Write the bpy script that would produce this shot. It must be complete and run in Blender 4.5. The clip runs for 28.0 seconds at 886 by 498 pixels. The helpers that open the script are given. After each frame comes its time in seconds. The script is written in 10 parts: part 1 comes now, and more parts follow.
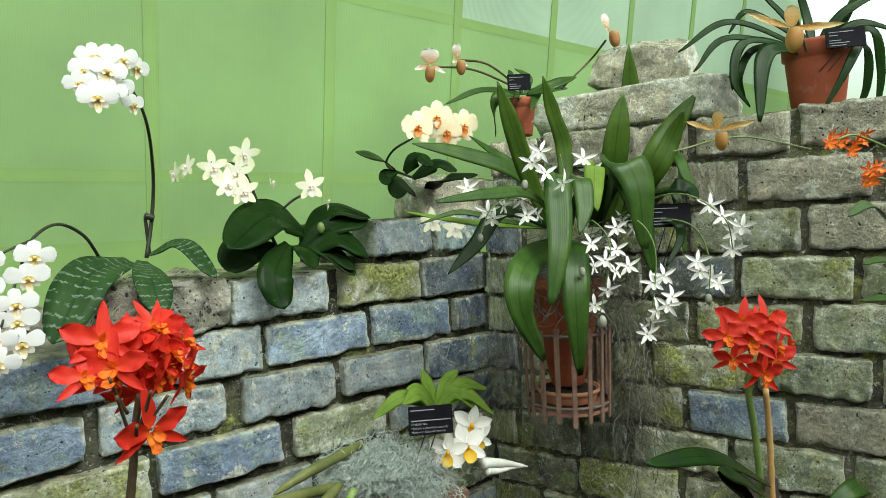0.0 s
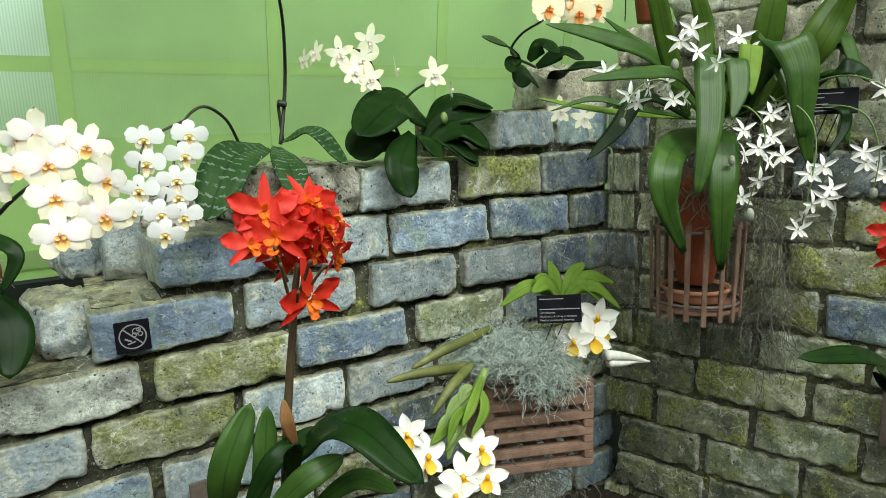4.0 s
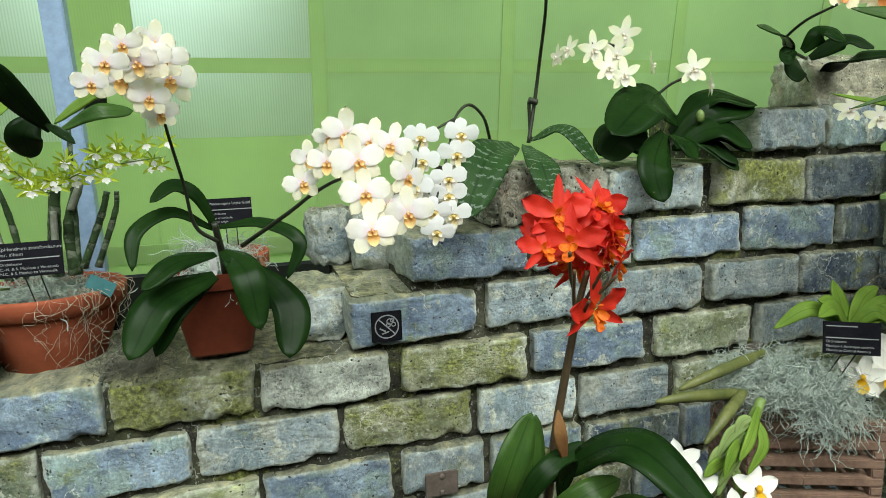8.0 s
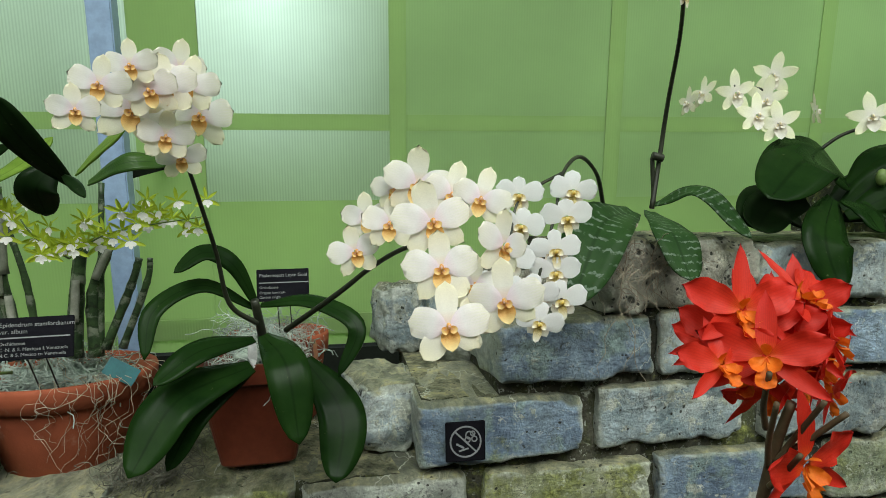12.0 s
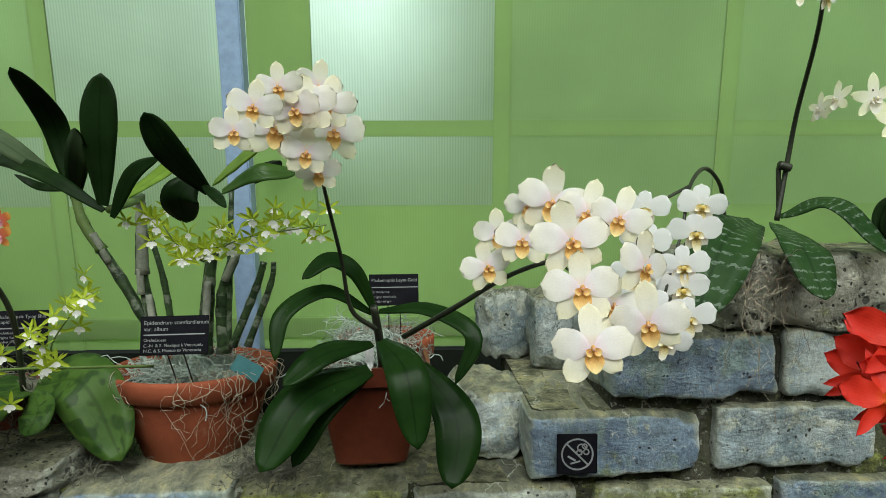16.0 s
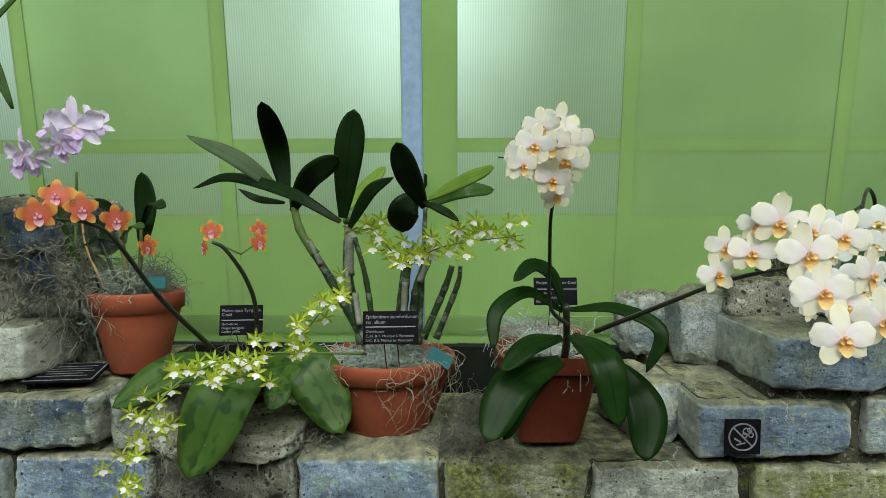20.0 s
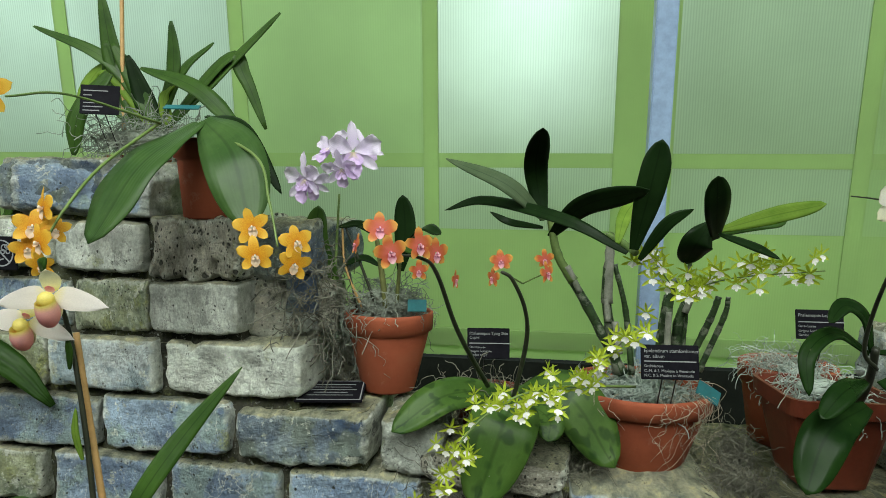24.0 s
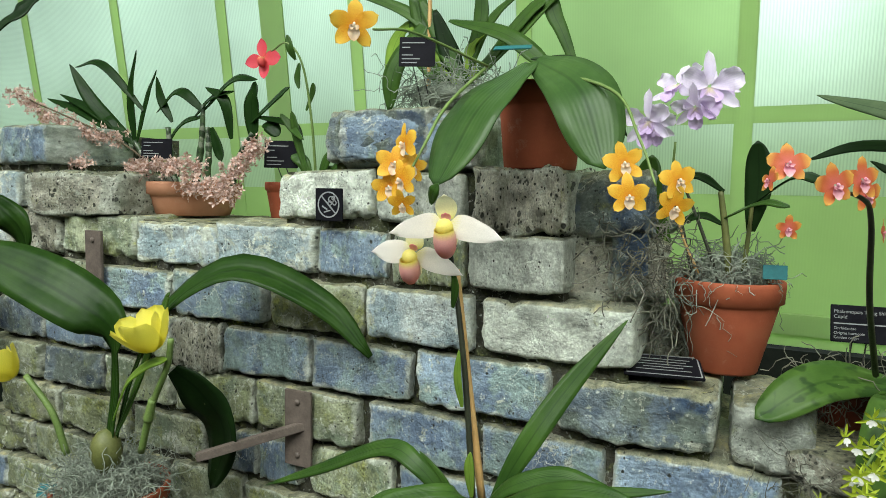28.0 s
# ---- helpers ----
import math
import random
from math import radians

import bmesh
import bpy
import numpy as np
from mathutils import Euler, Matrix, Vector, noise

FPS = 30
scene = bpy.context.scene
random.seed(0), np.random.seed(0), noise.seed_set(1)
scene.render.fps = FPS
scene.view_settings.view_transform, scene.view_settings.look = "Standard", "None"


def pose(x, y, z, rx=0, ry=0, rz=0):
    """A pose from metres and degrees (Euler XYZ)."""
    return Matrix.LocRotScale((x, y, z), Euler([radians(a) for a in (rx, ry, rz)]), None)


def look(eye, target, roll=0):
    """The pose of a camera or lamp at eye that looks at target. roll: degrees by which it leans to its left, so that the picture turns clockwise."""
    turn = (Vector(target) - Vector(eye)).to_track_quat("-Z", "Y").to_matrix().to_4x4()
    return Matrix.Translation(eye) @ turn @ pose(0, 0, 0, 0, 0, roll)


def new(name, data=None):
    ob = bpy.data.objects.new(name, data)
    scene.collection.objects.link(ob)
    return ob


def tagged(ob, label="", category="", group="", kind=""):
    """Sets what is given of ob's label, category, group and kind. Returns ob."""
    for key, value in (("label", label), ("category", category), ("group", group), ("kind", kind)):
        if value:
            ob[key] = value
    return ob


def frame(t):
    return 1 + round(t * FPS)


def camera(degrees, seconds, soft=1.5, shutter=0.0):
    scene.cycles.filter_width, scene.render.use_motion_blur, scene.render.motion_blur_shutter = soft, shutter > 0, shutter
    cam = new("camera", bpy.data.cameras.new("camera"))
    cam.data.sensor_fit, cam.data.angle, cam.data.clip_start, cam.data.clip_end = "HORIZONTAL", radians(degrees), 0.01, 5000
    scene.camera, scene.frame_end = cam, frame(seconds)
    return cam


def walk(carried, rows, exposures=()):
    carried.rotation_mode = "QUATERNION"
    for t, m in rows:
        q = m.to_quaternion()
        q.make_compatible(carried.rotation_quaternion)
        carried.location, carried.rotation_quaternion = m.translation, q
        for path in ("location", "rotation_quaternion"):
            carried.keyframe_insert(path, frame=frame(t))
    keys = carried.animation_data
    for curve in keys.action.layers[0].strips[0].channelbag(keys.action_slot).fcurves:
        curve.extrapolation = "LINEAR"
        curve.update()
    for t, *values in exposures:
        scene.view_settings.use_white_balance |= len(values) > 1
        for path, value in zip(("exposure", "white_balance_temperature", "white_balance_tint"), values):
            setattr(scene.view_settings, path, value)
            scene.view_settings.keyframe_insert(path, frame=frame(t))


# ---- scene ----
cam = camera(70.0, 28.0, 0.8)
METRES, EYE, TILT, LEAN, TURN = 1.5, 1.5, 0.0, 0.9, -43.0
PATH = [
    (0, (0.095, 0.049, 1.509), (1.373, 1.585, 1.417), -2.4),
    (0.5, (0.091, 0.055, 1.501), (1.342, 1.608, 1.353), -2.4),
    (1, (0.086, 0.058, 1.495), (1.303, 1.63, 1.279), -2.4),
    (1.5, (0.082, 0.061, 1.487), (1.266, 1.649, 1.208), -2.5),
    (2, (0.08, 0.068, 1.48), (1.233, 1.667, 1.143), -2.4),
    (2.5, (0.076, 0.073, 1.474), (1.203, 1.687, 1.119), -2.3),
    (4.5, (0.037, 0.097, 1.481), (1.012, 1.805, 1.117), -2.0),
    (5, (0.025, 0.096, 1.484), (0.943, 1.835, 1.119), -1.9),
    (5.5, (0.011, 0.098, 1.483), (0.878, 1.862, 1.116), -1.9),
    (6, (0.0, 0.104, 1.487), (0.82, 1.891, 1.119), -1.8),
    (6.5, (-0.014, 0.118, 1.488), (0.744, 1.933, 1.126), -1.8),
    (7, (-0.031, 0.147, 1.486), (0.648, 1.993, 1.126), -1.7),
    (7.5, (-0.041, 0.156, 1.483), (0.563, 2.029, 1.126), -1.6),
    (8, (-0.049, 0.179, 1.485), (0.494, 2.071, 1.128), -1.6),
    (8.5, (-0.053, 0.197, 1.497), (0.444, 2.099, 1.13), -1.4),
    (9, (-0.054, 0.222, 1.498), (0.411, 2.134, 1.138), -1.4),
    (9.5, (-0.049, 0.262, 1.495), (0.391, 2.189, 1.191), -1.3),
    (10, (-0.038, 0.3, 1.484), (0.379, 2.246, 1.289), -1.2),
    (10.5, (-0.032, 0.321, 1.481), (0.357, 2.278, 1.343), -1.2),
    (11, (-0.027, 0.339, 1.483), (0.336, 2.302, 1.36), -1.1),
    (11.5, (-0.019, 0.362, 1.475), (0.318, 2.33, 1.354), -1.0),
    (13.5, (-0.002, 0.426, 1.463), (0.209, 2.411, 1.339), -0.7),
    (14, (-0.004, 0.431, 1.462), (0.188, 2.418, 1.337), -0.8),
    (14.5, (-0.015, 0.422, 1.466), (0.151, 2.411, 1.342), -0.7),
    (15, (-0.024, 0.406, 1.475), (0.109, 2.398, 1.349), -0.6),
    (15.5, (-0.036, 0.392, 1.482), (0.057, 2.386, 1.357), -0.4),
    (16, (-0.051, 0.382, 1.483), (0.0, 2.378, 1.358), -0.3),
    (16.5, (-0.073, 0.372, 1.486), (-0.059, 2.368, 1.359), -0.2),
    (17, (-0.095, 0.354, 1.489), (-0.138, 2.35, 1.364), -0.2),
    (17.5, (-0.112, 0.333, 1.487), (-0.196, 2.327, 1.364), -0.2),
    (18, (-0.122, 0.294, 1.495), (-0.222, 2.288, 1.373), -0.2),
    (18.5, (-0.112, 0.268, 1.491), (-0.209, 2.262, 1.374), -0.1),
    (19, (-0.128, 0.253, 1.497), (-0.221, 2.248, 1.376), -0.1),
    (19.5, (-0.191, 0.246, 1.496), (-0.269, 2.241, 1.376), -0.1),
    (20, (-0.248, 0.259, 1.497), (-0.314, 2.254, 1.38), -0.0),
    (20.5, (-0.304, 0.27, 1.502), (-0.353, 2.266, 1.388), 0.0),
    (21, (-0.347, 0.272, 1.508), (-0.389, 2.269, 1.397), 0.1),
    (21.5, (-0.388, 0.273, 1.513), (-0.435, 2.269, 1.396), 0.1),
    (23.5, (-0.508, 0.264, 1.539), (-0.683, 2.252, 1.397), 0.8),
    (24, (-0.535, 0.258, 1.544), (-0.818, 2.233, 1.402), 0.8),
    (24.5, (-0.553, 0.257, 1.543), (-0.935, 2.215, 1.401), 0.9),
    (25, (-0.566, 0.245, 1.543), (-1.031, 2.184, 1.399), 0.8),
    (25.5, (-0.565, 0.238, 1.54), (-1.124, 2.153, 1.392), 0.9),
    (26, (-0.56, 0.231, 1.531), (-1.229, 2.11, 1.382), 0.9),
    (26.5, (-0.591, 0.235, 1.522), (-1.352, 2.078, 1.367), 0.9),
    (27, (-0.646, 0.244, 1.484), (-1.464, 2.062, 1.323), 1.1),
    (27.5, (-0.706, 0.266, 1.476), (-1.55, 2.071, 1.308), 1.1),
    (28, (-0.742, 0.294, 1.481), (-1.599, 2.093, 1.309), 1.1),
]
EXPOSURES = [(0, 0.16), (5, 0.14), (8, 0.04), (11, -0.36), (14, -0.42), (17, -0.38), (20, -0.38), (25, -0.23), (26.5, -0.14), (28, 0.06)]
walk(cam, [(t, look(eye, target, roll)) for t, eye, target, roll in PATH], EXPOSURES)

# ---- world and light ----
world = bpy.data.worlds.new("sky")
scene.world = world
world.use_nodes = True
wn, wl = world.node_tree.nodes, world.node_tree.links
sky = wn.new("ShaderNodeTexSky")
sky.sky_type, sky.sun_disc = "NISHITA", False
sky.sun_elevation, sky.sun_rotation = radians(50), radians(177)
sky.air_density, sky.dust_density = 1.0, 4.0
wn["Background"].inputs["Strength"].default_value = 0.04
veil = wn.new("ShaderNodeMix")
veil.data_type = "RGBA"
veil.inputs["Factor"].default_value = 0.55
veil.inputs[7].default_value = (4.7, 5.5, 5.0, 1)
wl.new(sky.outputs[0], veil.inputs[6])
wl.new(veil.outputs[2], wn["Background"].inputs["Color"])
sun_data = bpy.data.lights.new("sun", "SUN")
sun_data.energy, sun_data.angle, sun_data.color = 2.95, radians(34), (0.945, 1.0, 0.945)
sun = new("sun", sun_data)
sun.matrix_world = look((0.15, -2.3, 5.4), (0.0, 1.1, 1.2))
# added area lamp in place of unseen roof daylight, weaker towards the bed
roof_data = bpy.data.lights.new("roof_glazing", "AREA")
roof_data.shape, roof_data.size, roof_data.size_y, roof_data.energy, roof_data.color = "RECTANGLE", 5.5, 1.3, 84.0, (0.945, 1.0, 0.945)
roof_light = new("roof_glazing", roof_data)
roof_light.matrix_world = look((-0.45, -0.15, 2.8), (-0.45, 1.1, 1.4))


# ---- materials ----
def mat(name, rough=0.6, spec=0.4):
    m = bpy.data.materials.new(name)
    m.use_nodes = True
    b = m.node_tree.nodes["Principled BSDF"]
    b.inputs["Roughness"].default_value = rough
    b.inputs["Specular IOR Level"].default_value = spec
    return m, m.node_tree.nodes, m.node_tree.links, b


def noise_node(n, l, scale, detail=5.0, rough=0.6, vec=None):
    t = n.new("ShaderNodeTexNoise")
    t.inputs["Scale"].default_value = scale
    t.inputs["Detail"].default_value = detail
    t.inputs["Roughness"].default_value = rough
    if vec is not None:
        l.new(vec, t.inputs["Vector"])
    return t.outputs["Fac"]


def ramp(n, l, fac, stops):
    r = n.new("ShaderNodeValToRGB")
    e = r.color_ramp.elements
    while len(e) < len(stops):
        e.new(0.5)
    for i, (p, c) in enumerate(stops):
        e[i].position = p
        e[i].color = (*c, 1) if len(c) == 3 else c
    l.new(fac, r.inputs["Fac"])
    return r.outputs["Color"]


def grey(v):
    return (v, v, v)


def mixc(n, l, fac, a, b, mode="MIX"):
    x = n.new("ShaderNodeMix")
    x.data_type, x.blend_type = "RGBA", mode
    for key, v in (("Factor", fac), ("A", a), ("B", b)):
        s = [i for i in x.inputs if i.name == key and i.enabled][0]
        if isinstance(v, bpy.types.NodeSocket):
            l.new(v, s)
        else:
            s.default_value = v if key == "Factor" else (*v, 1)
    return [o for o in x.outputs if o.enabled][0]


def bump(n, l, b, height, strength=0.5, dist=0.004):
    x = n.new("ShaderNodeBump")
    x.inputs["Strength"].default_value, x.inputs["Distance"].default_value = strength, dist
    l.new(height, x.inputs["Height"])
    l.new(x.outputs[0], b.inputs["Normal"])


def obj_vec(n, l, spread=7.0):
    """Object coordinates, shifted for each object so that no two look alike."""
    tc, info = n.new("ShaderNodeTexCoord"), n.new("ShaderNodeObjectInfo")
    s = n.new("ShaderNodeVectorMath")
    s.operation = "SCALE"
    cx = n.new("ShaderNodeCombineXYZ")
    for i in range(3):
        l.new(info.outputs["Random"], cx.inputs[i])
    l.new(cx.outputs[0], s.inputs[0])
    s.inputs["Scale"].default_value = spread * 10
    a = n.new("ShaderNodeVectorMath")
    l.new(tc.outputs["Object"], a.inputs[0])
    l.new(s.outputs[0], a.inputs[1])
    return a.outputs[0], info.outputs["Random"]


def shift(n, l, vec, d):
    a = n.new("ShaderNodeVectorMath")
    a.inputs[1].default_value = d
    l.new(vec, a.inputs[0])
    return a.outputs[0]


def warp(n, l, vec, scale, amount):
    """Coordinates bent by noise, so that cracks and patches run unevenly."""
    t = n.new("ShaderNodeTexNoise")
    t.inputs["Scale"].default_value, t.inputs["Detail"].default_value = scale, 4
    l.new(vec, t.inputs["Vector"])
    m = n.new("ShaderNodeVectorMath")
    m.operation = "MULTIPLY_ADD"
    m.inputs[1].default_value = (amount,) * 3
    l.new(t.outputs["Color"], m.inputs[0])
    l.new(vec, m.inputs[2])
    return m.outputs[0]


def brick_mat(name, lo, hi, patina, cement=0.5, moss=0.3, dark=0.3, rough=0.6, pits=0.5, arris=0.75):
    """Old glazed brick: glaze in patches, green patina, cement smears, soot, moss, cracks and pits."""
    m, n, l, b = mat(name, rough, 0.4)
    v0, rnd = obj_vec(n, l)
    v = warp(n, l, v0, 18, 0.025)
    v2, v3 = shift(n, l, v, (3.1, 5.7, 1.3)), shift(n, l, v, (8.3, 1.1, 6.9))
    # glaze, cloudy and brushed
    c = ramp(n, l, noise_node(n, l, 13, 7, 0.62, v), [(0.4, lo), (0.6, hi)])
    pat = ramp(n, l, noise_node(n, l, 14, 8, 0.64, v2), [(0.5, grey(0)), (0.56, grey(0.75))])
    c = mixc(n, l, pat, c, patina)
    mott = ramp(n, l, noise_node(n, l, 34, 7, 0.68, v0), [(0.34, grey(0.6)), (0.46, grey(0.92)), (0.54, grey(1.05)), (0.66, grey(1.45))])
    c = mixc(n, l, 0.68, c, mott, "MULTIPLY")
    speck = ramp(n, l, noise_node(n, l, 210, 3, 0.65, v0), [(0.36, grey(0.6)), (0.64, grey(1.35))])
    c = mixc(n, l, 0.4, c, speck, "MULTIPLY")
    # fine dark crazing and pale flecks
    craze = ramp(n, l, noise_node(n, l, 46, 6, 0.62, v3), [(0.482, grey(0)), (0.5, grey(0.75)), (0.518, grey(0))])
    where = ramp(n, l, noise_node(n, l, 19, 4, 0.6, v0), [(0.47, grey(0)), (0.55, grey(1))])
    c = mixc(n, l, mixc(n, l, 1.0, craze, where, "MULTIPLY"), c, (0.055, 0.062, 0.05))
    fleck = ramp(n, l, noise_node(n, l, 125, 4, 0.65, v2), [(0.6, grey(0)), (0.66, grey(0.5))])
    c = mixc(n, l, fleck, c, (0.52, 0.55, 0.48))
    # cement smears and worn arrises
    cemf = noise_node(n, l, 21, 10, 0.7, v3)
    cem = ramp(n, l, cemf, [(0.68 - 0.22 * cement, grey(0)), (0.7 - 0.22 * cement, grey(0.85))])
    own = n.new("ShaderNodeSeparateXYZ")
    l.new(n.new("ShaderNodeTexCoord").outputs["Object"], own.inputs[0])
    rim = None
    for axis, half in (("X", 0.1), ("Z", 0.0395)):
        q = n.new("ShaderNodeMath")
        q.operation = "ABSOLUTE"
        l.new(own.outputs[axis], q.inputs[0])
        q2 = n.new("ShaderNodeMath")
        q2.operation = "MULTIPLY_ADD"
        q2.inputs[1].default_value, q2.inputs[2].default_value = 1.0, -half
        l.new(q.outputs[0], q2.inputs[0])
        if rim is None:
            rim = q2.outputs[0]
        else:
            mxm = n.new("ShaderNodeMath")
            mxm.operation = "MAXIMUM"
            l.new(rim, mxm.inputs[0])
            l.new(q2.outputs[0], mxm.inputs[1])
            rim = mxm.outputs[0]
    wob = n.new("ShaderNodeMath")
    wob.operation = "MULTIPLY_ADD"
    wob.inputs[1].default_value = 0.04
    l.new(noise_node(n, l, 36, 8, 0.68, v2), wob.inputs[0])
    l.new(rim, wob.inputs[2])
    edge = ramp(n, l, wob.outputs[0], [(0.0125, grey(0)), (0.0175, grey(arris))])
    cemcol = ramp(n, l, noise_node(n, l, 62, 8, 0.72, v0), [(0.34, (0.2, 0.215, 0.165)), (0.47, (0.36, 0.385, 0.31)), (0.62, (0.6, 0.63, 0.55))])
    c = mixc(n, l, cem, c, cemcol)
    c = mixc(n, l, edge, c, cemcol)
    # soot and damp
    soot = ramp(n, l, noise_node(n, l, 27, 11, 0.74, v2), [(0.68 - 0.2 * dark, grey(0)), (0.73 - 0.18 * dark, grey(0.85))])
    c = mixc(n, l, soot, c, (0.04, 0.046, 0.04))
    # moss
    mosf = noise_node(n, l, 13, 12, 0.7, v3)
    mos = ramp(n, l, mosf, [(0.68 - 0.3 * moss, grey(0)), (0.78 - 0.28 * moss, grey(0.88))])
    moscol = ramp(n, l, noise_node(n, l, 150, 5, 0.72, v0), [(0.36, (0.07, 0.085, 0.022)), (0.5, (0.17, 0.19, 0.045)), (0.64, (0.36, 0.39, 0.1))])
    c = mixc(n, l, mos, c, moscol)
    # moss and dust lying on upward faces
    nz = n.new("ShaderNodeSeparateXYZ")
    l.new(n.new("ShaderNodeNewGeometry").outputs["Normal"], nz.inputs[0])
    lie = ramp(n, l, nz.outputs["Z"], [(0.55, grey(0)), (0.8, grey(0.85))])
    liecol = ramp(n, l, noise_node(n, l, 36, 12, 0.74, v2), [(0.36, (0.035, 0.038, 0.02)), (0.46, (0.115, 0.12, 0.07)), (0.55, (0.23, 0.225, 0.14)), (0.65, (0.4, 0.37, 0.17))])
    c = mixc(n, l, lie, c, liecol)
    # pale hairline cracks
    wv = n.new("ShaderNodeTexVoronoi")
    wv.feature = "DISTANCE_TO_EDGE"
    wv.inputs["Scale"].default_value = 26
    l.new(warp(n, l, v0, 40, 0.035), wv.inputs["Vector"])
    scr = ramp(n, l, wv.outputs["Distance"], [(0.0, grey(0.75)), (0.022, grey(0))])
    gate = ramp(n, l, noise_node(n, l, 8, 3, 0.6, v2), [(0.58, grey(0)), (0.62, grey(1))])
    c = mixc(n, l, mixc(n, l, 1.0, scr, gate, "MULTIPLY"), c, (0.6, 0.62, 0.53))
    # pits, small and large
    hole = None
    for size, reach in ((115, 0.0), (52, -0.05)):
        dots = n.new("ShaderNodeTexVoronoi")
        dots.inputs["Scale"].default_value = size
        l.new(v, dots.inputs["Vector"])
        spot = ramp(n, l, dots.outputs["Distance"], [(0.17, grey(0.95)), (0.24, grey(0))])
        some = ramp(n, l, noise_node(n, l, 30, 6, 0.7, v2 if size == 115 else v3), [(0.6 - reach - 0.14 * pits, grey(0)), (0.64 - reach - 0.12 * pits, grey(1))])
        spot = mixc(n, l, 1.0, spot, some, "MULTIPLY")
        hole = spot if hole is None else mixc(n, l, 1.0, hole, spot, "LIGHTEN")
    c = mixc(n, l, hole, c, (0.025, 0.027, 0.02))
    # each brick a little lighter or darker
    c = mixc(n, l, 1.0, c, ramp(n, l, rnd, [(0.0, grey(1.1)), (1.0, grey(1.78))]), "MULTIPLY")
    l.new(c, b.inputs["Base Color"])
    h = mixc(n, l, 0.45, ramp(n, l, noise_node(n, l, 75, 8, 0.74, v0), [(0.36, grey(0)), (0.64, grey(1))]), ramp(n, l, noise_node(n, l, 24, 8, 0.68, v), [(0.36, grey(0)), (0.5, grey(0.75)), (0.64, grey(1))]))
    h = mixc(n, l, 0.85, h, ramp(n, l, hole, [(0, grey(1)), (1, grey(0.1))]), "MULTIPLY")
    bump(n, l, b, h, 1.0, 0.0055 + 0.004 * pits)
    l.new(ramp(n, l, cem, [(0, grey(rough)), (1, grey(0.92))]), b.inputs["Roughness"])
    return m


BLUE_GREEN, OLIVE, STONE = (0.23, 0.31, 0.27), (0.19, 0.215, 0.105), (0.31, 0.33, 0.28)
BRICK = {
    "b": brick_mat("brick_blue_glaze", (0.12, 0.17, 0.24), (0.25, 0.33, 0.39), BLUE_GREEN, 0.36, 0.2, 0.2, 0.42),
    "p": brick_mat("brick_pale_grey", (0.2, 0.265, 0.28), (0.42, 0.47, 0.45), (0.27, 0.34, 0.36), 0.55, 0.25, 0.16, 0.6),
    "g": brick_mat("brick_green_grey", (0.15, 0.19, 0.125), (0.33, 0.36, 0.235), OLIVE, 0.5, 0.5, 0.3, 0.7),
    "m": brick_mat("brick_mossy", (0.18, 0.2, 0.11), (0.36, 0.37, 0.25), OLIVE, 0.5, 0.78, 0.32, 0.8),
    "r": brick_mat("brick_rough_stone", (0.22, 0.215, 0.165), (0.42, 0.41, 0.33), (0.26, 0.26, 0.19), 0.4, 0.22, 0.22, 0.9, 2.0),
    # darkest kind, which ends several courses at the inner corner
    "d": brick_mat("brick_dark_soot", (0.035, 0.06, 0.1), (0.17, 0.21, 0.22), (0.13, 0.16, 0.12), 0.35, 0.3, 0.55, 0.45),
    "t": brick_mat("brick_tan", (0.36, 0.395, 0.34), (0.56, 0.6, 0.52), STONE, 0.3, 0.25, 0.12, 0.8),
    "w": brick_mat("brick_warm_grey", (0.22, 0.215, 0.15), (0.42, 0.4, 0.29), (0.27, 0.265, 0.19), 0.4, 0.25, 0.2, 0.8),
    # algae green, with the shade of the corner wall also put into the colour
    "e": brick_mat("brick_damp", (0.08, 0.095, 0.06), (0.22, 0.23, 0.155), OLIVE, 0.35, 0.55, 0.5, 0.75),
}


def plain(name, lo, hi, scale=20, rough=0.7, bmp=0.3, spec=0.4, dist=0.003, world_space=False):
    m, n, l, b = mat(name, rough, spec)
    if world_space:
        v = n.new("ShaderNodeTexCoord").outputs["Object"]
    else:
        v, _ = obj_vec(n, l)
    c = ramp(n, l, noise_node(n, l, scale, 6, 0.65, v), [(0.3, lo), (0.7, hi)])
    g = ramp(n, l, noise_node(n, l, scale * 9, 3, 0.7, v), [(0.3, grey(0.8)), (0.7, grey(1.1))])
    l.new(mixc(n, l, 0.8, c, g, "MULTIPLY"), b.inputs["Base Color"])
    bump(n, l, b, noise_node(n, l, scale * 4, 6, 0.7, v), bmp, dist)
    return m


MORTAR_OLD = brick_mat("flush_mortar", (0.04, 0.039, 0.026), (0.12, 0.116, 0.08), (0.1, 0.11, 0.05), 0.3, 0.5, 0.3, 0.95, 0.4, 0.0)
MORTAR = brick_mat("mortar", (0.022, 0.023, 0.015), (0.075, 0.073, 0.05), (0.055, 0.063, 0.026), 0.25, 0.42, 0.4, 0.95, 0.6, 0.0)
SOIL = plain("soil", (0.025, 0.02, 0.014), (0.06, 0.048, 0.034), 30, 0.95, 1.0, 0.2, 0.02)
DARK = plain("dark_gap", (0.004, 0.006, 0.004), (0.012, 0.015, 0.011), 12, 0.9, 0.3, 0.1)
STEEL = plain("weathered_steel", (0.075, 0.06, 0.05), (0.15, 0.12, 0.1), 40, 0.6, 0.3)


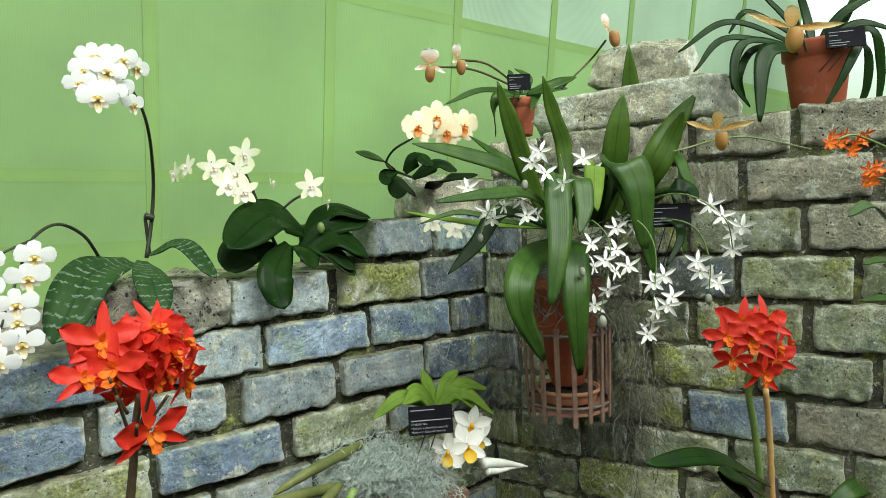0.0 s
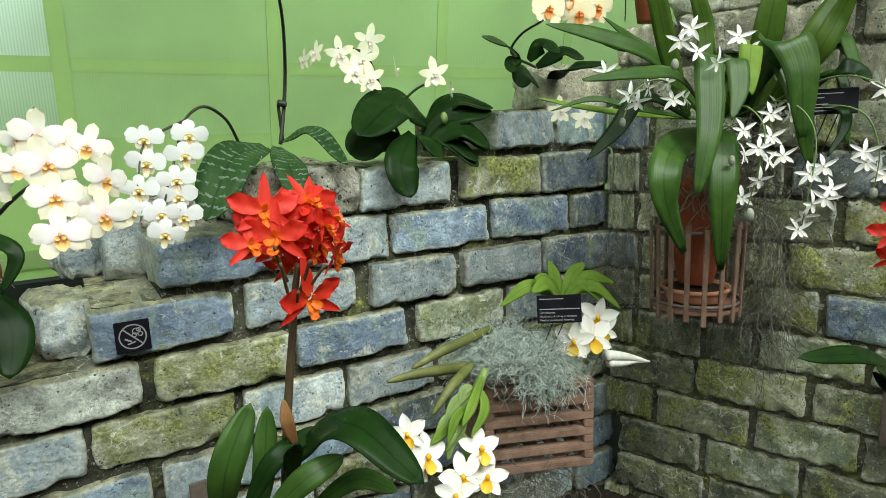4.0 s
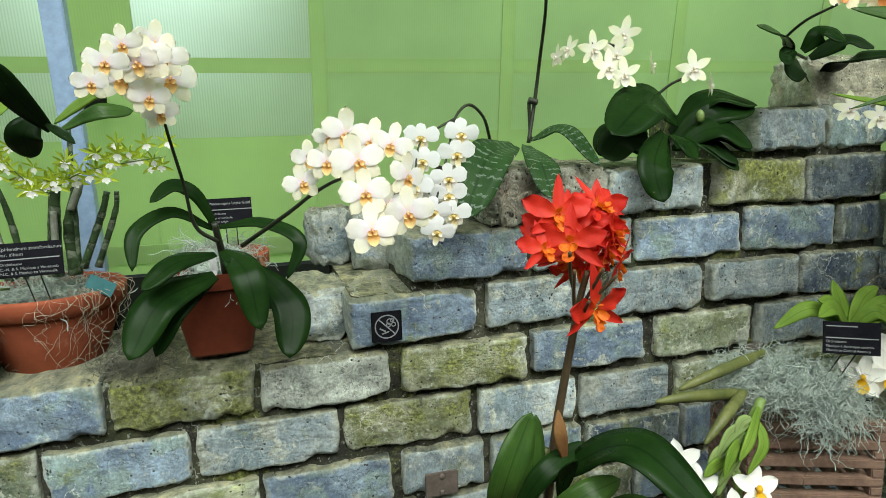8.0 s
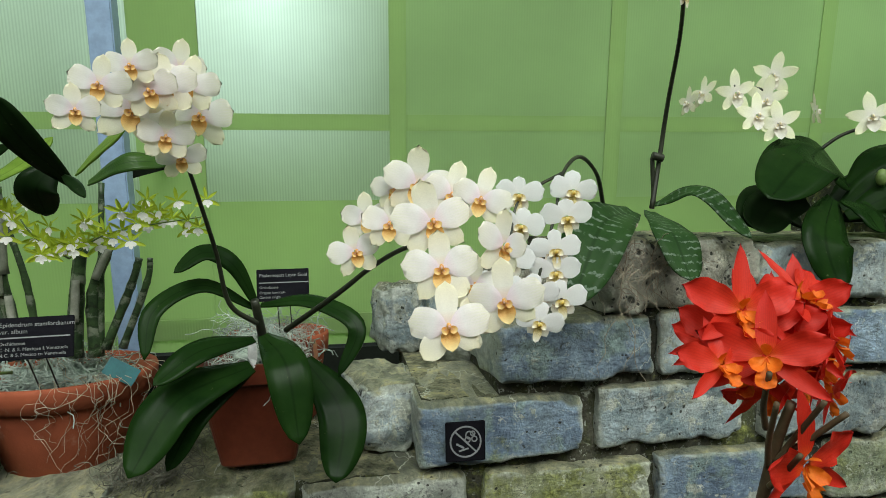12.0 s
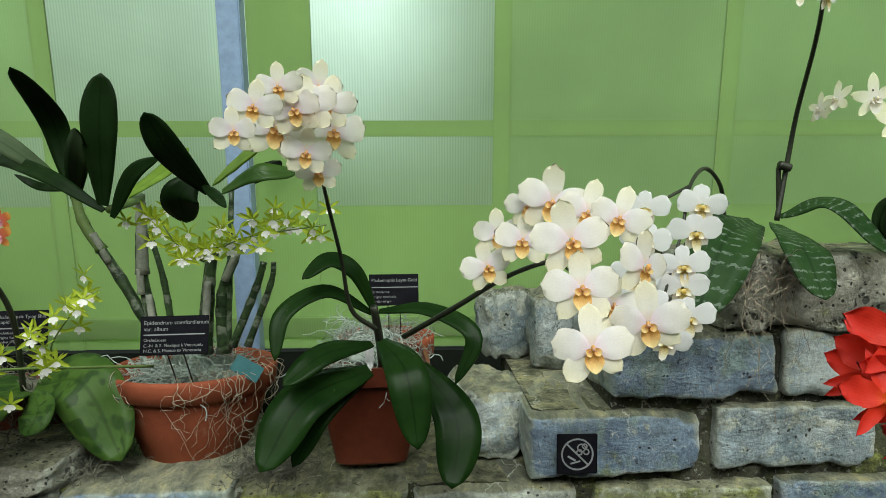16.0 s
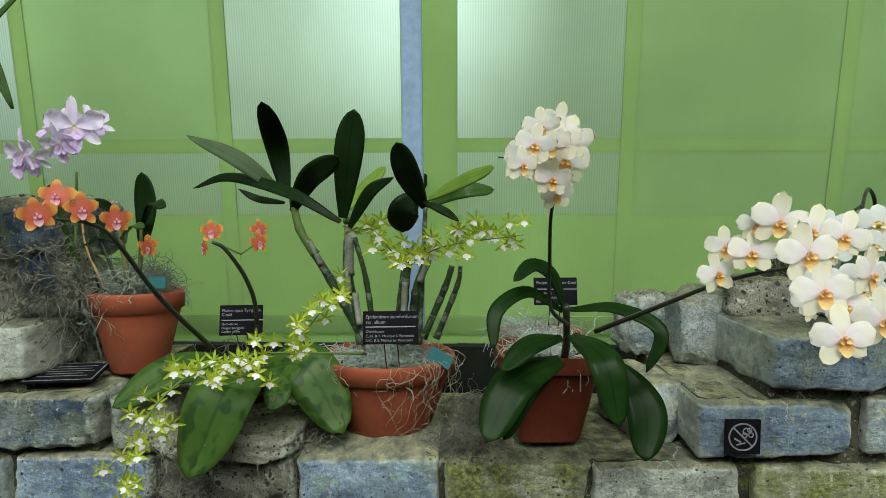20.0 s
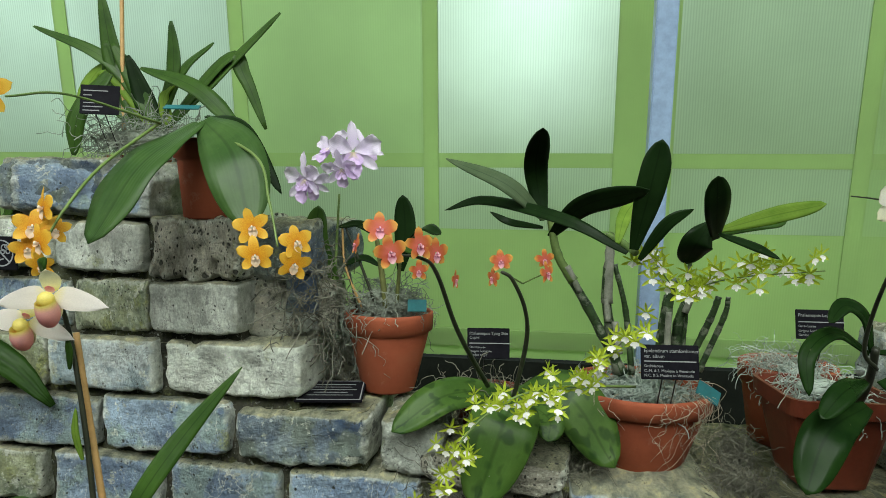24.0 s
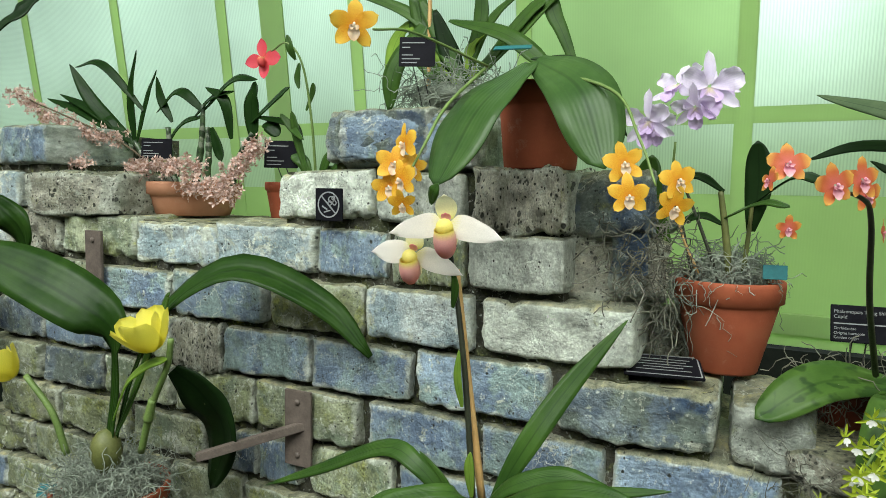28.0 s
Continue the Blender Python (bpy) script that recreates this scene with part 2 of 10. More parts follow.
def terracotta(name, lo, hi):
    m, n, l, b = mat(name, 0.78, 0.3)
    v, _ = obj_vec(n, l)
    c = ramp(n, l, noise_node(n, l, 16, 6, 0.6, v), [(0.3, lo), (0.7, hi)])
    w = ramp(n, l, noise_node(n, l, 30, 8, 0.75, v), [(0.58, grey(0)), (0.78, grey(0.55))])
    c = mixc(n, l, w, c, (0.42, 0.27, 0.19))
    g = ramp(n, l, noise_node(n, l, 8, 5, 0.6, v), [(0.55, grey(0)), (0.75, grey(0.5))])
    c = mixc(n, l, g, c, (0.13, 0.07, 0.035))
    l.new(c, b.inputs["Base Color"])
    bump(n, l, b, noise_node(n, l, 150, 5, 0.7, v), 0.25, 0.002)
    return m


TERRA = terracotta("terracotta", (0.21, 0.048, 0.02), (0.33, 0.085, 0.037))
TERRA_OLD = terracotta("old_terracotta", (0.38, 0.16, 0.085), (0.5, 0.25, 0.15))
BROWNPOT = plain("brown_plastic", (0.12, 0.026, 0.012), (0.17, 0.038, 0.018), 10, 0.45, 0.1)
WOOD = plain("weathered_wood", (0.13, 0.075, 0.05), (0.27, 0.17, 0.12), 35, 0.8, 0.6)
WOOD_RED = plain("red_cedar", (0.17, 0.08, 0.05), (0.3, 0.155, 0.1), 35, 0.75, 0.6)
BAMBOO = plain("bamboo", (0.4, 0.23, 0.08), (0.52, 0.33, 0.13), 18, 0.55, 0.2)
MOSS = plain("spanish_moss", (0.26, 0.325, 0.285), (0.5, 0.57, 0.5), 20, 0.9, 0.2)
MOSS_GREY = plain("grey_moss", (0.15, 0.175, 0.14), (0.33, 0.37, 0.3), 20, 0.9, 0.2)
MOSS_DARK = plain("dry_moss", (0.075, 0.075, 0.055), (0.22, 0.22, 0.165), 20, 0.9, 0.2)
ROOT = plain("pale_roots", (0.27, 0.22, 0.15), (0.5, 0.44, 0.33), 60, 0.85, 0.2)


def pane_mat(name, col, tint, trans, ribs, through_it):
    """Ribbed translucent sheet: daylight from behind shines through it, scattered."""
    m, n, l, b = mat(name, 0.35, 0.3)
    tc = n.new("ShaderNodeTexCoord").outputs["Object"]
    patch = ramp(n, l, noise_node(n, l, 1.6, 5, 0.6, tc), [(0.3, grey(0.84)), (0.7, grey(1.08))])
    wave = n.new("ShaderNodeTexWave")
    wave.bands_direction = "X"
    wave.inputs["Scale"].default_value = 60
    wave.inputs["Distortion"].default_value = 0.15
    l.new(tc, wave.inputs["Vector"])
    rib = ramp(n, l, wave.outputs["Fac"], [(0.25, grey(1 - ribs)), (0.6, grey(1.0))])
    soft = mixc(n, l, 1.0, patch, rib, "MULTIPLY")
    c = mixc(n, l, 1.0, col, soft, "MULTIPLY")
    dirt = ramp(n, l, noise_node(n, l, 60, 8, 0.8, tc), [(0.7, grey(0)), (0.85, grey(0.5))])
    c = mixc(n, l, dirt, c, (0.2, 0.28, 0.12))
    l.new(c, b.inputs["Base Color"])
    t = n.new("ShaderNodeBsdfTranslucent")
    l.new(c, t.inputs["Color"])
    mx = n.new("ShaderNodeMixShader")
    mx.inputs[0].default_value = trans
    l.new(b.outputs[0], mx.inputs[1])
    l.new(t.outputs[0], mx.inputs[2])
    rf = n.new("ShaderNodeBsdfRefraction")
    rf.inputs["IOR"].default_value, rf.inputs["Roughness"].default_value = 1.35, 0.3
    l.new(mixc(n, l, 1.0, tint, soft, "MULTIPLY"), rf.inputs["Color"])
    m2 = n.new("ShaderNodeMixShader")
    m2.inputs[0].default_value = through_it
    l.new(mx.outputs[0], m2.inputs[1])
    l.new(rf.outputs[0], m2.inputs[2])
    l.new(m2.outputs[0], n["Material Output"].inputs["Surface"])
    bump(n, l, b, wave.outputs["Fac"], 0.25, 0.002)
    return m


FILM = pane_mat("green_film", (0.46, 0.62, 0.29), (0.57, 0.75, 0.36), 0.64, 0.0, 0.2)
PANE_GREEN = pane_mat("pane_green", (0.48, 0.63, 0.345), (0.65, 0.81, 0.51), 0.66, 0.03, 0.38)
PANE_PALE = pane_mat("pane_pale", (0.5, 0.63, 0.42), (0.84, 0.92, 0.83), 0.7, 0.12, 0.6)
PANE_WHITE = pane_mat("pane_white", (0.6, 0.72, 0.58), (0.82, 0.9, 0.84), 0.78, 0.13, 0.5)
POST = plain("grey_blue_paint", (0.2, 0.29, 0.42), (0.29, 0.4, 0.55), 8, 0.3, 0.1, 0.6)


# ---- mesh helpers ----
def mesh_ob(name, verts, faces, material, smooth=True, uvs=None):
    me = bpy.data.meshes.new(name)
    me.from_pydata([tuple(v) for v in verts], [], faces)
    me.materials.append(material)
    if smooth:
        me.polygons.foreach_set("use_smooth", [True] * len(me.polygons))
    if uvs is not None:
        layer = me.uv_layers.new(name="uv")
        flat = []
        for lp in me.loops:
            flat += uvs[lp.vertex_index]
        layer.data.foreach_set("uv", flat)
    me.update()
    return me


def part_mesh(name, me, parent, label="", m=None):
    ob = new(name, me)
    if parent is not None:
        ob.parent = parent
        if parent.data is None:
            ob.matrix_parent_inverse = Matrix.Translation(-parent.location)
    if m is not None:
        ob.matrix_basis = m
    if label:
        ob["label"] = label
    return ob


def part(name, bm, material, parent, label="", smooth=False):
    me = bpy.data.meshes.new(name)
    bm.to_mesh(me)
    bm.free()
    me.materials.append(material)
    if smooth:
        me.polygons.foreach_set("use_smooth", [True] * len(me.polygons))
    return part_mesh(name, me, parent, label)


def box(bm, c, s, rot=None, bevel=0.0):
    made = bmesh.ops.create_cube(bm, size=1.0)["verts"]
    bmesh.ops.scale(bm, vec=s, verts=made)
    if bevel:
        edges = list({e for v in made for e in v.link_edges})
        made = [v for v in bmesh.ops.bevel(bm, geom=made + edges, offset=bevel, segments=2, affect="EDGES")["verts"]]
    if rot is not None:
        bmesh.ops.rotate(bm, cent=(0, 0, 0), matrix=rot, verts=made)
    bmesh.ops.translate(bm, vec=c, verts=made)
    return made


def thing(name, at, label, category, group="", kind=""):
    ob = new(name)
    ob.empty_display_size = 0.05
    ob.location = at
    return tagged(ob, label, category, group, kind)


def spline(pts, k):
    """k + 1 points along a smooth curve through pts."""
    p = [Vector(q) for q in pts]
    if len(p) == 2:
        return [p[0].lerp(p[1], i / k) for i in range(k + 1)]
    p = [2 * p[0] - p[1]] + p + [2 * p[-1] - p[-2]]
    out = []
    for i in range(k + 1):
        t = i / k * (len(p) - 3)
        j = min(int(t), len(p) - 4)
        f = t - j
        a, b, c, d = p[j:j + 4]
        out.append(0.5 * ((2 * b) + (c - a) * f + (2 * a - 5 * b + 4 * c - d) * f * f + (3 * b - a - 3 * c + d) * f ** 3))
    return out


def tube_data(pts, r0, r1, sides=6, k=None, nodes=0, swollen=False):
    k = k or max(4, 5 * (len(pts) - 1))
    path = spline(pts, k)
    verts, faces, uvs = [], [], []
    up = Vector((0.3, 0.5, 0.8))
    for i, c in enumerate(path):
        t = (path[min(i + 1, k)] - path[max(i - 1, 0)]).normalized()
        s = t.cross(up)
        s = s.normalized() if s.length > 1e-4 else Vector((1, 0, 0))
        w = s.cross(t)
        f = i / k
        r = r0 + (r1 - r0) * f
        if swollen:
            r *= (0.72 + 0.4 * math.sin(math.pi * f ** 0.8)) * math.sqrt(max(0.02, 1 - max(0, f - 0.85) ** 2 / 0.0226)) * (1 - 0.1 * abs(math.sin(math.pi * f * nodes)) ** 8)
        elif nodes:
            r *= 1 + 0.16 * (1 if (f * nodes) % 1 < 1.01 / k * nodes * 0.6 else 0)
        for j in range(sides):
            a = 2 * math.pi * j / sides
            verts.append(c + r * (math.cos(a) * s + math.sin(a) * w))
            uvs.append((f, j / sides))
    for i in range(k):
        for j in range(sides):
            faces.append((i * sides + j, i * sides + (j + 1) % sides, (i + 1) * sides + (j + 1) % sides, (i + 1) * sides + j))
    faces.append(tuple(range(sides))[::-1])
    faces.append(tuple(k * sides + j for j in range(sides)))
    return verts, faces, uvs


def join(datas):
    V, F, U = [], [], []
    for v, f, u in datas:
        o = len(V)
        V += v
        U += u
        F += [tuple(i + o for i in q) for q in f]
    return V, F, U


# ---- the brick walls ----
TOP0, PITCH, PITCH_B, HIGH = 1.247, 0.0895, 0.0868, 0.0775
WALL_Y = 1.105
B0 = Vector((1.085, WALL_Y, 0))
B_DIR = Vector((math.cos(radians(-72)), math.sin(radians(-72)), 0))


def rounded_block(nx, ny, nz, sx, sy, sz, r, rough, seed):
    """A worn block: rounded edges, lumpy faces, eaten arrises and chipped corners."""
    rng = random.Random(seed)
    half = Vector((sx / 2, sy / 2, sz / 2))

    def line(n, h):
        return [-h, -h + r * 0.5, -h + r, *[-h + r * 1.6 + (2 * h - 3.2 * r) * i / (n - 1) for i in range(n)], h - r, h - r * 0.5, h]
    X, Y, Z = line(nx, half.x), line(ny, half.y), line(nz, half.z)
    grid = [X, Y, Z]
    index, verts, faces = {}, [], []
    off = Vector((rng.uniform(-50, 50), rng.uniform(-50, 50), rng.uniform(-50, 50)))
    chips = [(Vector((rng.choice((-1, 1)) * half.x * rng.uniform(0.4, 1), -half.y, rng.choice((-1, 1)) * half.z)), rng.uniform(0.008, 0.02)) for _ in range(5)]

    def vert(i, j, k):
        key = (i, j, k)
        if key not in index:
            p = Vector((X[i], Y[j], Z[k]))
            q = Vector([max(-h + r, min(h - r, c)) for c, h in zip(p, half)])
            d = p - q
            if d.length > 1e-6:
                p = q + d.normalized() * min(r, d.length * 1.0 if d.length < r else r)
            nrm = Vector([c / h for c, h in zip(p, half)])
            near = sorted(h - abs(c) for c, h in zip(p, half))[1]
            bite = max(0.0, 1 - near / 0.009)
            eaten = max(0.0, noise.fractal(p * 17 + off, 0.8, 2.0, 2))
            p = p + nrm * rough * (noise.fractal(p * 34 + off, 0.8, 2.1, 3) * 0.5)
            p = p + nrm * min(rough, 0.006) * 0.7 * noise.noise(p * 19 - off)
            if rough > 0:
                p = p - nrm * bite * min(0.0022, 0.0035 * eaten)
            for c, rad in chips:
                dist = (p - c).length
                if dist < rad:
                    p = p + (Vector((0, 0, 0)) - nrm).normalized() * (rad - dist) * 0.4
            index[key] = len(verts)
            verts.append(p)
        return index[key]
    size = [len(g) for g in grid]
    for ax in range(3):
        u, v = [a for a in range(3) if a != ax]
        for side in (0, size[ax] - 1):
            for a in range(size[u] - 1):
                for b in range(size[v] - 1):
                    quad = []
                    for da, db in ((0, 0), (1, 0), (1, 1), (0, 1)):
                        k = [0, 0, 0]
                        k[ax], k[u], k[v] = side, a + da, b + db
                        quad.append(vert(*k))
                    if (side == 0) != (ax == 1):
                        quad.reverse()
                    faces.append(tuple(quad))
    return verts, faces


BRICK_MESH = {}
for key in BRICK:
    rough = {"r": 0.011, "m": 0.0065, "e": 0.006, "g": 0.0055}.get(key, 0.0045)
    BRICK_MESH[key] = [mesh_ob("brick", *rounded_block(30, 5, 12, 0.2, 0.11, HIGH, 0.006, rough, 31 * i + ord(key)), BRICK[key]) for i in range(6)]
    for me in BRICK_MESH[key]:
        me.update()

# Courses of the long wall, counted from the one that carries the sign: edges of each brick and its kind.
COURSES = {
    4: [(-2.42, -2.18, "b"), (-2.168, -2.017, "b"), (-1.329, -1.153, "d")],
    3: [(-2.55, -2.34, "g"), (-2.33, -2.115, "p"), (-1.429, -1.251, "t"), (-1.241, -1.099, "t"), (-1.086, -0.954, "r"), (0.80, 0.948, "p"), (0.962, 1.11, "b")],
    2: [(-2.56, -2.36, "g"), (-2.35, -2.15, "p"), (-2.141, -1.991, "r"), (-1.983, -1.769, "g"), (-1.762, -1.565, "p"), (-1.558, -1.355, "p"), (-1.35, -1.225, "b"), (-1.215, -1.097, "g"), (-1.088, -0.951, "t"),
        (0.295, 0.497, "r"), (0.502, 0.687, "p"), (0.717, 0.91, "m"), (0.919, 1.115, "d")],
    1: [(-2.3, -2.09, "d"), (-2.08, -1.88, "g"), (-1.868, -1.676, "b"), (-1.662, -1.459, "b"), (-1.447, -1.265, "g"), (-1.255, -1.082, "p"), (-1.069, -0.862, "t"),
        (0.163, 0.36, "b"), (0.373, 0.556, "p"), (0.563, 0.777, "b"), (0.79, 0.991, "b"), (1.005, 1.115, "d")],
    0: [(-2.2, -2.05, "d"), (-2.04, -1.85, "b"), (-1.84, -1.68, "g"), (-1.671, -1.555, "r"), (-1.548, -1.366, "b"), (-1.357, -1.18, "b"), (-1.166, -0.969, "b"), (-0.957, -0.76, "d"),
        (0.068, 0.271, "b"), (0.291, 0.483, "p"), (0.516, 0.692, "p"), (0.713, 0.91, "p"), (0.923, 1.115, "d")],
    -1: [(-2.25, -2.06, "g"), (-2.05, -1.87, "d"), (-1.86, -1.68, "g"), (-1.67, -1.484, "g"), (-1.473, -1.269, "g"), (-1.248, -1.078, "b"), (-1.065, -0.891, "b"), (-0.88, -0.685, "b"),
         (-0.668, -0.482, "r"), (-0.478, -0.283, "b"), (-0.275, -0.079, "m"), (-0.07, 0.125, "t"), (0.148, 0.354, "m"), (0.369, 0.58, "b"), (0.608, 0.808, "g"), (0.827, 0.99, "p"), (1.005, 1.115, "d")],
    -2: [(-2.2, -2.0, "e"), (-1.99, -1.8, "g"), (-1.79, -1.6, "g"), (-1.59, -1.48, "d"), (-1.468, -1.389, "b"), (-1.366, -1.212, "g"), (-1.2, -1.0, "b"), (-0.985, -0.79, "p"), (-0.78, -0.58, "g"), (-0.57, -0.375, "g"),
         (-0.364, -0.176, "b"), (-0.164, 0.041, "p"), (0.054, 0.258, "m"), (0.273, 0.449, "p"), (0.46, 0.64, "p"), (0.655, 0.86, "g"), (0.875, 1.115, "g")],
    -3: [(-1.5, -1.31, "g"), (-1.3, -1.1, "g"), (-1.09, -0.9, "p"), (-0.89, -0.69, "b"), (-0.68, -0.48, "g"), (-0.47, -0.375, "g"), (-0.362, -0.085, "g"), (-0.077, 0.123, "b"), (0.141, 0.281, "p"), (0.295, 0.46, "b"), (0.475, 0.66, "d"), (0.672, 0.77, "b"), (0.785, 0.95, "g"), (0.96, 1.115, "g")],
}


def wall_place(u, d, z, side):
    """A place on a wall: u along it, d into it. side 0 is the long wall, 1 the one at the inner corner."""
    if side == 0:
        return Vector((u, WALL_Y + d, z))
    return B0 + B_DIR * u + Vector((-B_DIR.y, B_DIR.x, 0)) * d + Vector((0, 0, z))


def wall(name, label, side, courses, back, rng):
    root = tagged(new(name), label, "wall", kind="structure")
    turn = 0 if side == 0 else -72
    V, F, U = [], [], []
    for n, row in sorted(courses.items()):
        step = PITCH if side == 0 else PITCH_B
        z1 = TOP0 + step * n
        for a, b, key in row:
            ob = new("brick", rng.choice(BRICK_MESH[key]))
            ob.parent = root
            lift = 0.012 if key == "r" else 0.0
            covered = sum(max(0, min(b, q) - max(a, p)) for p, q, _ in courses.get(n + 1, []))
            deep = 1.0 if covered > 0.75 * (b - a) else 1.9
            c = wall_place((a + b) / 2, 0.055 * deep + rng.uniform(-0.005, 0.006), z1 - HIGH / 2 + rng.uniform(-0.003, 0.003), side)
            ob.matrix_basis = Matrix.Translation(c) @ pose(0, 0, 0, rng.uniform(-1.5, 1.5), rng.uniform(-1.2, 1.2), turn + rng.uniform(-1, 1)) @ Matrix.Diagonal(((b - a) / 0.2, deep, (HIGH + lift + rng.uniform(-0.004, 0.004)) / HIGH, 1))
        # mortar behind and between, run by run
        row = sorted(row)
        runs = [[row[0][0], row[0][1]]]
        for a, b, _ in row[1:]:
            if a - runs[-1][1] > 0.06:
                runs.append([a, b])
            else:
                runs[-1][1] = b
        for a, b in runs:
            k = max(4, int((b - a) / 0.009))
            lo, hi = z1 - step - 0.004, z1 - 0.004
            deep = 0.019 if side == 0 else 0.011
            ring = []
            front = 6
            for i in range(k + 1):
                u = a + 0.006 + (b - a - 0.012) * i / k
                spots = [(lo + (hi - lo) * q / front, deep) for q in range(front + 1)] + [(hi, back), (lo, back)]
                ids = []
                for zz, dd in spots:
                    j = noise.fractal(Vector((u * 45, zz * 45, dd * 20 + side * 9)), 0.7, 2.0, 4)
                    p = wall_place(u, dd + (0.0065 * j if dd < 0.1 else 0), zz + (0.003 * j if zz == hi else 0), side)
                    ids.append(len(V))
                    V.append(p)
                ring.append(ids)
            many = front + 3
            for i in range(k):
                for j in range(many):
                    F.append((ring[i][j], ring[i + 1][j], ring[i + 1][(j + 1) % many], ring[i][(j + 1) % many]))
            F.append(tuple(ring[0]))
            F.append(tuple(ring[-1][::-1]))
    part_mesh("mortar", mesh_ob("mortar", V, F, MORTAR if side == 0 else MORTAR_OLD, False), root, "crumbling grey lime mortar")
    return root


def fill(courses, n, a, b, kinds, rng):
    row, u = [], a + rng.uniform(0, 0.08)
    row.append((a, u, rng.choice(kinds))) if u - a > 0.03 else None
    while u < b - 0.06:
        w = min(rng.uniform(0.17, 0.2), b - u - 0.012)
        row.append((u + 0.012, u + 0.012 + w, rng.choice(kinds)))
        u += 0.012 + w
    courses[n] = row


rng = random.Random(4)
for n in range(-4, -8, -1):
    fill(COURSES, n, -2.4, 1.13, "ggpbee", rng)
COURSES[-3] = [(-2.3, -2.1, "e"), (-2.09, -1.9, "g"), (-1.89, -1.7, "e"), (-1.69, -1.51, "g")] + COURSES[-3]
wall("wall_north", "ruined garden wall of old blue-grey and mossy glazed bricks", 0, COURSES, 0.34, rng)

# Courses of the wall at the inner corner: distance from the corner.
COURSES_B = {
    5: [(0.03, 0.145, "w"), (0.16, 0.31, "w"), (0.33, 0.455, "w"), (0.469, 0.627, "w"), (0.64, 0.84, "w"), (0.855, 1.05, "w"), (1.07, 1.26, "g")],
    4: [(0.012, 0.09, "g"), (0.105, 0.29, "w"), (0.305, 0.435, "g"), (0.45, 0.54, "w"), (0.554, 0.744, "w"), (0.76, 0.95, "w"), (0.965, 1.15, "w"), (1.165, 1.3, "g")],
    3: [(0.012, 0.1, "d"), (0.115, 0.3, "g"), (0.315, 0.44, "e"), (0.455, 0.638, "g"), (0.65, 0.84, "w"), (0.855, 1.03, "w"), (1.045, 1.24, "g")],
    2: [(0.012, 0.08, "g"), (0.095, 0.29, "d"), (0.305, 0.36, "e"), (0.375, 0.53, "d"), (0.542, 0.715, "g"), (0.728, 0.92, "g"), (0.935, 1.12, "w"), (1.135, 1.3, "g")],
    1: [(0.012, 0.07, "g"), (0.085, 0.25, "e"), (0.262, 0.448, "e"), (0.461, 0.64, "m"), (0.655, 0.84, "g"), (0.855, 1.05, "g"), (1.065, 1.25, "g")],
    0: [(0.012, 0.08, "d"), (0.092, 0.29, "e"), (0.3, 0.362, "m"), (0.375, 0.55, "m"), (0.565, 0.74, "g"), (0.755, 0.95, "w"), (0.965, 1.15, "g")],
    -1: [(0.012, 0.075, "g"), (0.088, 0.24, "e"), (0.255, 0.43, "m"), (0.444, 0.613, "b"), (0.625, 0.8, "w"), (0.812, 0.99, "w"), (1.005, 1.2, "g")],
    -2: [(0.012, 0.07, "m"), (0.085, 0.22, "e"), (0.232, 0.32, "e"), (0.335, 0.51, "g"), (0.524, 0.7, "g"), (0.712, 0.9, "g"), (0.912, 1.1, "g")],
    -3: [(0.022, 0.21, "e"), (0.222, 0.42, "m"), (0.435, 0.6, "e"), (0.612, 0.8, "g"), (0.812, 1.0, "g"), (1.01, 1.2, "g")],
    -4: [(0.012, 0.12, "m"), (0.135, 0.322, "e"), (0.335, 0.51, "g"), (0.522, 0.7, "e"), (0.712, 0.9, "g"), (0.912, 1.1, "g")],
}
for n in (-5, -6, -7):
    fill(COURSES_B, n, 0.012, 1.2, "eemg", rng)
wall("wall_east", "mossy brick wall at an inner corner, bricks coloured partly for shade", 1, COURSES_B, 0.3, rng)


def rock(name, c, s, key, label, seed, turn=0, rough=0.02):
    v, f = rounded_block(18, 12, 12, *s, min(s) * 0.1, rough * 0.2, seed)
    rng = random.Random(seed * 7)
    for _ in range(14):
        d = Vector((rng.gauss(0, 1) / s[0], rng.gauss(0, 1) / s[1], rng.gauss(0, 1) / s[2])).normalized()
        reach = max(p.dot(d) for p in v) * rng.uniform(0.84, 0.96)
        v = [p - d * (p.dot(d) - reach) * 0.92 if p.dot(d) > reach else p for p in v]
    v = [p + p.normalized() * 0.006 * noise.fractal(p * 38 + Vector((seed, 0, 0)), 0.7, 2.1, 5) for p in v]
    ob = new(name, mesh_ob(name, v, f, BRICK[key]))
    ob.matrix_basis = pose(*c, 0, 0, turn)
    return tagged(ob, label, "stone")


T = lambda n: TOP0 + PITCH * n
rock("loose_stone", (0.165, 1.345, T(0) + 0.058), (0.115, 0.11, 0.125), "p", "rough grey broken stone on the wall step", 3)
rock("loose_stone", (0.03, 1.262, T(-1) + 0.043), (0.085, 0.16, 0.09), "p", "cracked pale stone at the end of a course", 5, 8)
rock("loose_stone", (0.085, 1.42, T(0) + 0.05), (0.1, 0.08, 0.11), "p", "lumpy stone with old mortar behind the step", 8, 20)
rock("loose_stone", (0.235, 1.3, T(1) + 0.02), (0.12, 0.1, 0.07), "r", "small rough stone behind the blue brick", 9, -10)
rock("capping_stone", (1.045, 1.185, T(3) + 0.048), (0.19, 0.13, 0.095), "w", "jagged grey capping stone", 12, -8, 0.03)
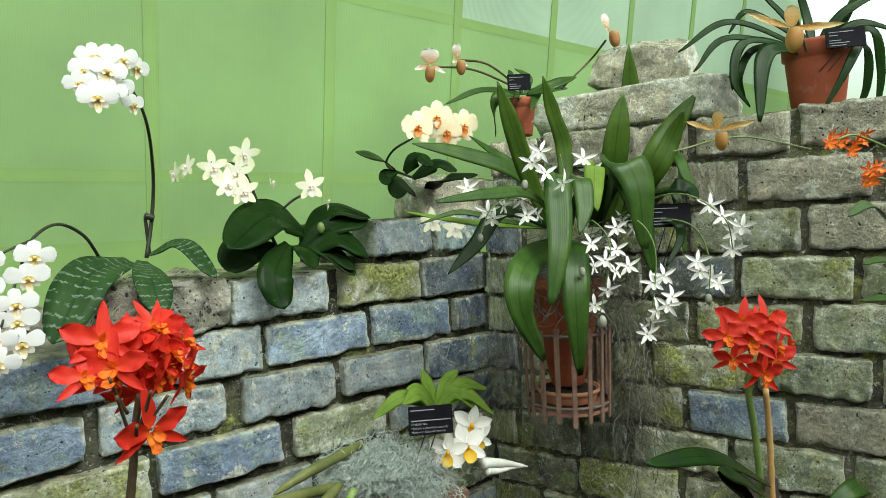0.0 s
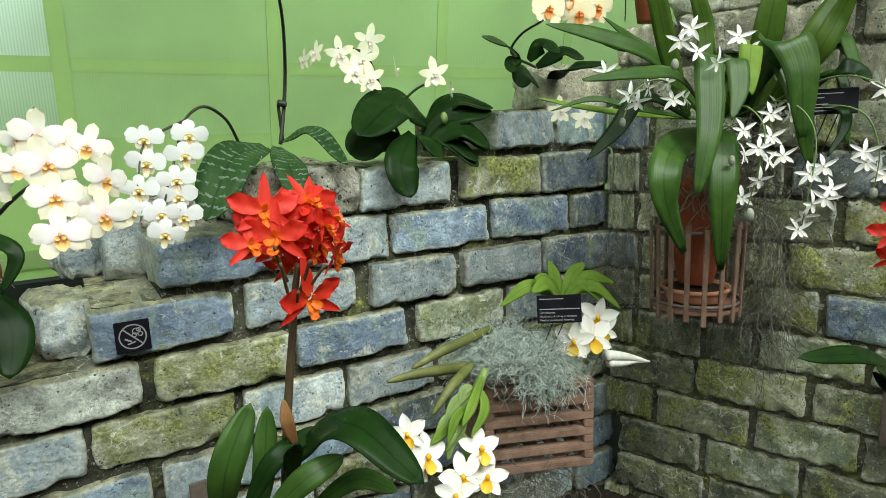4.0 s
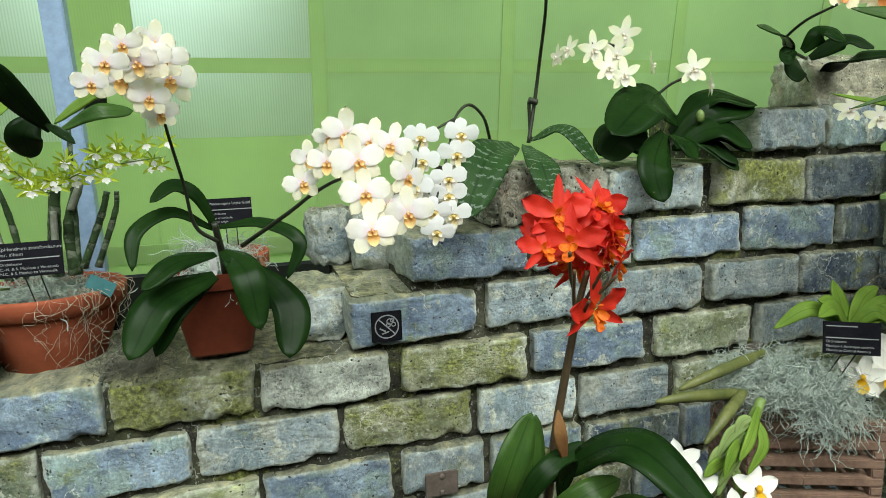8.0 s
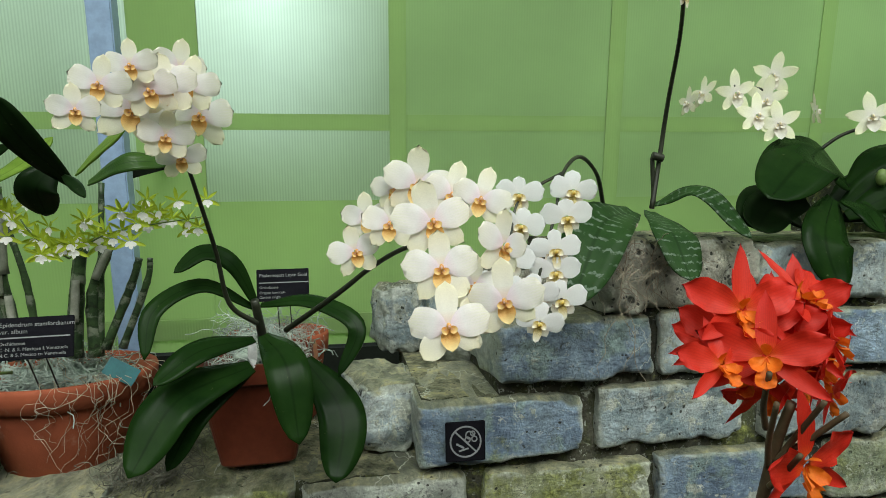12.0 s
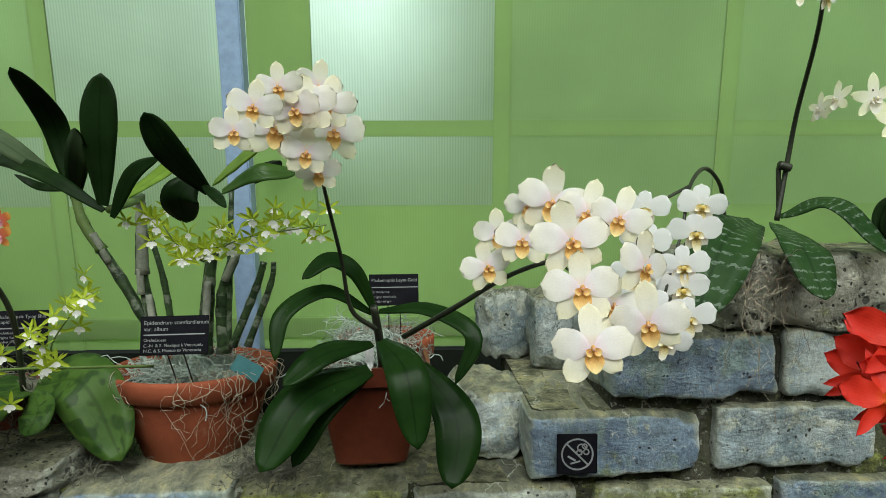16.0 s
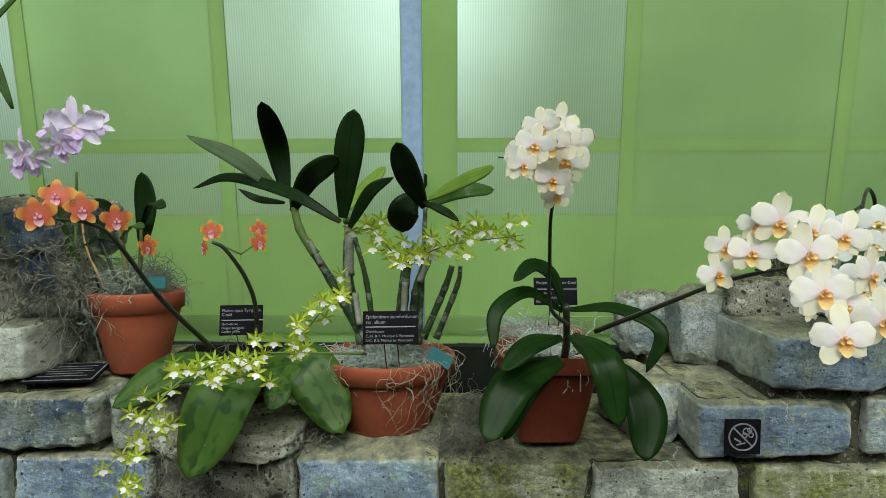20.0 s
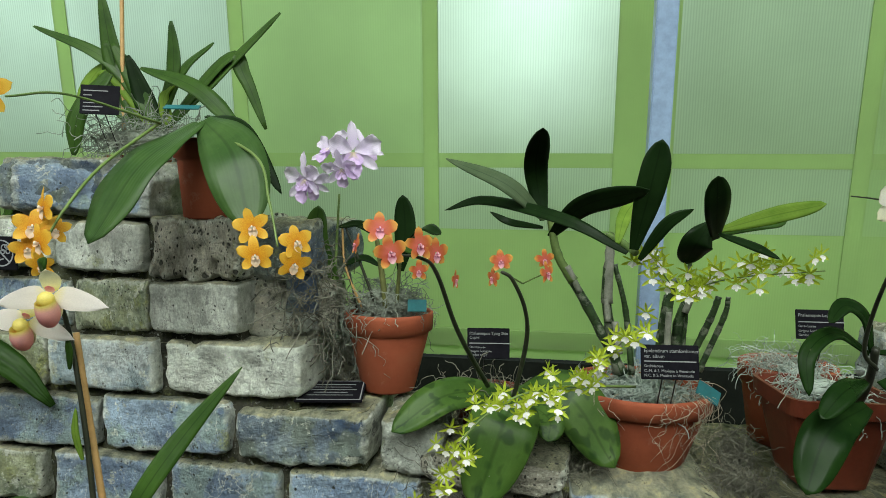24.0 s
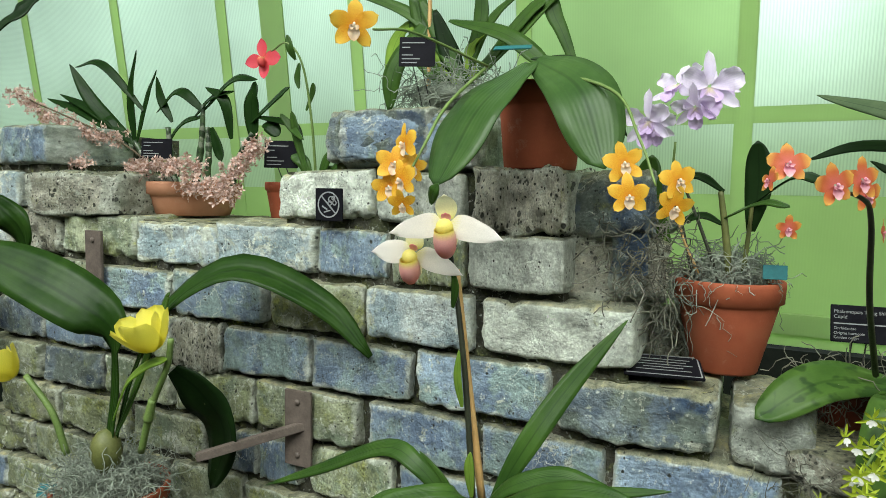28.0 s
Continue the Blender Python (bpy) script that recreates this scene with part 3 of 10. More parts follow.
rock("boulder", (-1.95, 1.17, T(2) + 0.042), (0.27, 0.15, 0.088), "r", "split grey stone lying on the wall", 14, 3, 0.028)
rock("loose_stone", (-0.70, 1.18, T(-1) + 0.043), (0.09, 0.14, 0.086), "t", "pale broken brick at the step", 15, 2)
rock("loose_stone", (-0.835, 1.29, T(0) + 0.033), (0.09, 0.09, 0.07), "r", "grey rubble beside the terracotta pot", 18, 12)
rock("rubble_stone", (-0.93, 1.26, T(1) + 0.05), (0.16, 0.2, 0.1), "r", "porous dark rubble stone in the stepped wall", 21, 14, 0.03)
rock("rubble_stone", (-0.9, 1.25, T(2) + 0.045), (0.12, 0.2, 0.09), "d", "dark porous rubble stone in the stepped wall", 22, -9, 0.03)
rock("rubble_stone", (-0.887, 1.225, T(1) + 0.075), (0.05, 0.13, 0.13), "d", "crumbling dark end of the stepped wall", 23, 7, 0.03)
rock("loose_stone", (-1.2, 1.2, T(4) - 0.045), (0.22, 0.2, 0.085), "b", "grey stone block behind the top course", 25, 2)
rock("loose_stone", (-0.58, 1.17, T(-1) + 0.02), (0.2, 0.16, 0.04), "r", "grey rubble with roots on the low wall", 28, -6, 0.02)
TOP_B = TOP0 + 5 * PITCH_B
p = wall_place(0.33, 0.09, TOP_B + 0.04, 1)
rock("capping_stone", (p.x, p.y, p.z), (0.4, 0.17, 0.085), "w", "long pale capping stone on the corner wall", 31, -72, 0.016)
p = wall_place(0.35, 0.11, TOP_B + 0.082 + 0.042, 1)
rock("capping_stone", (p.x, p.y, p.z), (0.2, 0.15, 0.09), "w", "rounded stone on the highest point of the wall", 33, -70, 0.022)

# ---- ground ----
bm = bmesh.new()
bmesh.ops.create_grid(bm, x_segments=60, y_segments=60, size=200)
ground = part("ground", bm, SOIL, None)
tagged(ground, "dark soil ground of the greenhouse", "ground", kind="structure")
bm = bmesh.new()
box(bm, (-0.55, 0.83, 0.31), (4.2, 0.7, 0.62))
bed = part("planting_bed", bm, SOIL, None)
tagged(bed, "raised bed of dark soil along the wall", "planting bed", kind="structure")

# ---- glazing behind the wall, leaning in at the top ----
LEAN_G = 8.0
glazing = tagged(new("window_1"), "leaning greenhouse glazing of green film, bars and ribbed translucent panes", "glazing", kind="structure")
GL = pose(0, 1.60, 1.64, LEAN_G, 0, 0)


def sheet(name, x0, x1, z0, z1, y, material, thick=0.004):
    bm = bmesh.new()
    box(bm, ((x0 + x1) / 2, y, (z0 + z1) / 2), (x1 - x0, thick, z1 - z0))
    ob = part(name, bm, material, glazing)
    ob.matrix_basis = GL
    return ob


BARS = [-3.9, -3.3, -2.79, -2.385, -1.99, -1.585, -1.175, -0.755, -0.31, 0.093, 0.525, 0.98, 1.425, 1.87, 2.33, 2.79, 3.25, 3.9]
for i, (a, b) in enumerate(zip(BARS[:-1], BARS[1:])):
    w = 0.016
    left = -0.262 if i == 8 else a + w
    right = -0.379 if i == 7 else b - w
    kinds = ("white" if b < -1.1 else "green" if b < -0.7 else "pale" if b < 0.0 or i == 8 else "green")
    up = {"white": PANE_WHITE, "pale": PANE_PALE, "green": PANE_GREEN}[kinds]
    low = PANE_PALE if b < 0.15 else PANE_GREEN
    sheet("pane", left, right, 0.012, 0.47 if b > -1.2 else 0.6, 0, up)
    sheet("pane", left, right, -0.15, -0.018, 0, low)
    top = PANE_PALE if (b > 1.6 or b < 0.3) else PANE_GREEN
    sheet("pane", left, right, (0.5 if b > -1.2 else 0.63), 1.0, 0, top)
    sheet("pane", left, right, 1.03, 1.6, 0, PANE_PALE)
    sheet("film", left, right, -0.44, -0.15, 0, FILM)
for i, x in enumerate(BARS):
    if i == 8:
        sheet("bar", -0.379, -0.262, -0.44, 1.6, -0.002, FILM, 0.005)
        continue
    sheet("bar", x - 0.016, x + 0.016, -0.44, 1.6, -0.0015, FILM, 0.005)
sheet("bar", -1.862, -1.791, -0.44, 1.6, -0.003, FILM, 0.006)
for i, (a, c) in enumerate(zip(BARS[:-1], BARS[1:])):
    left = -0.262 if i == 8 else a + 0.016
    right = -0.379 if i == 7 else c - 0.016
    for z in (-0.003, 1.015, 0.485 if c > -1.2 else 0.615):
        sheet("bar", left, right, z - 0.015, z + 0.015, 0, FILM, 0.0048)
sheet("bar", -3.9, 3.9, -0.415, -0.375, -0.004, FILM, 0.01)
post = thing("steel_post", (-0.336, 1.42, 1.16), "grey-blue painted steel post standing before the glazing", "post")
bm = bmesh.new()
box(bm, (-0.336, -0.245, 0.57), (0.034, 0.03, 2.06), None, 0.002)
shaft = part("shaft", bm, POST, post)
for z in (-0.075, 0.95):
    bm = bmesh.new()
    box(bm, (-0.336, -0.117, z), (0.02, 0.226, 0.026), None, 0.002)
    part("strut", bm, DARK, post).matrix_basis = GL
bm = bmesh.new()
box(bm, (-0.336, -0.245, -0.425), (0.05, 0.046, 0.07), None, 0.003)
part("foot", bm, DARK, post).matrix_basis = GL
shaft.matrix_basis = GL
# glowing sheet in place of unseen outdoors: green below, brighter gaps for pane glow
OUT, on, ol, ob_ = mat("outdoor_haze", 1.0, 0.0)
place = on.new("ShaderNodeSeparateXYZ")
ol.new(on.new("ShaderNodeTexCoord").outputs["Object"], place.inputs[0])
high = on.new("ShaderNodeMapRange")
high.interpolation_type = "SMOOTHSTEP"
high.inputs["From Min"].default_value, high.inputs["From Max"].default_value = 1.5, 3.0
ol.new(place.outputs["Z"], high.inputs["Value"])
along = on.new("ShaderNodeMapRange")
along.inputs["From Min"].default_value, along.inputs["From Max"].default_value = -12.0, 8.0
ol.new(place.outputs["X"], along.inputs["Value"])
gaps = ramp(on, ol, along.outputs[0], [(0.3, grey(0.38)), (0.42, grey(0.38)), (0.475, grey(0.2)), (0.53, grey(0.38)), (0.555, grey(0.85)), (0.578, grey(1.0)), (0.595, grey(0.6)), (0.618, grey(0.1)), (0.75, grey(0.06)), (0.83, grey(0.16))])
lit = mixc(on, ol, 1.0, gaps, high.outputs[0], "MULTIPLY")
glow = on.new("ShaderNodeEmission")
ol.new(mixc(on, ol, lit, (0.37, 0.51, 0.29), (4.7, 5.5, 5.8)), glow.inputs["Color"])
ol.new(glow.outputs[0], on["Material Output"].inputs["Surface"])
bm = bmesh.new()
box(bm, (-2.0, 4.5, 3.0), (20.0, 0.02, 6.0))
tagged(part("backdrop", bm, OUT, None), "glowing backdrop standing in for unseen daylight outside the glazing", "backdrop", kind="structure")
# near-black colour stands for the shade in the gap behind the pots
bm = bmesh.new()
box(bm, (0, 1.69, 0.6), (7.8, 0.05, 1.19))
knee = part("wall_south", bm, DARK, None)
tagged(knee, "knee wall below the glazing, near-black for the shaded gap there", "wall", kind="structure")

# unseen dark screens added around the path to cut front fill light
SKY_BLOCKER = plain("interior_wall", (0.03, 0.04, 0.026), (0.07, 0.085, 0.06), 2.0, 0.9, 0.3)
for name, c, size in (("wall_west", (-5.2, 0.2, 1.5), (0.1, 5.0, 3.0)), ("wall_behind", (-0.3, -2.3, 1.5), (9.9, 0.1, 3.0)), ("wall_far_east", (4.56, -0.6, 0.35), (0.1, 3.4, 0.69))):
    bm = bmesh.new()
    box(bm, c, size)
    tagged(part(name, bm, SKY_BLOCKER, None), "added unseen dull green screen that blocks low sky light", "wall", kind="structure")
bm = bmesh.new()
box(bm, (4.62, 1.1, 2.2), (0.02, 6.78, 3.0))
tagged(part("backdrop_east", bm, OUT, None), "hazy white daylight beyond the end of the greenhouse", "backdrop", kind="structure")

# ---- plant materials ----
def leaf_mat(name, dark, light, rough=0.38, trans=0.15, veins=0.0, band=None, back=None, gloss=0.07, ribs=4.0):
    """Leaf skin: lengthwise veins, a midrib, blotches; band gives silver cross-bands."""
    m, n, l, b = mat(name, rough, gloss)
    uv = n.new("ShaderNodeUVMap").outputs[0]
    v, rnd = obj_vec(n, l)
    c = ramp(n, l, noise_node(n, l, 22, 5, 0.6, v), [(0.26, dark), (0.74, light)])
    # long pale streaks between the veins
    sm = n.new("ShaderNodeVectorMath")
    sm.operation = "MULTIPLY"
    sm.inputs[1].default_value = (1.5, 26.0, 1.0)
    l.new(uv, sm.inputs[0])
    streak = ramp(n, l, noise_node(n, l, 1.0, 4, 0.6, sm.outputs[0]), [(0.35, grey(0.72)), (0.65, grey(1.25))])
    c = mixc(n, l, 0.3 if veins else 0.12, c, streak, "MULTIPLY")
    sep = n.new("ShaderNodeSeparateXYZ")
    l.new(uv, sep.inputs[0])
    rib = ramp(n, l, sep.outputs["Y"], [(0.455, grey(0)), (0.49, grey(1)), (0.51, grey(1)), (0.545, grey(0))])
    c = mixc(n, l, mixc(n, l, 0.5, (0, 0, 0), rib), c, tuple(0.55 * q for q in dark))
    if band:
        wv = n.new("ShaderNodeTexWave")
        wv.bands_direction = "X"
        wv.inputs["Scale"].default_value = 4.4
        wv.inputs["Distortion"].default_value = 2.4
        wv.inputs["Detail"].default_value = 3.0
        wv.inputs["Detail Scale"].default_value = 2.4
        l.new(uv, wv.inputs["Vector"])
        f = ramp(n, l, wv.outputs["Fac"], [(0.8, grey(0)), (0.9, grey(0.6))])
        brk = ramp(n, l, noise_node(n, l, 95, 3, 0.6, v), [(0.46, grey(0.0)), (0.56, grey(1))])
        c = mixc(n, l, mixc(n, l, 1.0, f, brk, "MULTIPLY"), c, band)
    if back:
        # dark blotches lying across the blade
        cross = n.new("ShaderNodeVectorMath")
        cross.operation = "MULTIPLY_ADD"
        cross.inputs[1].default_value = (11.0, 4.2, 1.0)
        l.new(uv, cross.inputs[0])
        l.new(v, cross.inputs[2])
        f = ramp(n, l, noise_node(n, l, 1.0, 1, 0.4, cross.outputs[0]), [(0.53, grey(0)), (0.63, grey(0.6))])
        c = mixc(n, l, f, c, back)
    spot = ramp(n, l, noise_node(n, l, 130, 4, 0.7, v), [(0.68, grey(0)), (0.78, grey(0.4))])
    c = mixc(n, l, spot, c, (0.2, 0.22, 0.1))
    l.new(c, b.inputs["Base Color"])
    wave = n.new("ShaderNodeTexWave")
    wave.bands_direction = "Y"
    wave.inputs["Scale"].default_value = ribs
    l.new(uv, wave.inputs["Vector"])
    h = mixc(n, l, 0.5 if veins else 0.88, wave.outputs["Fac"], noise_node(n, l, 34, 3, 0.5, v))
    bump(n, l, b, h, 0.06 + veins, 0.002)
    t = n.new("ShaderNodeBsdfTranslucent")
    l.new(mixc(n, l, 1.0, c, (1.6, 1.9, 0.7), "MULTIPLY"), t.inputs["Color"])
    mx = n.new("ShaderNodeMixShader")
    mx.inputs[0].default_value = trans
    l.new(b.outputs[0], mx.inputs[1])
    l.new(t.outputs[0], mx.inputs[2])
    l.new(mx.outputs[0], n["Material Output"].inputs["Surface"])
    return m


def petal_mat(name, heart, mid, edge, spots=None, trans=0.3, rough=0.55, split=0.25, veins=None):
    """Petal skin from its heart to its edge, with spots or veins near the heart."""
    m, n, l, b = mat(name, rough, 0.3)
    uv = n.new("ShaderNodeUVMap").outputs[0]
    v, rnd = obj_vec(n, l)
    sep = n.new("ShaderNodeSeparateXYZ")
    l.new(uv, sep.inputs[0])
    c = ramp(n, l, sep.outputs["X"], [(0.02, heart), (split, mid), (0.97, edge)])
    c = mixc(n, l, 0.5, c, ramp(n, l, noise_node(n, l, 60, 4, 0.6, v), [(0.3, grey(0.82)), (0.7, grey(1.08))]), "MULTIPLY")
    if spots:
        f = ramp(n, l, noise_node(n, l, 420, 2, 0.5, v), [(0.5, grey(0)), (0.56, grey(0.9))])
        near = ramp(n, l, sep.outputs["X"], [(0.45, grey(1)), (0.75, grey(0))])
        c = mixc(n, l, mixc(n, l, 1.0, f, near, "MULTIPLY"), c, spots)
    if veins:
        wv = n.new("ShaderNodeTexWave")
        wv.bands_direction = "Y"
        wv.inputs["Scale"].default_value = 3.2
        wv.inputs["Distortion"].default_value = 1.2
        l.new(uv, wv.inputs["Vector"])
        c = mixc(n, l, ramp(n, l, wv.outputs["Fac"], [(0.6, grey(0)), (0.95, grey(0.5))]), c, veins)
    l.new(c, b.inputs["Base Color"])
    bump(n, l, b, noise_node(n, l, 160, 4, 0.6, v), 0.15, 0.001)
    t = n.new("ShaderNodeBsdfTranslucent")
    l.new(c, t.inputs["Color"])
    mx = n.new("ShaderNodeMixShader")
    mx.inputs[0].default_value = trans
    l.new(b.outputs[0], mx.inputs[1])
    l.new(t.outputs[0], mx.inputs[2])
    l.new(mx.outputs[0], n["Material Output"].inputs["Surface"])
    return m


def cane_mat():
    """Dark green cane with ringed joints and torn papery sheaths."""
    m, n, l, b = mat("cane_dark_green", 0.4, 0.4)
    uv = n.new("ShaderNodeUVMap").outputs[0]
    v, rnd = obj_vec(n, l)
    sep = n.new("ShaderNodeSeparateXYZ")
    l.new(uv, sep.inputs[0])
    c = ramp(n, l, noise_node(n, l, 50, 5, 0.7, v), [(0.4, (0.012, 0.026, 0.01)), (0.6, (0.04, 0.075, 0.026))])
    wob = n.new("ShaderNodeMath")
    wob.operation = "MULTIPLY_ADD"
    wob.inputs[1].default_value = 6.0
    l.new(sep.outputs["X"], wob.inputs[0])
    l.new(noise_node(n, l, 45, 3, 0.6, v), wob.inputs[2])
    saw = n.new("ShaderNodeMath")
    saw.operation = "FRACT"
    l.new(wob.outputs[0], saw.inputs[0])
    sheath = ramp(n, l, saw.outputs[0], [(0.0, grey(0.0)), (0.4, grey(0.0)), (0.46, grey(0.55)), (0.88, grey(0.75)), (0.93, grey(0.0))])
    torn = ramp(n, l, noise_node(n, l, 38, 7, 0.75, v), [(0.47, grey(0)), (0.54, grey(1))])
    c = mixc(n, l, mixc(n, l, 1.0, sheath, torn, "MULTIPLY"), c, (0.2, 0.22, 0.165))
    ring = ramp(n, l, saw.outputs[0], [(0.0, grey(0.8)), (0.05, grey(0.0)), (0.95, grey(0.0)), (1.0, grey(0.8))])
    c = mixc(n, l, ring, c, (0.01, 0.012, 0.006))
    l.new(c, b.inputs["Base Color"])
    bump(n, l, b, noise_node(n, l, 90, 5, 0.7, v), 0.3, 0.002)
    return m


LEAF = {
    "phal": leaf_mat("leaf_phalaenopsis", (0.004, 0.015, 0.003), (0.013, 0.036, 0.007), 0.27, 0.08, 0, None, None, 0.06),
    "zebra": leaf_mat("leaf_silver_banded", (0.012, 0.036, 0.01), (0.028, 0.066, 0.018), 0.44, 0.08, 0, (0.17, 0.22, 0.175)),
    "mottle": leaf_mat("leaf_mottled", (0.032, 0.078, 0.014), (0.07, 0.13, 0.026), 0.3, 0.12, 0, None, (0.008, 0.026, 0.008), 0.11),
    "strap": leaf_mat("leaf_strap", (0.018, 0.05, 0.01), (0.055, 0.115, 0.02), 0.3, 0.2, 0.08, None, None, 0.16),
    # brighter copy of the strap leaf: light from behind is in its colour
    "upright": leaf_mat("leaf_strap_upright", (0.035, 0.08, 0.012), (0.085, 0.15, 0.022), 0.3, 0.35, 0.08, None, None, 0.14),
    "young": leaf_mat("leaf_young", (0.11, 0.2, 0.026), (0.2, 0.31, 0.05), 0.4, 0.3, 0.1),
    "bract": leaf_mat("leaf_bract", (0.2, 0.29, 0.09), (0.33, 0.42, 0.17), 0.45, 0.35, 0.1),
    "broad": leaf_mat("leaf_broad", (0.026, 0.066, 0.016), (0.058, 0.115, 0.03), 0.32, 0.14, 0.06, None, None, 0.18),
    "pale": leaf_mat("leaf_pale_back", (0.0518, 0.0881, 0.0415), (0.0985, 0.1400, 0.0726), 0.5, 0.25, 0.1),
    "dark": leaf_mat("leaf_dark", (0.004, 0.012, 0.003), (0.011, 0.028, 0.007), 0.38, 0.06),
    "pleat": leaf_mat("leaf_pleated", (0.009, 0.03, 0.005), (0.028, 0.066, 0.011), 0.34, 0.15, 0.3, None, None, 0.12, 1.6),
    "sheath": plain("dry_sheath", (0.1555, 0.0622, 0.0181), (0.2177, 0.1140, 0.0363), 30, 0.7, 0.2),
}
STEM = {
    "dark": plain("stem_dark", (0.012, 0.014, 0.01), (0.035, 0.04, 0.022), 30, 0.45, 0.2),
    "green": plain("stem_green", (0.09, 0.15, 0.035), (0.17, 0.25, 0.07), 30, 0.5, 0.2),
    "brown": plain("stem_brown", (0.05, 0.035, 0.018), (0.11, 0.075, 0.035), 30, 0.6, 0.2),
    "bulb": plain("pseudobulb", (0.06, 0.075, 0.018), (0.14, 0.15, 0.045), 24, 0.5, 0.3),
    "cane": cane_mat(),
    "husk": plain("papery_husk", (0.14, 0.16, 0.11), (0.32, 0.33, 0.27), 40, 0.7, 0.3),
    "white": plain("furled_petal", (0.62, 0.64, 0.55), (0.8, 0.81, 0.74), 60, 0.5, 0.2),
    "bamboo": BAMBOO,
    "wire": plain("wire", (0.02, 0.02, 0.02), (0.04, 0.04, 0.04), 20, 0.5, 0.1),
}


# ---- plant parts ----
def strip(pts, width, style, hint, fold, arch, k=12, wave=0.0):
    """A leaf blade of real thickness along a curve; hint is the way its face looks."""
    path = spline(pts, k)
    hint = Vector(hint).normalized()
    V, F, U = [], [], []
    cols = (-1, -0.55, 0, 0.55, 1)
    for i, c in enumerate(path):
        t = (path[min(i + 1, k)] - path[max(i - 1, 0)]).normalized()
        s = t.cross(hint)
        s = s.normalized() if s.length > 1e-3 else Vector((1, 0, 0))
        nrm = s.cross(t).normalized()
        f = i / k
        if style == "strap":
            w = min(1, 0.55 + 2.2 * f) * min(1, (1.02 - f) ** 0.55 * 1.55)
        elif style == "lance":
            w = max(0.04, math.sin(math.pi * min(1, f * 0.93 + 0.07)) ** 0.75)
        elif style == "stalked":
            g = max(0, (f - 0.3) / 0.7)
            w = max(0.2 - 0.1 * f, math.sin(math.pi * min(1, 0.97 * g ** 0.8)) ** 0.8)
        else:
            w = (0.3 + 0.7 * math.sin(math.pi / 2 * min(1, f / 0.55))) * max(0.002, 1 - max(0, (f - 0.55) / 0.45) ** 2.4) ** 0.62
        w *= width / 2
        th = 0.0009 if f < 0.97 else 0.0003
        for sign in (1, -1):
            for q in cols:
                z = -fold * w * (1 - abs(q)) - arch * w * q * q + wave * w * math.sin(f * 17 + q * 2.2) * abs(q)
                V.append(c + s * (q * w) + nrm * (z + sign * th))
                U.append((f, 0.5 + q / 2))
    m = len(cols)
    for i in range(k):
        a, b = i * 2 * m, (i + 1) * 2 * m
        for j in range(m - 1):
            F.append((a + j, a + j + 1, b + j + 1, b + j))
            F.append((a + m + j, b + m + j, b + m + j + 1, a + m + j + 1))
        F.append((a, b, b + m, a + m))
        F.append((a + m - 1, a + 2 * m - 1, b + 2 * m - 1, b + m - 1))
    F.append(tuple(k * 2 * m + j for j in list(range(m)) + list(range(2 * m - 1, m - 1, -1))))
    return V, F, U


def leaf(parent, pts, width, style="oval", kind="phal", hint=(0, -0.6, 0.8), fold=0.22, arch=0.12, wave=0.0, name="leaf"):
    v, f, u = strip(pts, width, style, hint, fold, arch, 20, wave or 0.03)
    return part_mesh(name, mesh_ob(name, v, f, LEAF[kind], True, u), parent)


def stem(parent, pts, r0, r1, kind="dark", name="stem", nodes=0):
    sides = 8 if r0 > 0.004 else 6
    swollen = name == "pseudobulb"
    v, f, u = tube_data(pts, r0, r1, 12 if swollen else sides, 40 if swollen else max(8, 7 * (len(pts) - 1)), nodes, swollen)
    return part_mesh(name, mesh_ob(name, v, f, STEM[kind], True, u), parent)


def petal(ang, length, width, shape=1.0, bend=0.0, cup=0.0, ruffle=0.0, lift=0.0, k=10, start=0.06, twist=0.0, crease=0.12):
    """One petal in the flower's own plane (face +z, up +y). shape: a number, or how it widens from its claw and narrows to its tip."""
    V, F, U = [], [], []
    cols = (-1, -0.72, -0.36, 0, 0.36, 0.72, 1)
    rise, fall = shape if isinstance(shape, tuple) else ((0.62, 0.42) if shape < 0.9 else (0.6, 0.7))
    peak = rise / (rise + fall)
    top = peak ** rise * (1 - peak) ** fall
    ca, sa = math.cos(radians(ang)), math.sin(radians(ang))
    for i in range(k + 1):
        f = i / k
        w = width / 2 * max(0.13 * (1 - f), min(1.0, f ** rise * max(0.0, 1 - f) ** fall / top)) * (1 + 0.05 * math.sin(f * 7 + ang))
        for q in cols:
            x = start * length + length * f * (1 - 0.05 * q * q)
            y = q * w
            z = lift * length + bend * length * f * f + cup * w * q * q + crease * w * (abs(q) - 0.5) + twist * q * w * f
            z += ruffle * w * abs(q) * (0.25 + f) * (math.sin(f * 11 + q * 4 + ang) + 0.5 * math.sin(f * 23 - q * 3 + ang))
            V.append(Vector((x * ca - y * sa, x * sa + y * ca, z)))
            U.append((f, 0.5 + q / 2))
    m = len(cols)
    for i in range(k):
        for j in range(m - 1):
            a = i * m + j
            F.append((a, a + m, a + m + 1, a + 1))
    return V, F, U


def blob(c, s, k=8, r=5):
    V, F, U = [], [], []
    for i in range(r + 1):
        th = math.pi * i / r
        for j in range(k):
            ph = 2 * math.pi * j / k
            V.append(Vector((c[0] + s[0] * math.sin(th) * math.cos(ph), c[1] + s[1] * math.sin(th) * math.sin(ph), c[2] + s[2] * math.cos(th))))
            U.append((i / r, j / k))
    for i in range(r):
        for j in range(k):
            F.append((i * k + j, (i + 1) * k + j, (i + 1) * k + (j + 1) % k, i * k + (j + 1) % k))
    return V, F, U


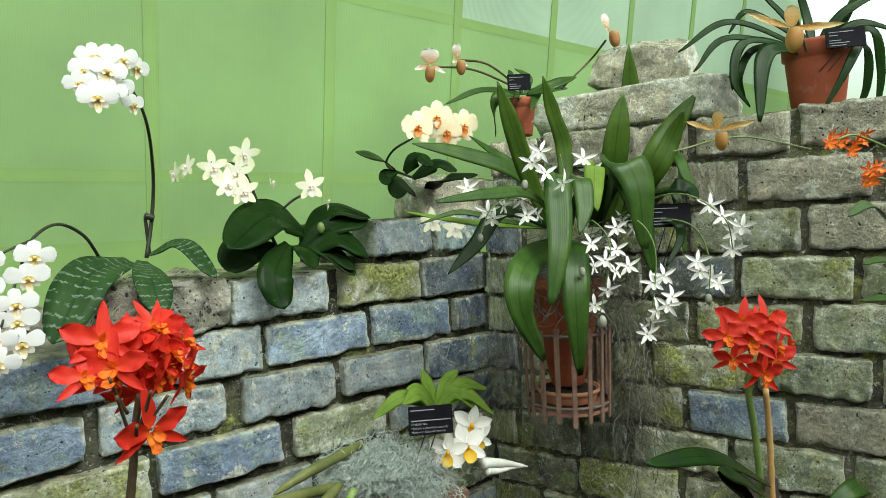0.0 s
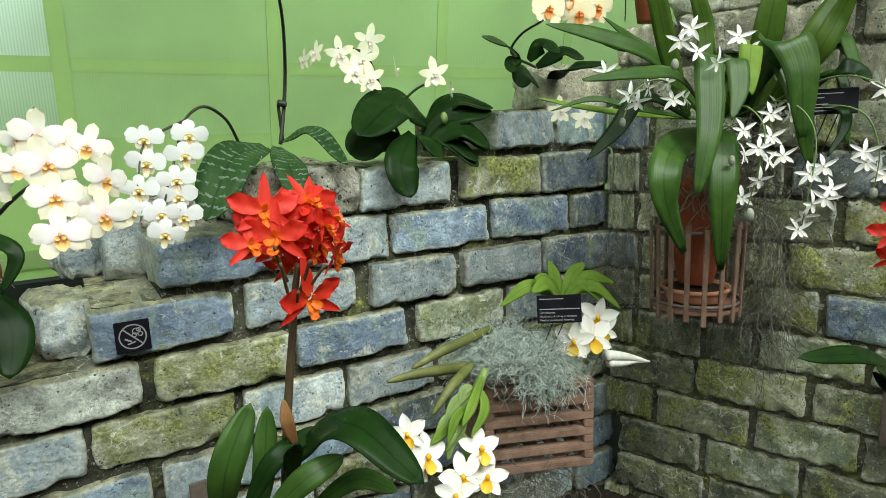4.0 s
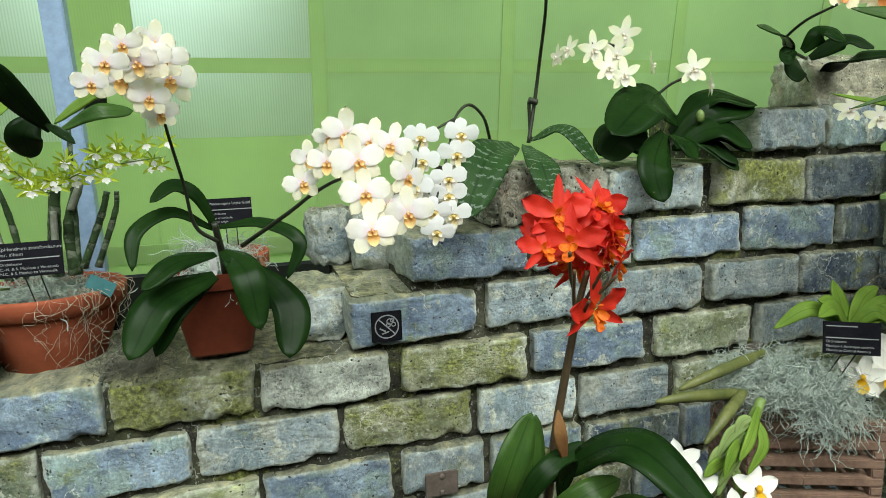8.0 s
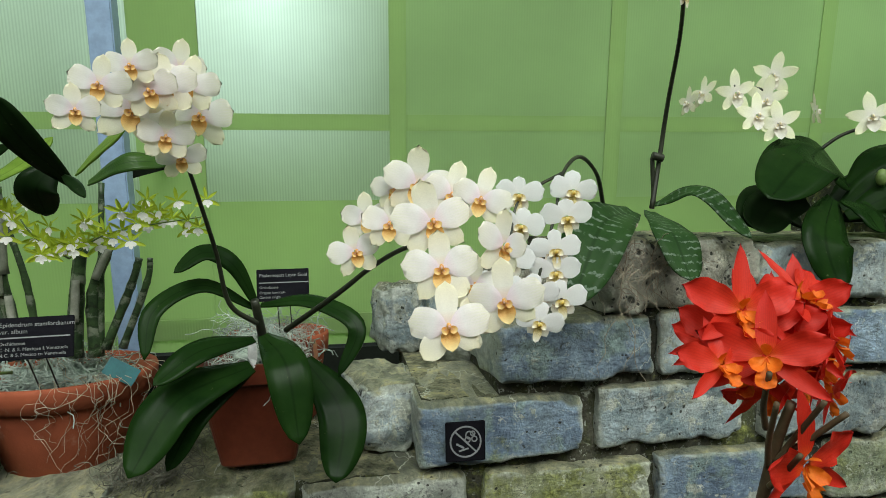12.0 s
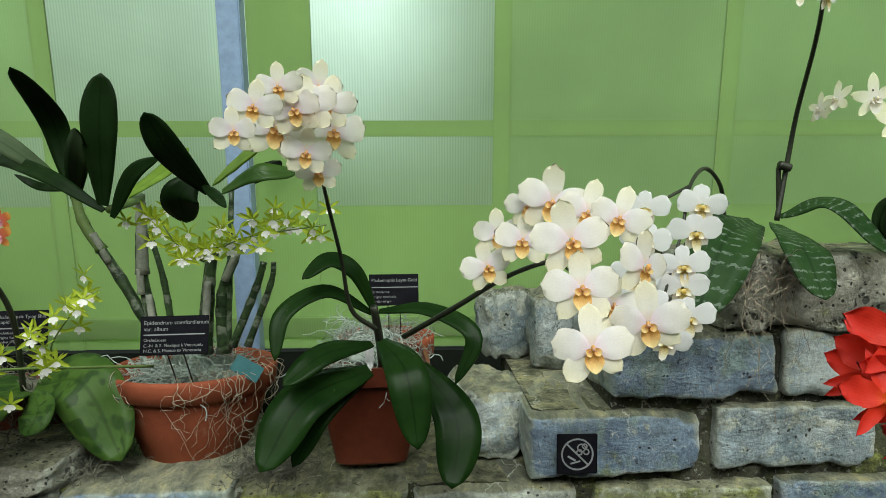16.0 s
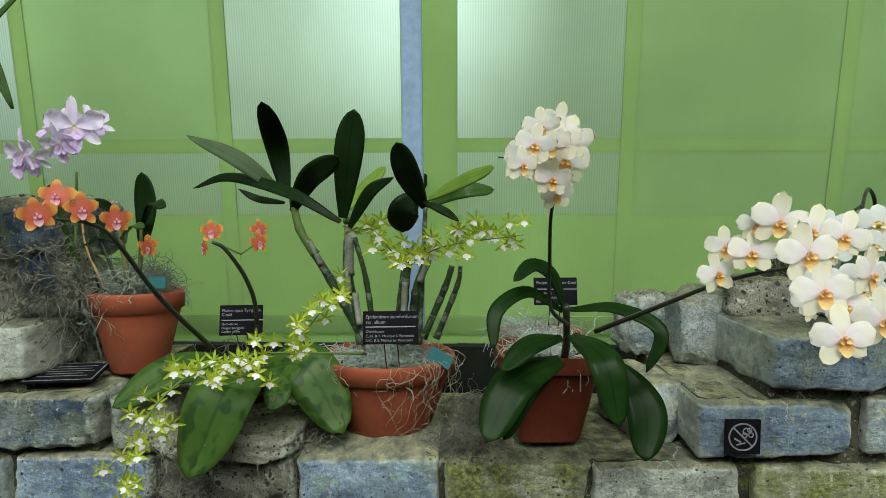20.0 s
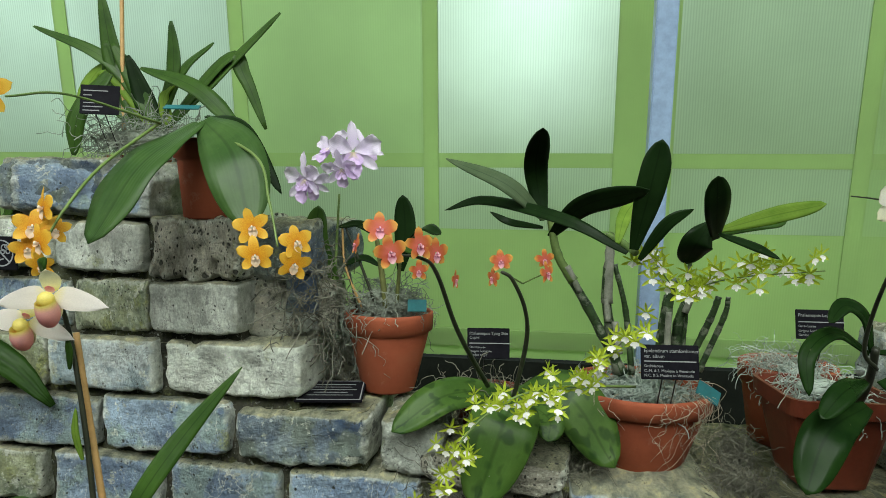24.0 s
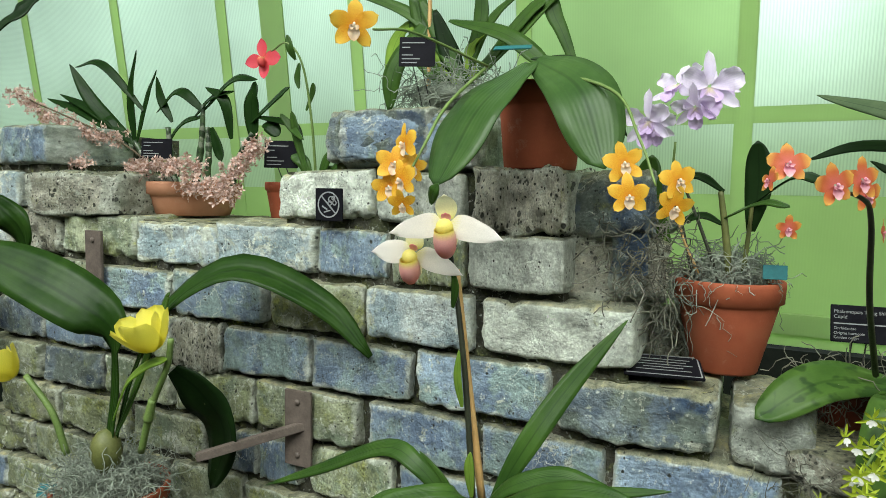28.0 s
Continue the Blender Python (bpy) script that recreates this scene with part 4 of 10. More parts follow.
def pouch(c, s, k=12, r=8, open_at=0.3):
    """A slipper: a bag that is open at the top and front."""
    V, F, U = [], [], []
    for i in range(r + 1):
        th = math.pi * (open_at + (1 - open_at) * i / r)
        for j in range(k):
            ph = 2 * math.pi * j / k
            rim = 1.12 if i == 0 else 1.0
            V.append(Vector((c[0] + rim * s[0] * math.sin(th) * math.cos(ph), c[1] + s[1] * math.cos(th), c[2] + rim * s[2] * math.sin(th) * math.sin(ph))))
            U.append((i / r, j / k))
    for i in range(r):
        for j in range(k):
            F.append((i * k + j, i * k + (j + 1) % k, (i + 1) * k + (j + 1) % k, (i + 1) * k + j))
    return V, F, U


W = (0.86, 0.85, 0.82)
FLOWER = {}


def flower_kind(name, petals, lips, pm, lm, count=4, sepals=None, sm=None):
    """Meshes of one kind of flower, in a few slightly different shapes, for a flower one metre wide."""
    made = []
    for i in range(count):
        r = random.Random(name + str(i))
        j = lambda s: r.uniform(-s, s)
        ring = lambda rows: join([petal(an + j(7), le * (1 + j(0.08)), wi * (1 + j(0.09)), sh, be + j(0.1), cu + j(0.08), ru, li, twist=j(0.18)) for an, le, wi, sh, be, cu, ru, li in rows])
        a = ring(petals)
        b = join([x(r) for x in lips])
        meshes = [mesh_ob("flower", a[0], a[1], pm, True, a[2]), mesh_ob("lip", b[0], b[1], lm, True, b[2])]
        if sepals:
            c = ring(sepals)
            meshes.append(mesh_ob("calyx", c[0], c[1], sm, True, c[2]))
        made.append(meshes)
    FLOWER[name] = made


PHAL = [(90, 0.48, 0.36, 0.85, -0.05, -0.1, 0.02, -0.02), (14, 0.5, 0.5, 0.75, -0.06, -0.12, 0.03, 0.02), (166, 0.5, 0.5, 0.75, -0.06, -0.12, 0.03, 0.02),
        (-52, 0.48, 0.34, 0.88, 0.0, -0.1, 0.02, -0.02), (-128, 0.48, 0.34, 0.88, 0.0, -0.1, 0.02, -0.02)]
PHAL_LIP = [lambda r: petal(-90, 0.32, 0.24, (0.4, 0.55), 0.12, 0.2, 0.12, 0.07), lambda r: petal(-40, 0.12, 0.1, (0.7, 0.4), 0.9, 0.5, 0, 0.05), lambda r: petal(-140, 0.12, 0.1, (0.7, 0.4), 0.9, 0.5, 0, 0.05),
            lambda r: blob((0, 0.0, 0.09), (0.035, 0.055, 0.05), 8, 5)]
flower_kind("peachphal", [(13, 0.54, 0.43, (0.62, 0.38), -0.08, -0.14, 0.05, 0.03), (167, 0.54, 0.43, (0.62, 0.38), -0.08, -0.14, 0.05, 0.03)],
            PHAL_LIP, petal_mat("petal_white_peach", (0.82, 0.66, 0.76), (0.86, 0.835, 0.835), (0.86, 0.83, 0.68), None, 0.4, 0.5, 0.34, (0.88, 0.83, 0.84)), petal_mat("lip_orange_spotted", (0.84, 0.68, 0.72), (0.8, 0.46, 0.12), (0.86, 0.7, 0.34), (0.62, 0.24, 0.04)), 6,
            [(90, 0.54, 0.32, (0.5, 0.42), -0.06, -0.12, 0.03, -0.03), (-47, 0.51, 0.31, (0.5, 0.45), -0.04, -0.1, 0.03, -0.05), (-133, 0.51, 0.31, (0.5, 0.45), -0.04, -0.1, 0.03, -0.05)],
            petal_mat("sepal_cream_peach", (0.85, 0.68, 0.62), (0.9, 0.87, 0.79), (0.88, 0.83, 0.6), None, 0.42, 0.5, 0.3))
flower_kind("whitephal", [(90, 0.36, 0.3, 0.85, -0.15, -0.15, 0, 0), (8, 0.5, 0.42, 0.75, -0.1, -0.15, 0, 0.02), (172, 0.5, 0.42, 0.75, -0.1, -0.15, 0, 0.02)],
            [lambda r: petal(-90, 0.4, 0.16, 0.7, 0.1, 0.2, 0.15, 0.06), lambda r: petal(-40, 0.18, 0.12, 0.9, 0.5, 0.3, 0, 0.05), lambda r: petal(-140, 0.18, 0.12, 0.9, 0.5, 0.3, 0, 0.05), lambda r: blob((0, -0.05, 0.08), (0.06, 0.06, 0.05), 6, 4)],
            petal_mat("petal_white", W, (0.83, 0.83, 0.83), (0.82, 0.83, 0.83), None, 0.36), petal_mat("lip_yellow", (0.72, 0.46, 0.03), (0.8, 0.68, 0.2), (0.88, 0.86, 0.8), (0.4, 0.2, 0.05)), 5,
            [(-58, 0.34, 0.2, (0.6, 0.55), -0.1, 0, 0, -0.02), (-122, 0.34, 0.2, (0.6, 0.55), -0.1, 0, 0, -0.02)], petal_mat("sepal_brown_spotted", (0.42, 0.25, 0.08), (0.72, 0.62, 0.42), (0.86, 0.84, 0.78), (0.22, 0.08, 0.03), 0.3))
flower_kind("creamphal", PHAL, PHAL_LIP, petal_mat("petal_cream", (0.8, 0.68, 0.4), (0.84, 0.74, 0.47), (0.85, 0.77, 0.55), None, 0.22), petal_mat("lip_deep_orange", (0.75, 0.4, 0.12), (0.75, 0.26, 0.04), (0.7, 0.3, 0.1)))
STAR = [(an, le, 0.23, (0.5, 0.62), be, -0.1, 0.04, 0) for an, le, be in ((90, 0.5, -0.08), (22, 0.48, -0.05), (158, 0.48, -0.05), (-48, 0.46, 0.0), (-132, 0.46, 0.0))]
flower_kind("starphal", STAR, PHAL_LIP, petal_mat("petal_pale_yellow", (0.84, 0.8, 0.74), (0.84, 0.83, 0.68), (0.8, 0.82, 0.52), None, 0.25), petal_mat("lip_pale", (0.8, 0.66, 0.3), (0.83, 0.78, 0.66), (0.85, 0.83, 0.78)))
flower_kind("whitestar", [(90, 0.5, 0.15, (0.5, 0.75), -0.35, 0.3, 0.05, 0), (25, 0.5, 0.135, (0.5, 0.75), 0.3, 0.3, 0.05, 0), (155, 0.5, 0.135, (0.5, 0.75), 0.1, 0.3, 0.05, 0), (-40, 0.48, 0.15, (0.5, 0.75), -0.35, 0.2, 0.05, 0), (-140, 0.48, 0.15, (0.5, 0.75), -0.05, 0.2, 0.05, 0)],
            [lambda r: petal(-90, 0.3, 0.16, 0.8, 0.3, 0.4, 0.05, 0.06)], petal_mat("petal_star_white", W, (0.85, 0.86, 0.82), (0.84, 0.84, 0.8), None, 0.25), petal_mat("lip_cream", (0.78, 0.72, 0.3), (0.84, 0.82, 0.7), W))
flower_kind("cattleya", [(90, 0.6, 0.19, (0.45, 0.75), -0.1, 0.1, 0.08, -0.03), (20, 0.57, 0.31, (0.7, 0.62), 0.05, 0.12, 0.24, 0.03), (160, 0.57, 0.31, (0.7, 0.62), 0.05, 0.12, 0.24, 0.03), (-32, 0.58, 0.18, (0.45, 0.75), 0.14, 0.1, 0.08, -0.02), (-148, 0.58, 0.18, (0.45, 0.75), 0.14, 0.1, 0.08, -0.02)],
            [lambda r: petal(-90, 0.27, 0.17, (0.9, 0.3), 0.5, 0.5, 0.5, 0.1, 12), lambda r: petal(-45, 0.15, 0.13, (0.8, 0.4), 1.0, 0.5, 0.35, 0.08), lambda r: petal(-135, 0.15, 0.13, (0.8, 0.4), 1.0, 0.5, 0.35, 0.08), lambda r: petal(90, 0.11, 0.09, (0.6, 0.4), 1.2, -0.6, 0.1, 0.05)],
            petal_mat("petal_scarlet", (0.68, 0.09, 0.012), (0.66, 0.036, 0.014), (0.62, 0.024, 0.014), None, 0.34, 0.5, 0.2, (0.54, 0.02, 0.012)), petal_mat("lip_orange", (0.72, 0.1, 0.01), (0.78, 0.2, 0.01), (0.78, 0.15, 0.012)), 6)
flower_kind("lavender", [(90, 0.5, 0.19, (0.6, 0.5), -0.2, 0.3, 0.2, 0), (24, 0.5, 0.33, (0.85, 0.5), 0.1, 0.25, 0.34, 0.03), (156, 0.5, 0.33, (0.85, 0.5), 0.1, 0.25, 0.34, 0.03), (-38, 0.5, 0.18, (0.6, 0.5), 0.2, 0.3, 0.2, 0), (-142, 0.5, 0.18, (0.6, 0.5), 0.2, 0.3, 0.2, 0)],
            [lambda r: petal(-90, 0.48, 0.3, 0.7, 0.3, 0.5, 0.3, 0.1), lambda r: petal(-60, 0.25, 0.18, 0.8, 0.7, 0.4, 0.2, 0.06), lambda r: petal(-120, 0.25, 0.18, 0.8, 0.7, 0.4, 0.2, 0.06)],
            petal_mat("petal_lavender", (0.8, 0.72, 0.84), (0.74, 0.64, 0.84), (0.84, 0.77, 0.89), None, 0.42, 0.5, 0.3, (0.66, 0.54, 0.79)), petal_mat("lip_lavender", (0.78, 0.7, 0.5), (0.68, 0.54, 0.76), (0.6, 0.44, 0.72)))
flower_kind("orangephal", [(90, 0.5, 0.28, (0.5, 0.5), -0.08, -0.1, 0.04, 0), (18, 0.5, 0.34, (0.55, 0.46), -0.05, -0.12, 0.05, 0), (162, 0.5, 0.34, (0.55, 0.46), -0.05, -0.12, 0.05, 0), (-48, 0.49, 0.27, (0.5, 0.5), 0, -0.1, 0.04, 0), (-132, 0.49, 0.27, (0.5, 0.5), 0, -0.1, 0.04, 0)],
            PHAL_LIP, petal_mat("petal_coral", (0.55, 0.12, 0.1), (0.52, 0.12, 0.035), (0.7, 0.4, 0.08), None, 0.25, 0.5, 0.55), petal_mat("lip_rose", (0.85, 0.7, 0.72), (0.7, 0.25, 0.36), (0.8, 0.5, 0.52)))
flower_kind("goldphal", [(90, 0.52, 0.3, (0.5, 0.52), -0.08, -0.1, 0.05, 0), (18, 0.5, 0.36, (0.55, 0.48), -0.05, -0.12, 0.06, 0), (162, 0.5, 0.36, (0.55, 0.48), -0.05, -0.12, 0.06, 0), (-48, 0.5, 0.29, (0.5, 0.52), 0, -0.1, 0.05, 0), (-132, 0.5, 0.29, (0.5, 0.52), 0, -0.1, 0.05, 0)],
            PHAL_LIP, petal_mat("petal_gold", (0.68, 0.26, 0.02), (0.76, 0.4, 0.02), (0.78, 0.48, 0.06), (0.6, 0.2, 0.01), 0.25), petal_mat("lip_white", W, (0.82, 0.75, 0.6), (0.75, 0.5, 0.3)))
flower_kind("daffodil", [(90, 0.5, 0.26, 0.95, 0.08, 0.1, 0.03, 0), (25, 0.5, 0.3, 0.9, 0.08, 0.1, 0.05, 0), (155, 0.5, 0.3, 0.9, 0.08, 0.1, 0.05, 0), (-40, 0.48, 0.24, 0.95, 0.02, 0.1, 0.03, 0), (-140, 0.48, 0.24, 0.95, 0.02, 0.1, 0.03, 0)],
            [lambda r: petal(-90, 0.34, 0.26, 0.8, 0.25, 0.5, 0.15, 0.08), lambda r: blob((0, 0, 0.09), (0.06, 0.08, 0.06), 6, 4)], petal_mat("petal_waxy_white", W, (0.86, 0.86, 0.78), (0.85, 0.85, 0.8), None, 0.2), petal_mat("lip_egg_yellow", (0.8, 0.5, 0.02), (0.8, 0.46, 0.01), (0.82, 0.6, 0.1)))
flower_kind("epi", [(90, 0.5, 0.13, 1, 0.1, 0.2, 0, 0), (32, 0.5, 0.095, 1, 0.2, 0, 0, 0), (148, 0.52, 0.11, 1, 0.2, 0, 0, 0), (-25, 0.52, 0.15, 1, -0.1, 0.2, 0, 0), (-155, 0.52, 0.15, 1, -0.1, 0.2, 0, 0), (70, 0.3, 0.06, 1, -1.2, 0, 0, -0.1)],
            [lambda r: petal(-90, 0.3, 0.14, 0.6, 0.2, 0.1, 0.05, 0.08), lambda r: petal(-48, 0.25, 0.15, 0.7, 0.2, 0.1, 0, 0.08), lambda r: petal(-132, 0.25, 0.15, 0.7, 0.2, 0.1, 0, 0.08)],
            petal_mat("petal_lime", (0.36, 0.47, 0.03), (0.44, 0.54, 0.04), (0.4, 0.5, 0.04), None, 0.3), petal_mat("lip_pure_white", W, W, W, None, 0.3))


def tipped(data, angle, about):
    """The same shape, leaning back by an angle about a point."""
    m = Matrix.Rotation(radians(angle), 3, "X")
    return [Vector(about) + m @ (v - Vector(about)) for v in data[0]], data[1], data[2]


def lining(data):
    """An inner skin that has the colour of the rim throughout."""
    return data[0], data[1], [(0.0, 0.5)] * len(data[2])


SLIP_PINK = [lambda r: tipped(pouch((0, -0.2, 0.1), (0.135, 0.22, 0.145), 16, 10, 0.27), 26, (0, -0.2, 0.06)), lambda r: lining(tipped(pouch((0, -0.2, 0.1), (0.124, 0.205, 0.134), 16, 10, 0.28), 26, (0, -0.2, 0.06))), lambda r: lining(blob((0, -0.06, 0.13), (0.105, 0.1, 0.08), 12, 8)), lambda r: petal(90, 0.1, 0.12, (0.4, 0.4), 0.6, 0, 0, 0.1)]
flower_kind("pinkslipper", [(-12, 0.7, 0.3, (0.4, 0.8), -0.12, -0.15, 0.04, 0.02), (192, 0.7, 0.3, (0.4, 0.8), -0.12, -0.15, 0.04, 0.02)], SLIP_PINK,
            petal_mat("petal_blush", (0.84, 0.76, 0.32), (0.87, 0.8, 0.7), (0.87, 0.82, 0.79), None, 0.4, 0.5, 0.2, (0.85, 0.77, 0.72)), petal_mat("slipper_pink", (0.86, 0.76, 0.22), (0.86, 0.48, 0.46), (0.8, 0.24, 0.32), None, 0.42, 0.4, 0.2), 2,
            [(90, 0.3, 0.26, (0.45, 0.5), 0.3, -0.3, 0.04, 0.0), (-90, 0.36, 0.24, (0.6, 0.5), -0.1, 0.1, 0.02, -0.1)], petal_mat("sepal_primrose", (0.72, 0.66, 0.1), (0.84, 0.78, 0.34), (0.87, 0.83, 0.62), None, 0.35))
flower_kind("brownslipper", [(90, 0.42, 0.26, 0.8, 0.15, -0.2, 0.05, -0.02), (10, 0.8, 0.13, 0.9, 0.1, 0.1, 0.25, 0), (170, 0.8, 0.13, 0.9, 0.1, 0.1, 0.25, 0)], [lambda r: pouch((0, -0.24, 0.12), (0.14, 0.24, 0.14), 12, 8, 0.25)],
            petal_mat("petal_ochre", (0.45, 0.25, 0.04), (0.5, 0.33, 0.06), (0.55, 0.42, 0.22), (0.22, 0.05, 0.02), 0.25), petal_mat("slipper_ochre", (0.5, 0.36, 0.1), (0.42, 0.24, 0.06), (0.45, 0.3, 0.08), (0.3, 0.1, 0.03)))
flower_kind("whiteslipper", [(90, 0.46, 0.6, 0.75, 0.15, -0.3, 0.04, -0.02), (-20, 0.5, 0.14, 0.9, 0.1, 0.1, 0.1, 0), (200, 0.5, 0.14, 0.9, 0.1, 0.1, 0.1, 0)], [lambda r: pouch((0, -0.26, 0.1), (0.15, 0.26, 0.15), 12, 8, 0.25)],
            petal_mat("petal_white_brown", (0.4, 0.2, 0.06), (0.62, 0.5, 0.3), W, (0.3, 0.1, 0.04), 0.25), petal_mat("slipper_brown", (0.45, 0.3, 0.12), (0.35, 0.16, 0.05), (0.4, 0.22, 0.08)))
flower_kind("redsmall", [(90, 0.5, 0.26, 0.9, -0.1, 0, 0, 0), (-5, 0.42, 0.34, 0.9, 0, 0, 0, 0), (185, 0.42, 0.34, 0.9, 0, 0, 0, 0), (-90, 0.46, 0.3, 0.9, 0.1, 0, 0, 0)], [lambda r: pouch((0, -0.1, 0.1), (0.09, 0.13, 0.1), 10, 6, 0.25)],
            petal_mat("petal_crimson", (0.6, 0.06, 0.05), (0.58, 0.045, 0.06), (0.55, 0.04, 0.07), None, 0.28), petal_mat("slipper_crimson", (0.7, 0.3, 0.12), (0.6, 0.08, 0.07), (0.55, 0.05, 0.07)))
flower_kind("tulip", [(a, 0.6, 0.62, (0.42, 0.42), 1.25, 0.5, 0.03, -0.05) for a in (-90, -18, 54, 126, 198)], [lambda r: petal(-60, 0.46, 0.5, (0.45, 0.5), 1.7, 0.4, 0.03, 0.02), lambda r: petal(150, 0.46, 0.5, (0.45, 0.5), 1.7, 0.4, 0.03, 0.02), lambda r: petal(40, 0.4, 0.4, (0.45, 0.5), 1.9, 0.4, 0.03, 0.02)],
            petal_mat("petal_waxy_yellow", (0.62, 0.6, 0.05), (0.82, 0.74, 0.06), (0.84, 0.77, 0.12), None, 0.4, 0.35), petal_mat("petal_inner_yellow", (0.7, 0.6, 0.04), (0.84, 0.75, 0.08), (0.85, 0.78, 0.16), None, 0.4, 0.35), 2)
flower_kind("smallorange", [(90, 0.5, 0.18, 1, 0.2, 0.1, 0, 0), (20, 0.5, 0.18, 1, 0.2, 0.1, 0, 0), (160, 0.5, 0.18, 1, 0.2, 0.1, 0, 0), (-45, 0.5, 0.18, 1, 0.2, 0.1, 0, 0), (-135, 0.5, 0.18, 1, 0.2, 0.1, 0, 0)],
            [lambda r: petal(-90, 0.4, 0.4, 0.7, 0.3, 0.2, 0.4, 0.15)], petal_mat("petal_orange", (0.7, 0.12, 0.01), (0.7, 0.13, 0.012), (0.66, 0.1, 0.01), None, 0.28), petal_mat("lip_bright_orange", (0.75, 0.3, 0.02), (0.74, 0.2, 0.01), (0.7, 0.14, 0.01)))

FRNG = random.Random(11)


def flower(kind, parent, c, face, size, roll=0.0):
    pm, *rest = FRNG.choice(FLOWER[kind])
    z = Vector(face).normalized()
    x = Vector((0, 0, 1)).cross(z)
    x = x.normalized() if x.length > 1e-3 else Vector((1, 0, 0))
    y = z.cross(x)
    m = Matrix((x, y, z)).transposed().to_4x4()
    m = Matrix.Translation(c) @ m @ Matrix.Rotation(radians(roll), 4, "Z") @ Matrix.Diagonal((size, size, size, 1))
    ob = part_mesh("flower", pm, parent, "", m)
    for me in rest:
        part_mesh(me.name.split(".")[0], me, ob)
    return ob


def bud(parent, c, size, kind="green", tilt=(0, 0, 1)):
    v, f, u = blob((0, 0, 0), (size * 0.4, size * 0.4, size * 0.62), 8, 6)
    z = Vector(tilt).normalized()
    m = Matrix.Translation(c) @ z.to_track_quat("Z", "Y").to_matrix().to_4x4()
    return part_mesh("bud", mesh_ob("bud", v, f, STEM[kind], True, u), parent, "", m)


def curl(c, spread, length, rng, r, turns=1.0, droop=0.0, k=9):
    """One wiry strand."""
    q = Vector((rng.gauss(0, 1), rng.gauss(0, 1), rng.gauss(0, 1))).normalized() * 1.55 * rng.random() ** 0.4
    p = Vector(c) + Vector((q.x * spread[0], q.y * spread[1], q.z * spread[2]))
    d = Vector((rng.gauss(0, 1), rng.gauss(0, 1), rng.gauss(0, 0.6))).normalized()
    pts = [p.copy()]
    for i in range(k):
        d = (d + turns * 0.6 * Vector((rng.gauss(0, 1), rng.gauss(0, 1), rng.gauss(0, 1) - droop))).normalized()
        p = p + d * length / k
        pts.append(p.copy())
    V, F, U = [], [], []
    for i, q in enumerate(pts):
        t = (pts[min(i + 1, k)] - pts[max(i - 1, 0)]).normalized()
        s = t.cross(Vector((0.31, 0.52, 0.8))).normalized()
        w = s.cross(t)
        for j in range(3):
            a = 2.094 * j
            V.append(q + r * (math.cos(a) * s + math.sin(a) * w))
            U.append((0, 0))
    for i in range(k):
        for j in range(3):
            F.append((i * 3 + j, i * 3 + (j + 1) % 3, i * 3 + 3 + (j + 1) % 3, i * 3 + 3 + j))
    return V, F, U


def moss(name, c, spread, count, length, material, label, seed, r=0.0007, turns=1.0, droop=0.0, parent=None, core=True):
    rng = random.Random(seed)
    V, F = [], []
    for _ in range(count):
        v, f, u = curl(c, spread, length * rng.uniform(0.5, 1.3), rng, r * rng.uniform(0.7, 1.3), turns, droop)
        o = len(V)
        V += v
        F += [tuple(i + o for i in q) for q in f]
    if core:
        v, f, u = blob(c, [0.85 * s for s in spread], 12, 8)
        o = len(V)
        V += [q + Vector((0, 0, 0.3 * spread[2])) * noise.noise(q * 40) for q in v]
        F += [tuple(i + o for i in q) for q in f]
    ob = part_mesh(name, mesh_ob(name, V, F, material, True), parent, label if parent else "")
    if parent is None:
        tagged(ob, label, "moss", kind="stuff")
    else:
        ob["kind"] = "stuff"
    return ob


def draped(parent, start, count, seed, r, reach, name, label, material):
    """Wiry strands that start where start(rng) says and creep down; reach(p) pushes a point out to the surface."""
    rng = random.Random(seed)
    datas = []
    for _ in range(count):
        p, length = start(rng)
        d = Vector((rng.gauss(0, 0.5), rng.gauss(0, 0.3), 0.2))
        pts = [reach(p.copy(), rng)]
        n = 12
        for i in range(n):
            d = (d * 0.55 + Vector((rng.gauss(0, 0.6), rng.gauss(0, 0.25), rng.gauss(-0.55, 0.5)))).normalized()
            p = p + d * length / n
            pts.append(reach(p.copy(), rng))
        q = r * rng.uniform(0.6, 1.4)
        datas.append(tube_data(pts, q, q * 0.5, 4, 24))
    v, f, u = join(datas)
    ob = part_mesh(name, mesh_ob(name, v, f, material, True, u), parent, label if parent else "")
    ob["kind"] = "stuff"
    if parent is None:
        tagged(ob, label, "roots", kind="stuff")
    return ob


def over_pot(c, top_r, base_r, height, a0, a1, drop):
    """Start and surface functions for strands that hang over the rim of a pot."""
    c = Vector(c)

    def start(rng):
        a = radians(rng.uniform(a0, a1))
        return c + Vector((math.cos(a) * top_r * 0.9, math.sin(a) * top_r * 0.9, height + 0.006)), drop * rng.uniform(0.35, 1.3)

    def reach(p, rng):
        h = min(1, max(0, (p.z - c.z) / height))
        need = top_r * 1.015 if h > 0.74 else base_r + (top_r * 0.9 - base_r) * h / 0.74
        need += 0.001 + 0.005 * rng.random()
        d = Vector((p.x - c.x, p.y - c.y, 0))
        if p.z < c.z + height and d.length < need:
            d = d.normalized() * need
        return Vector((c.x + d.x, c.y + d.y, max(p.z, c.z + 0.002)))

    return start, reach


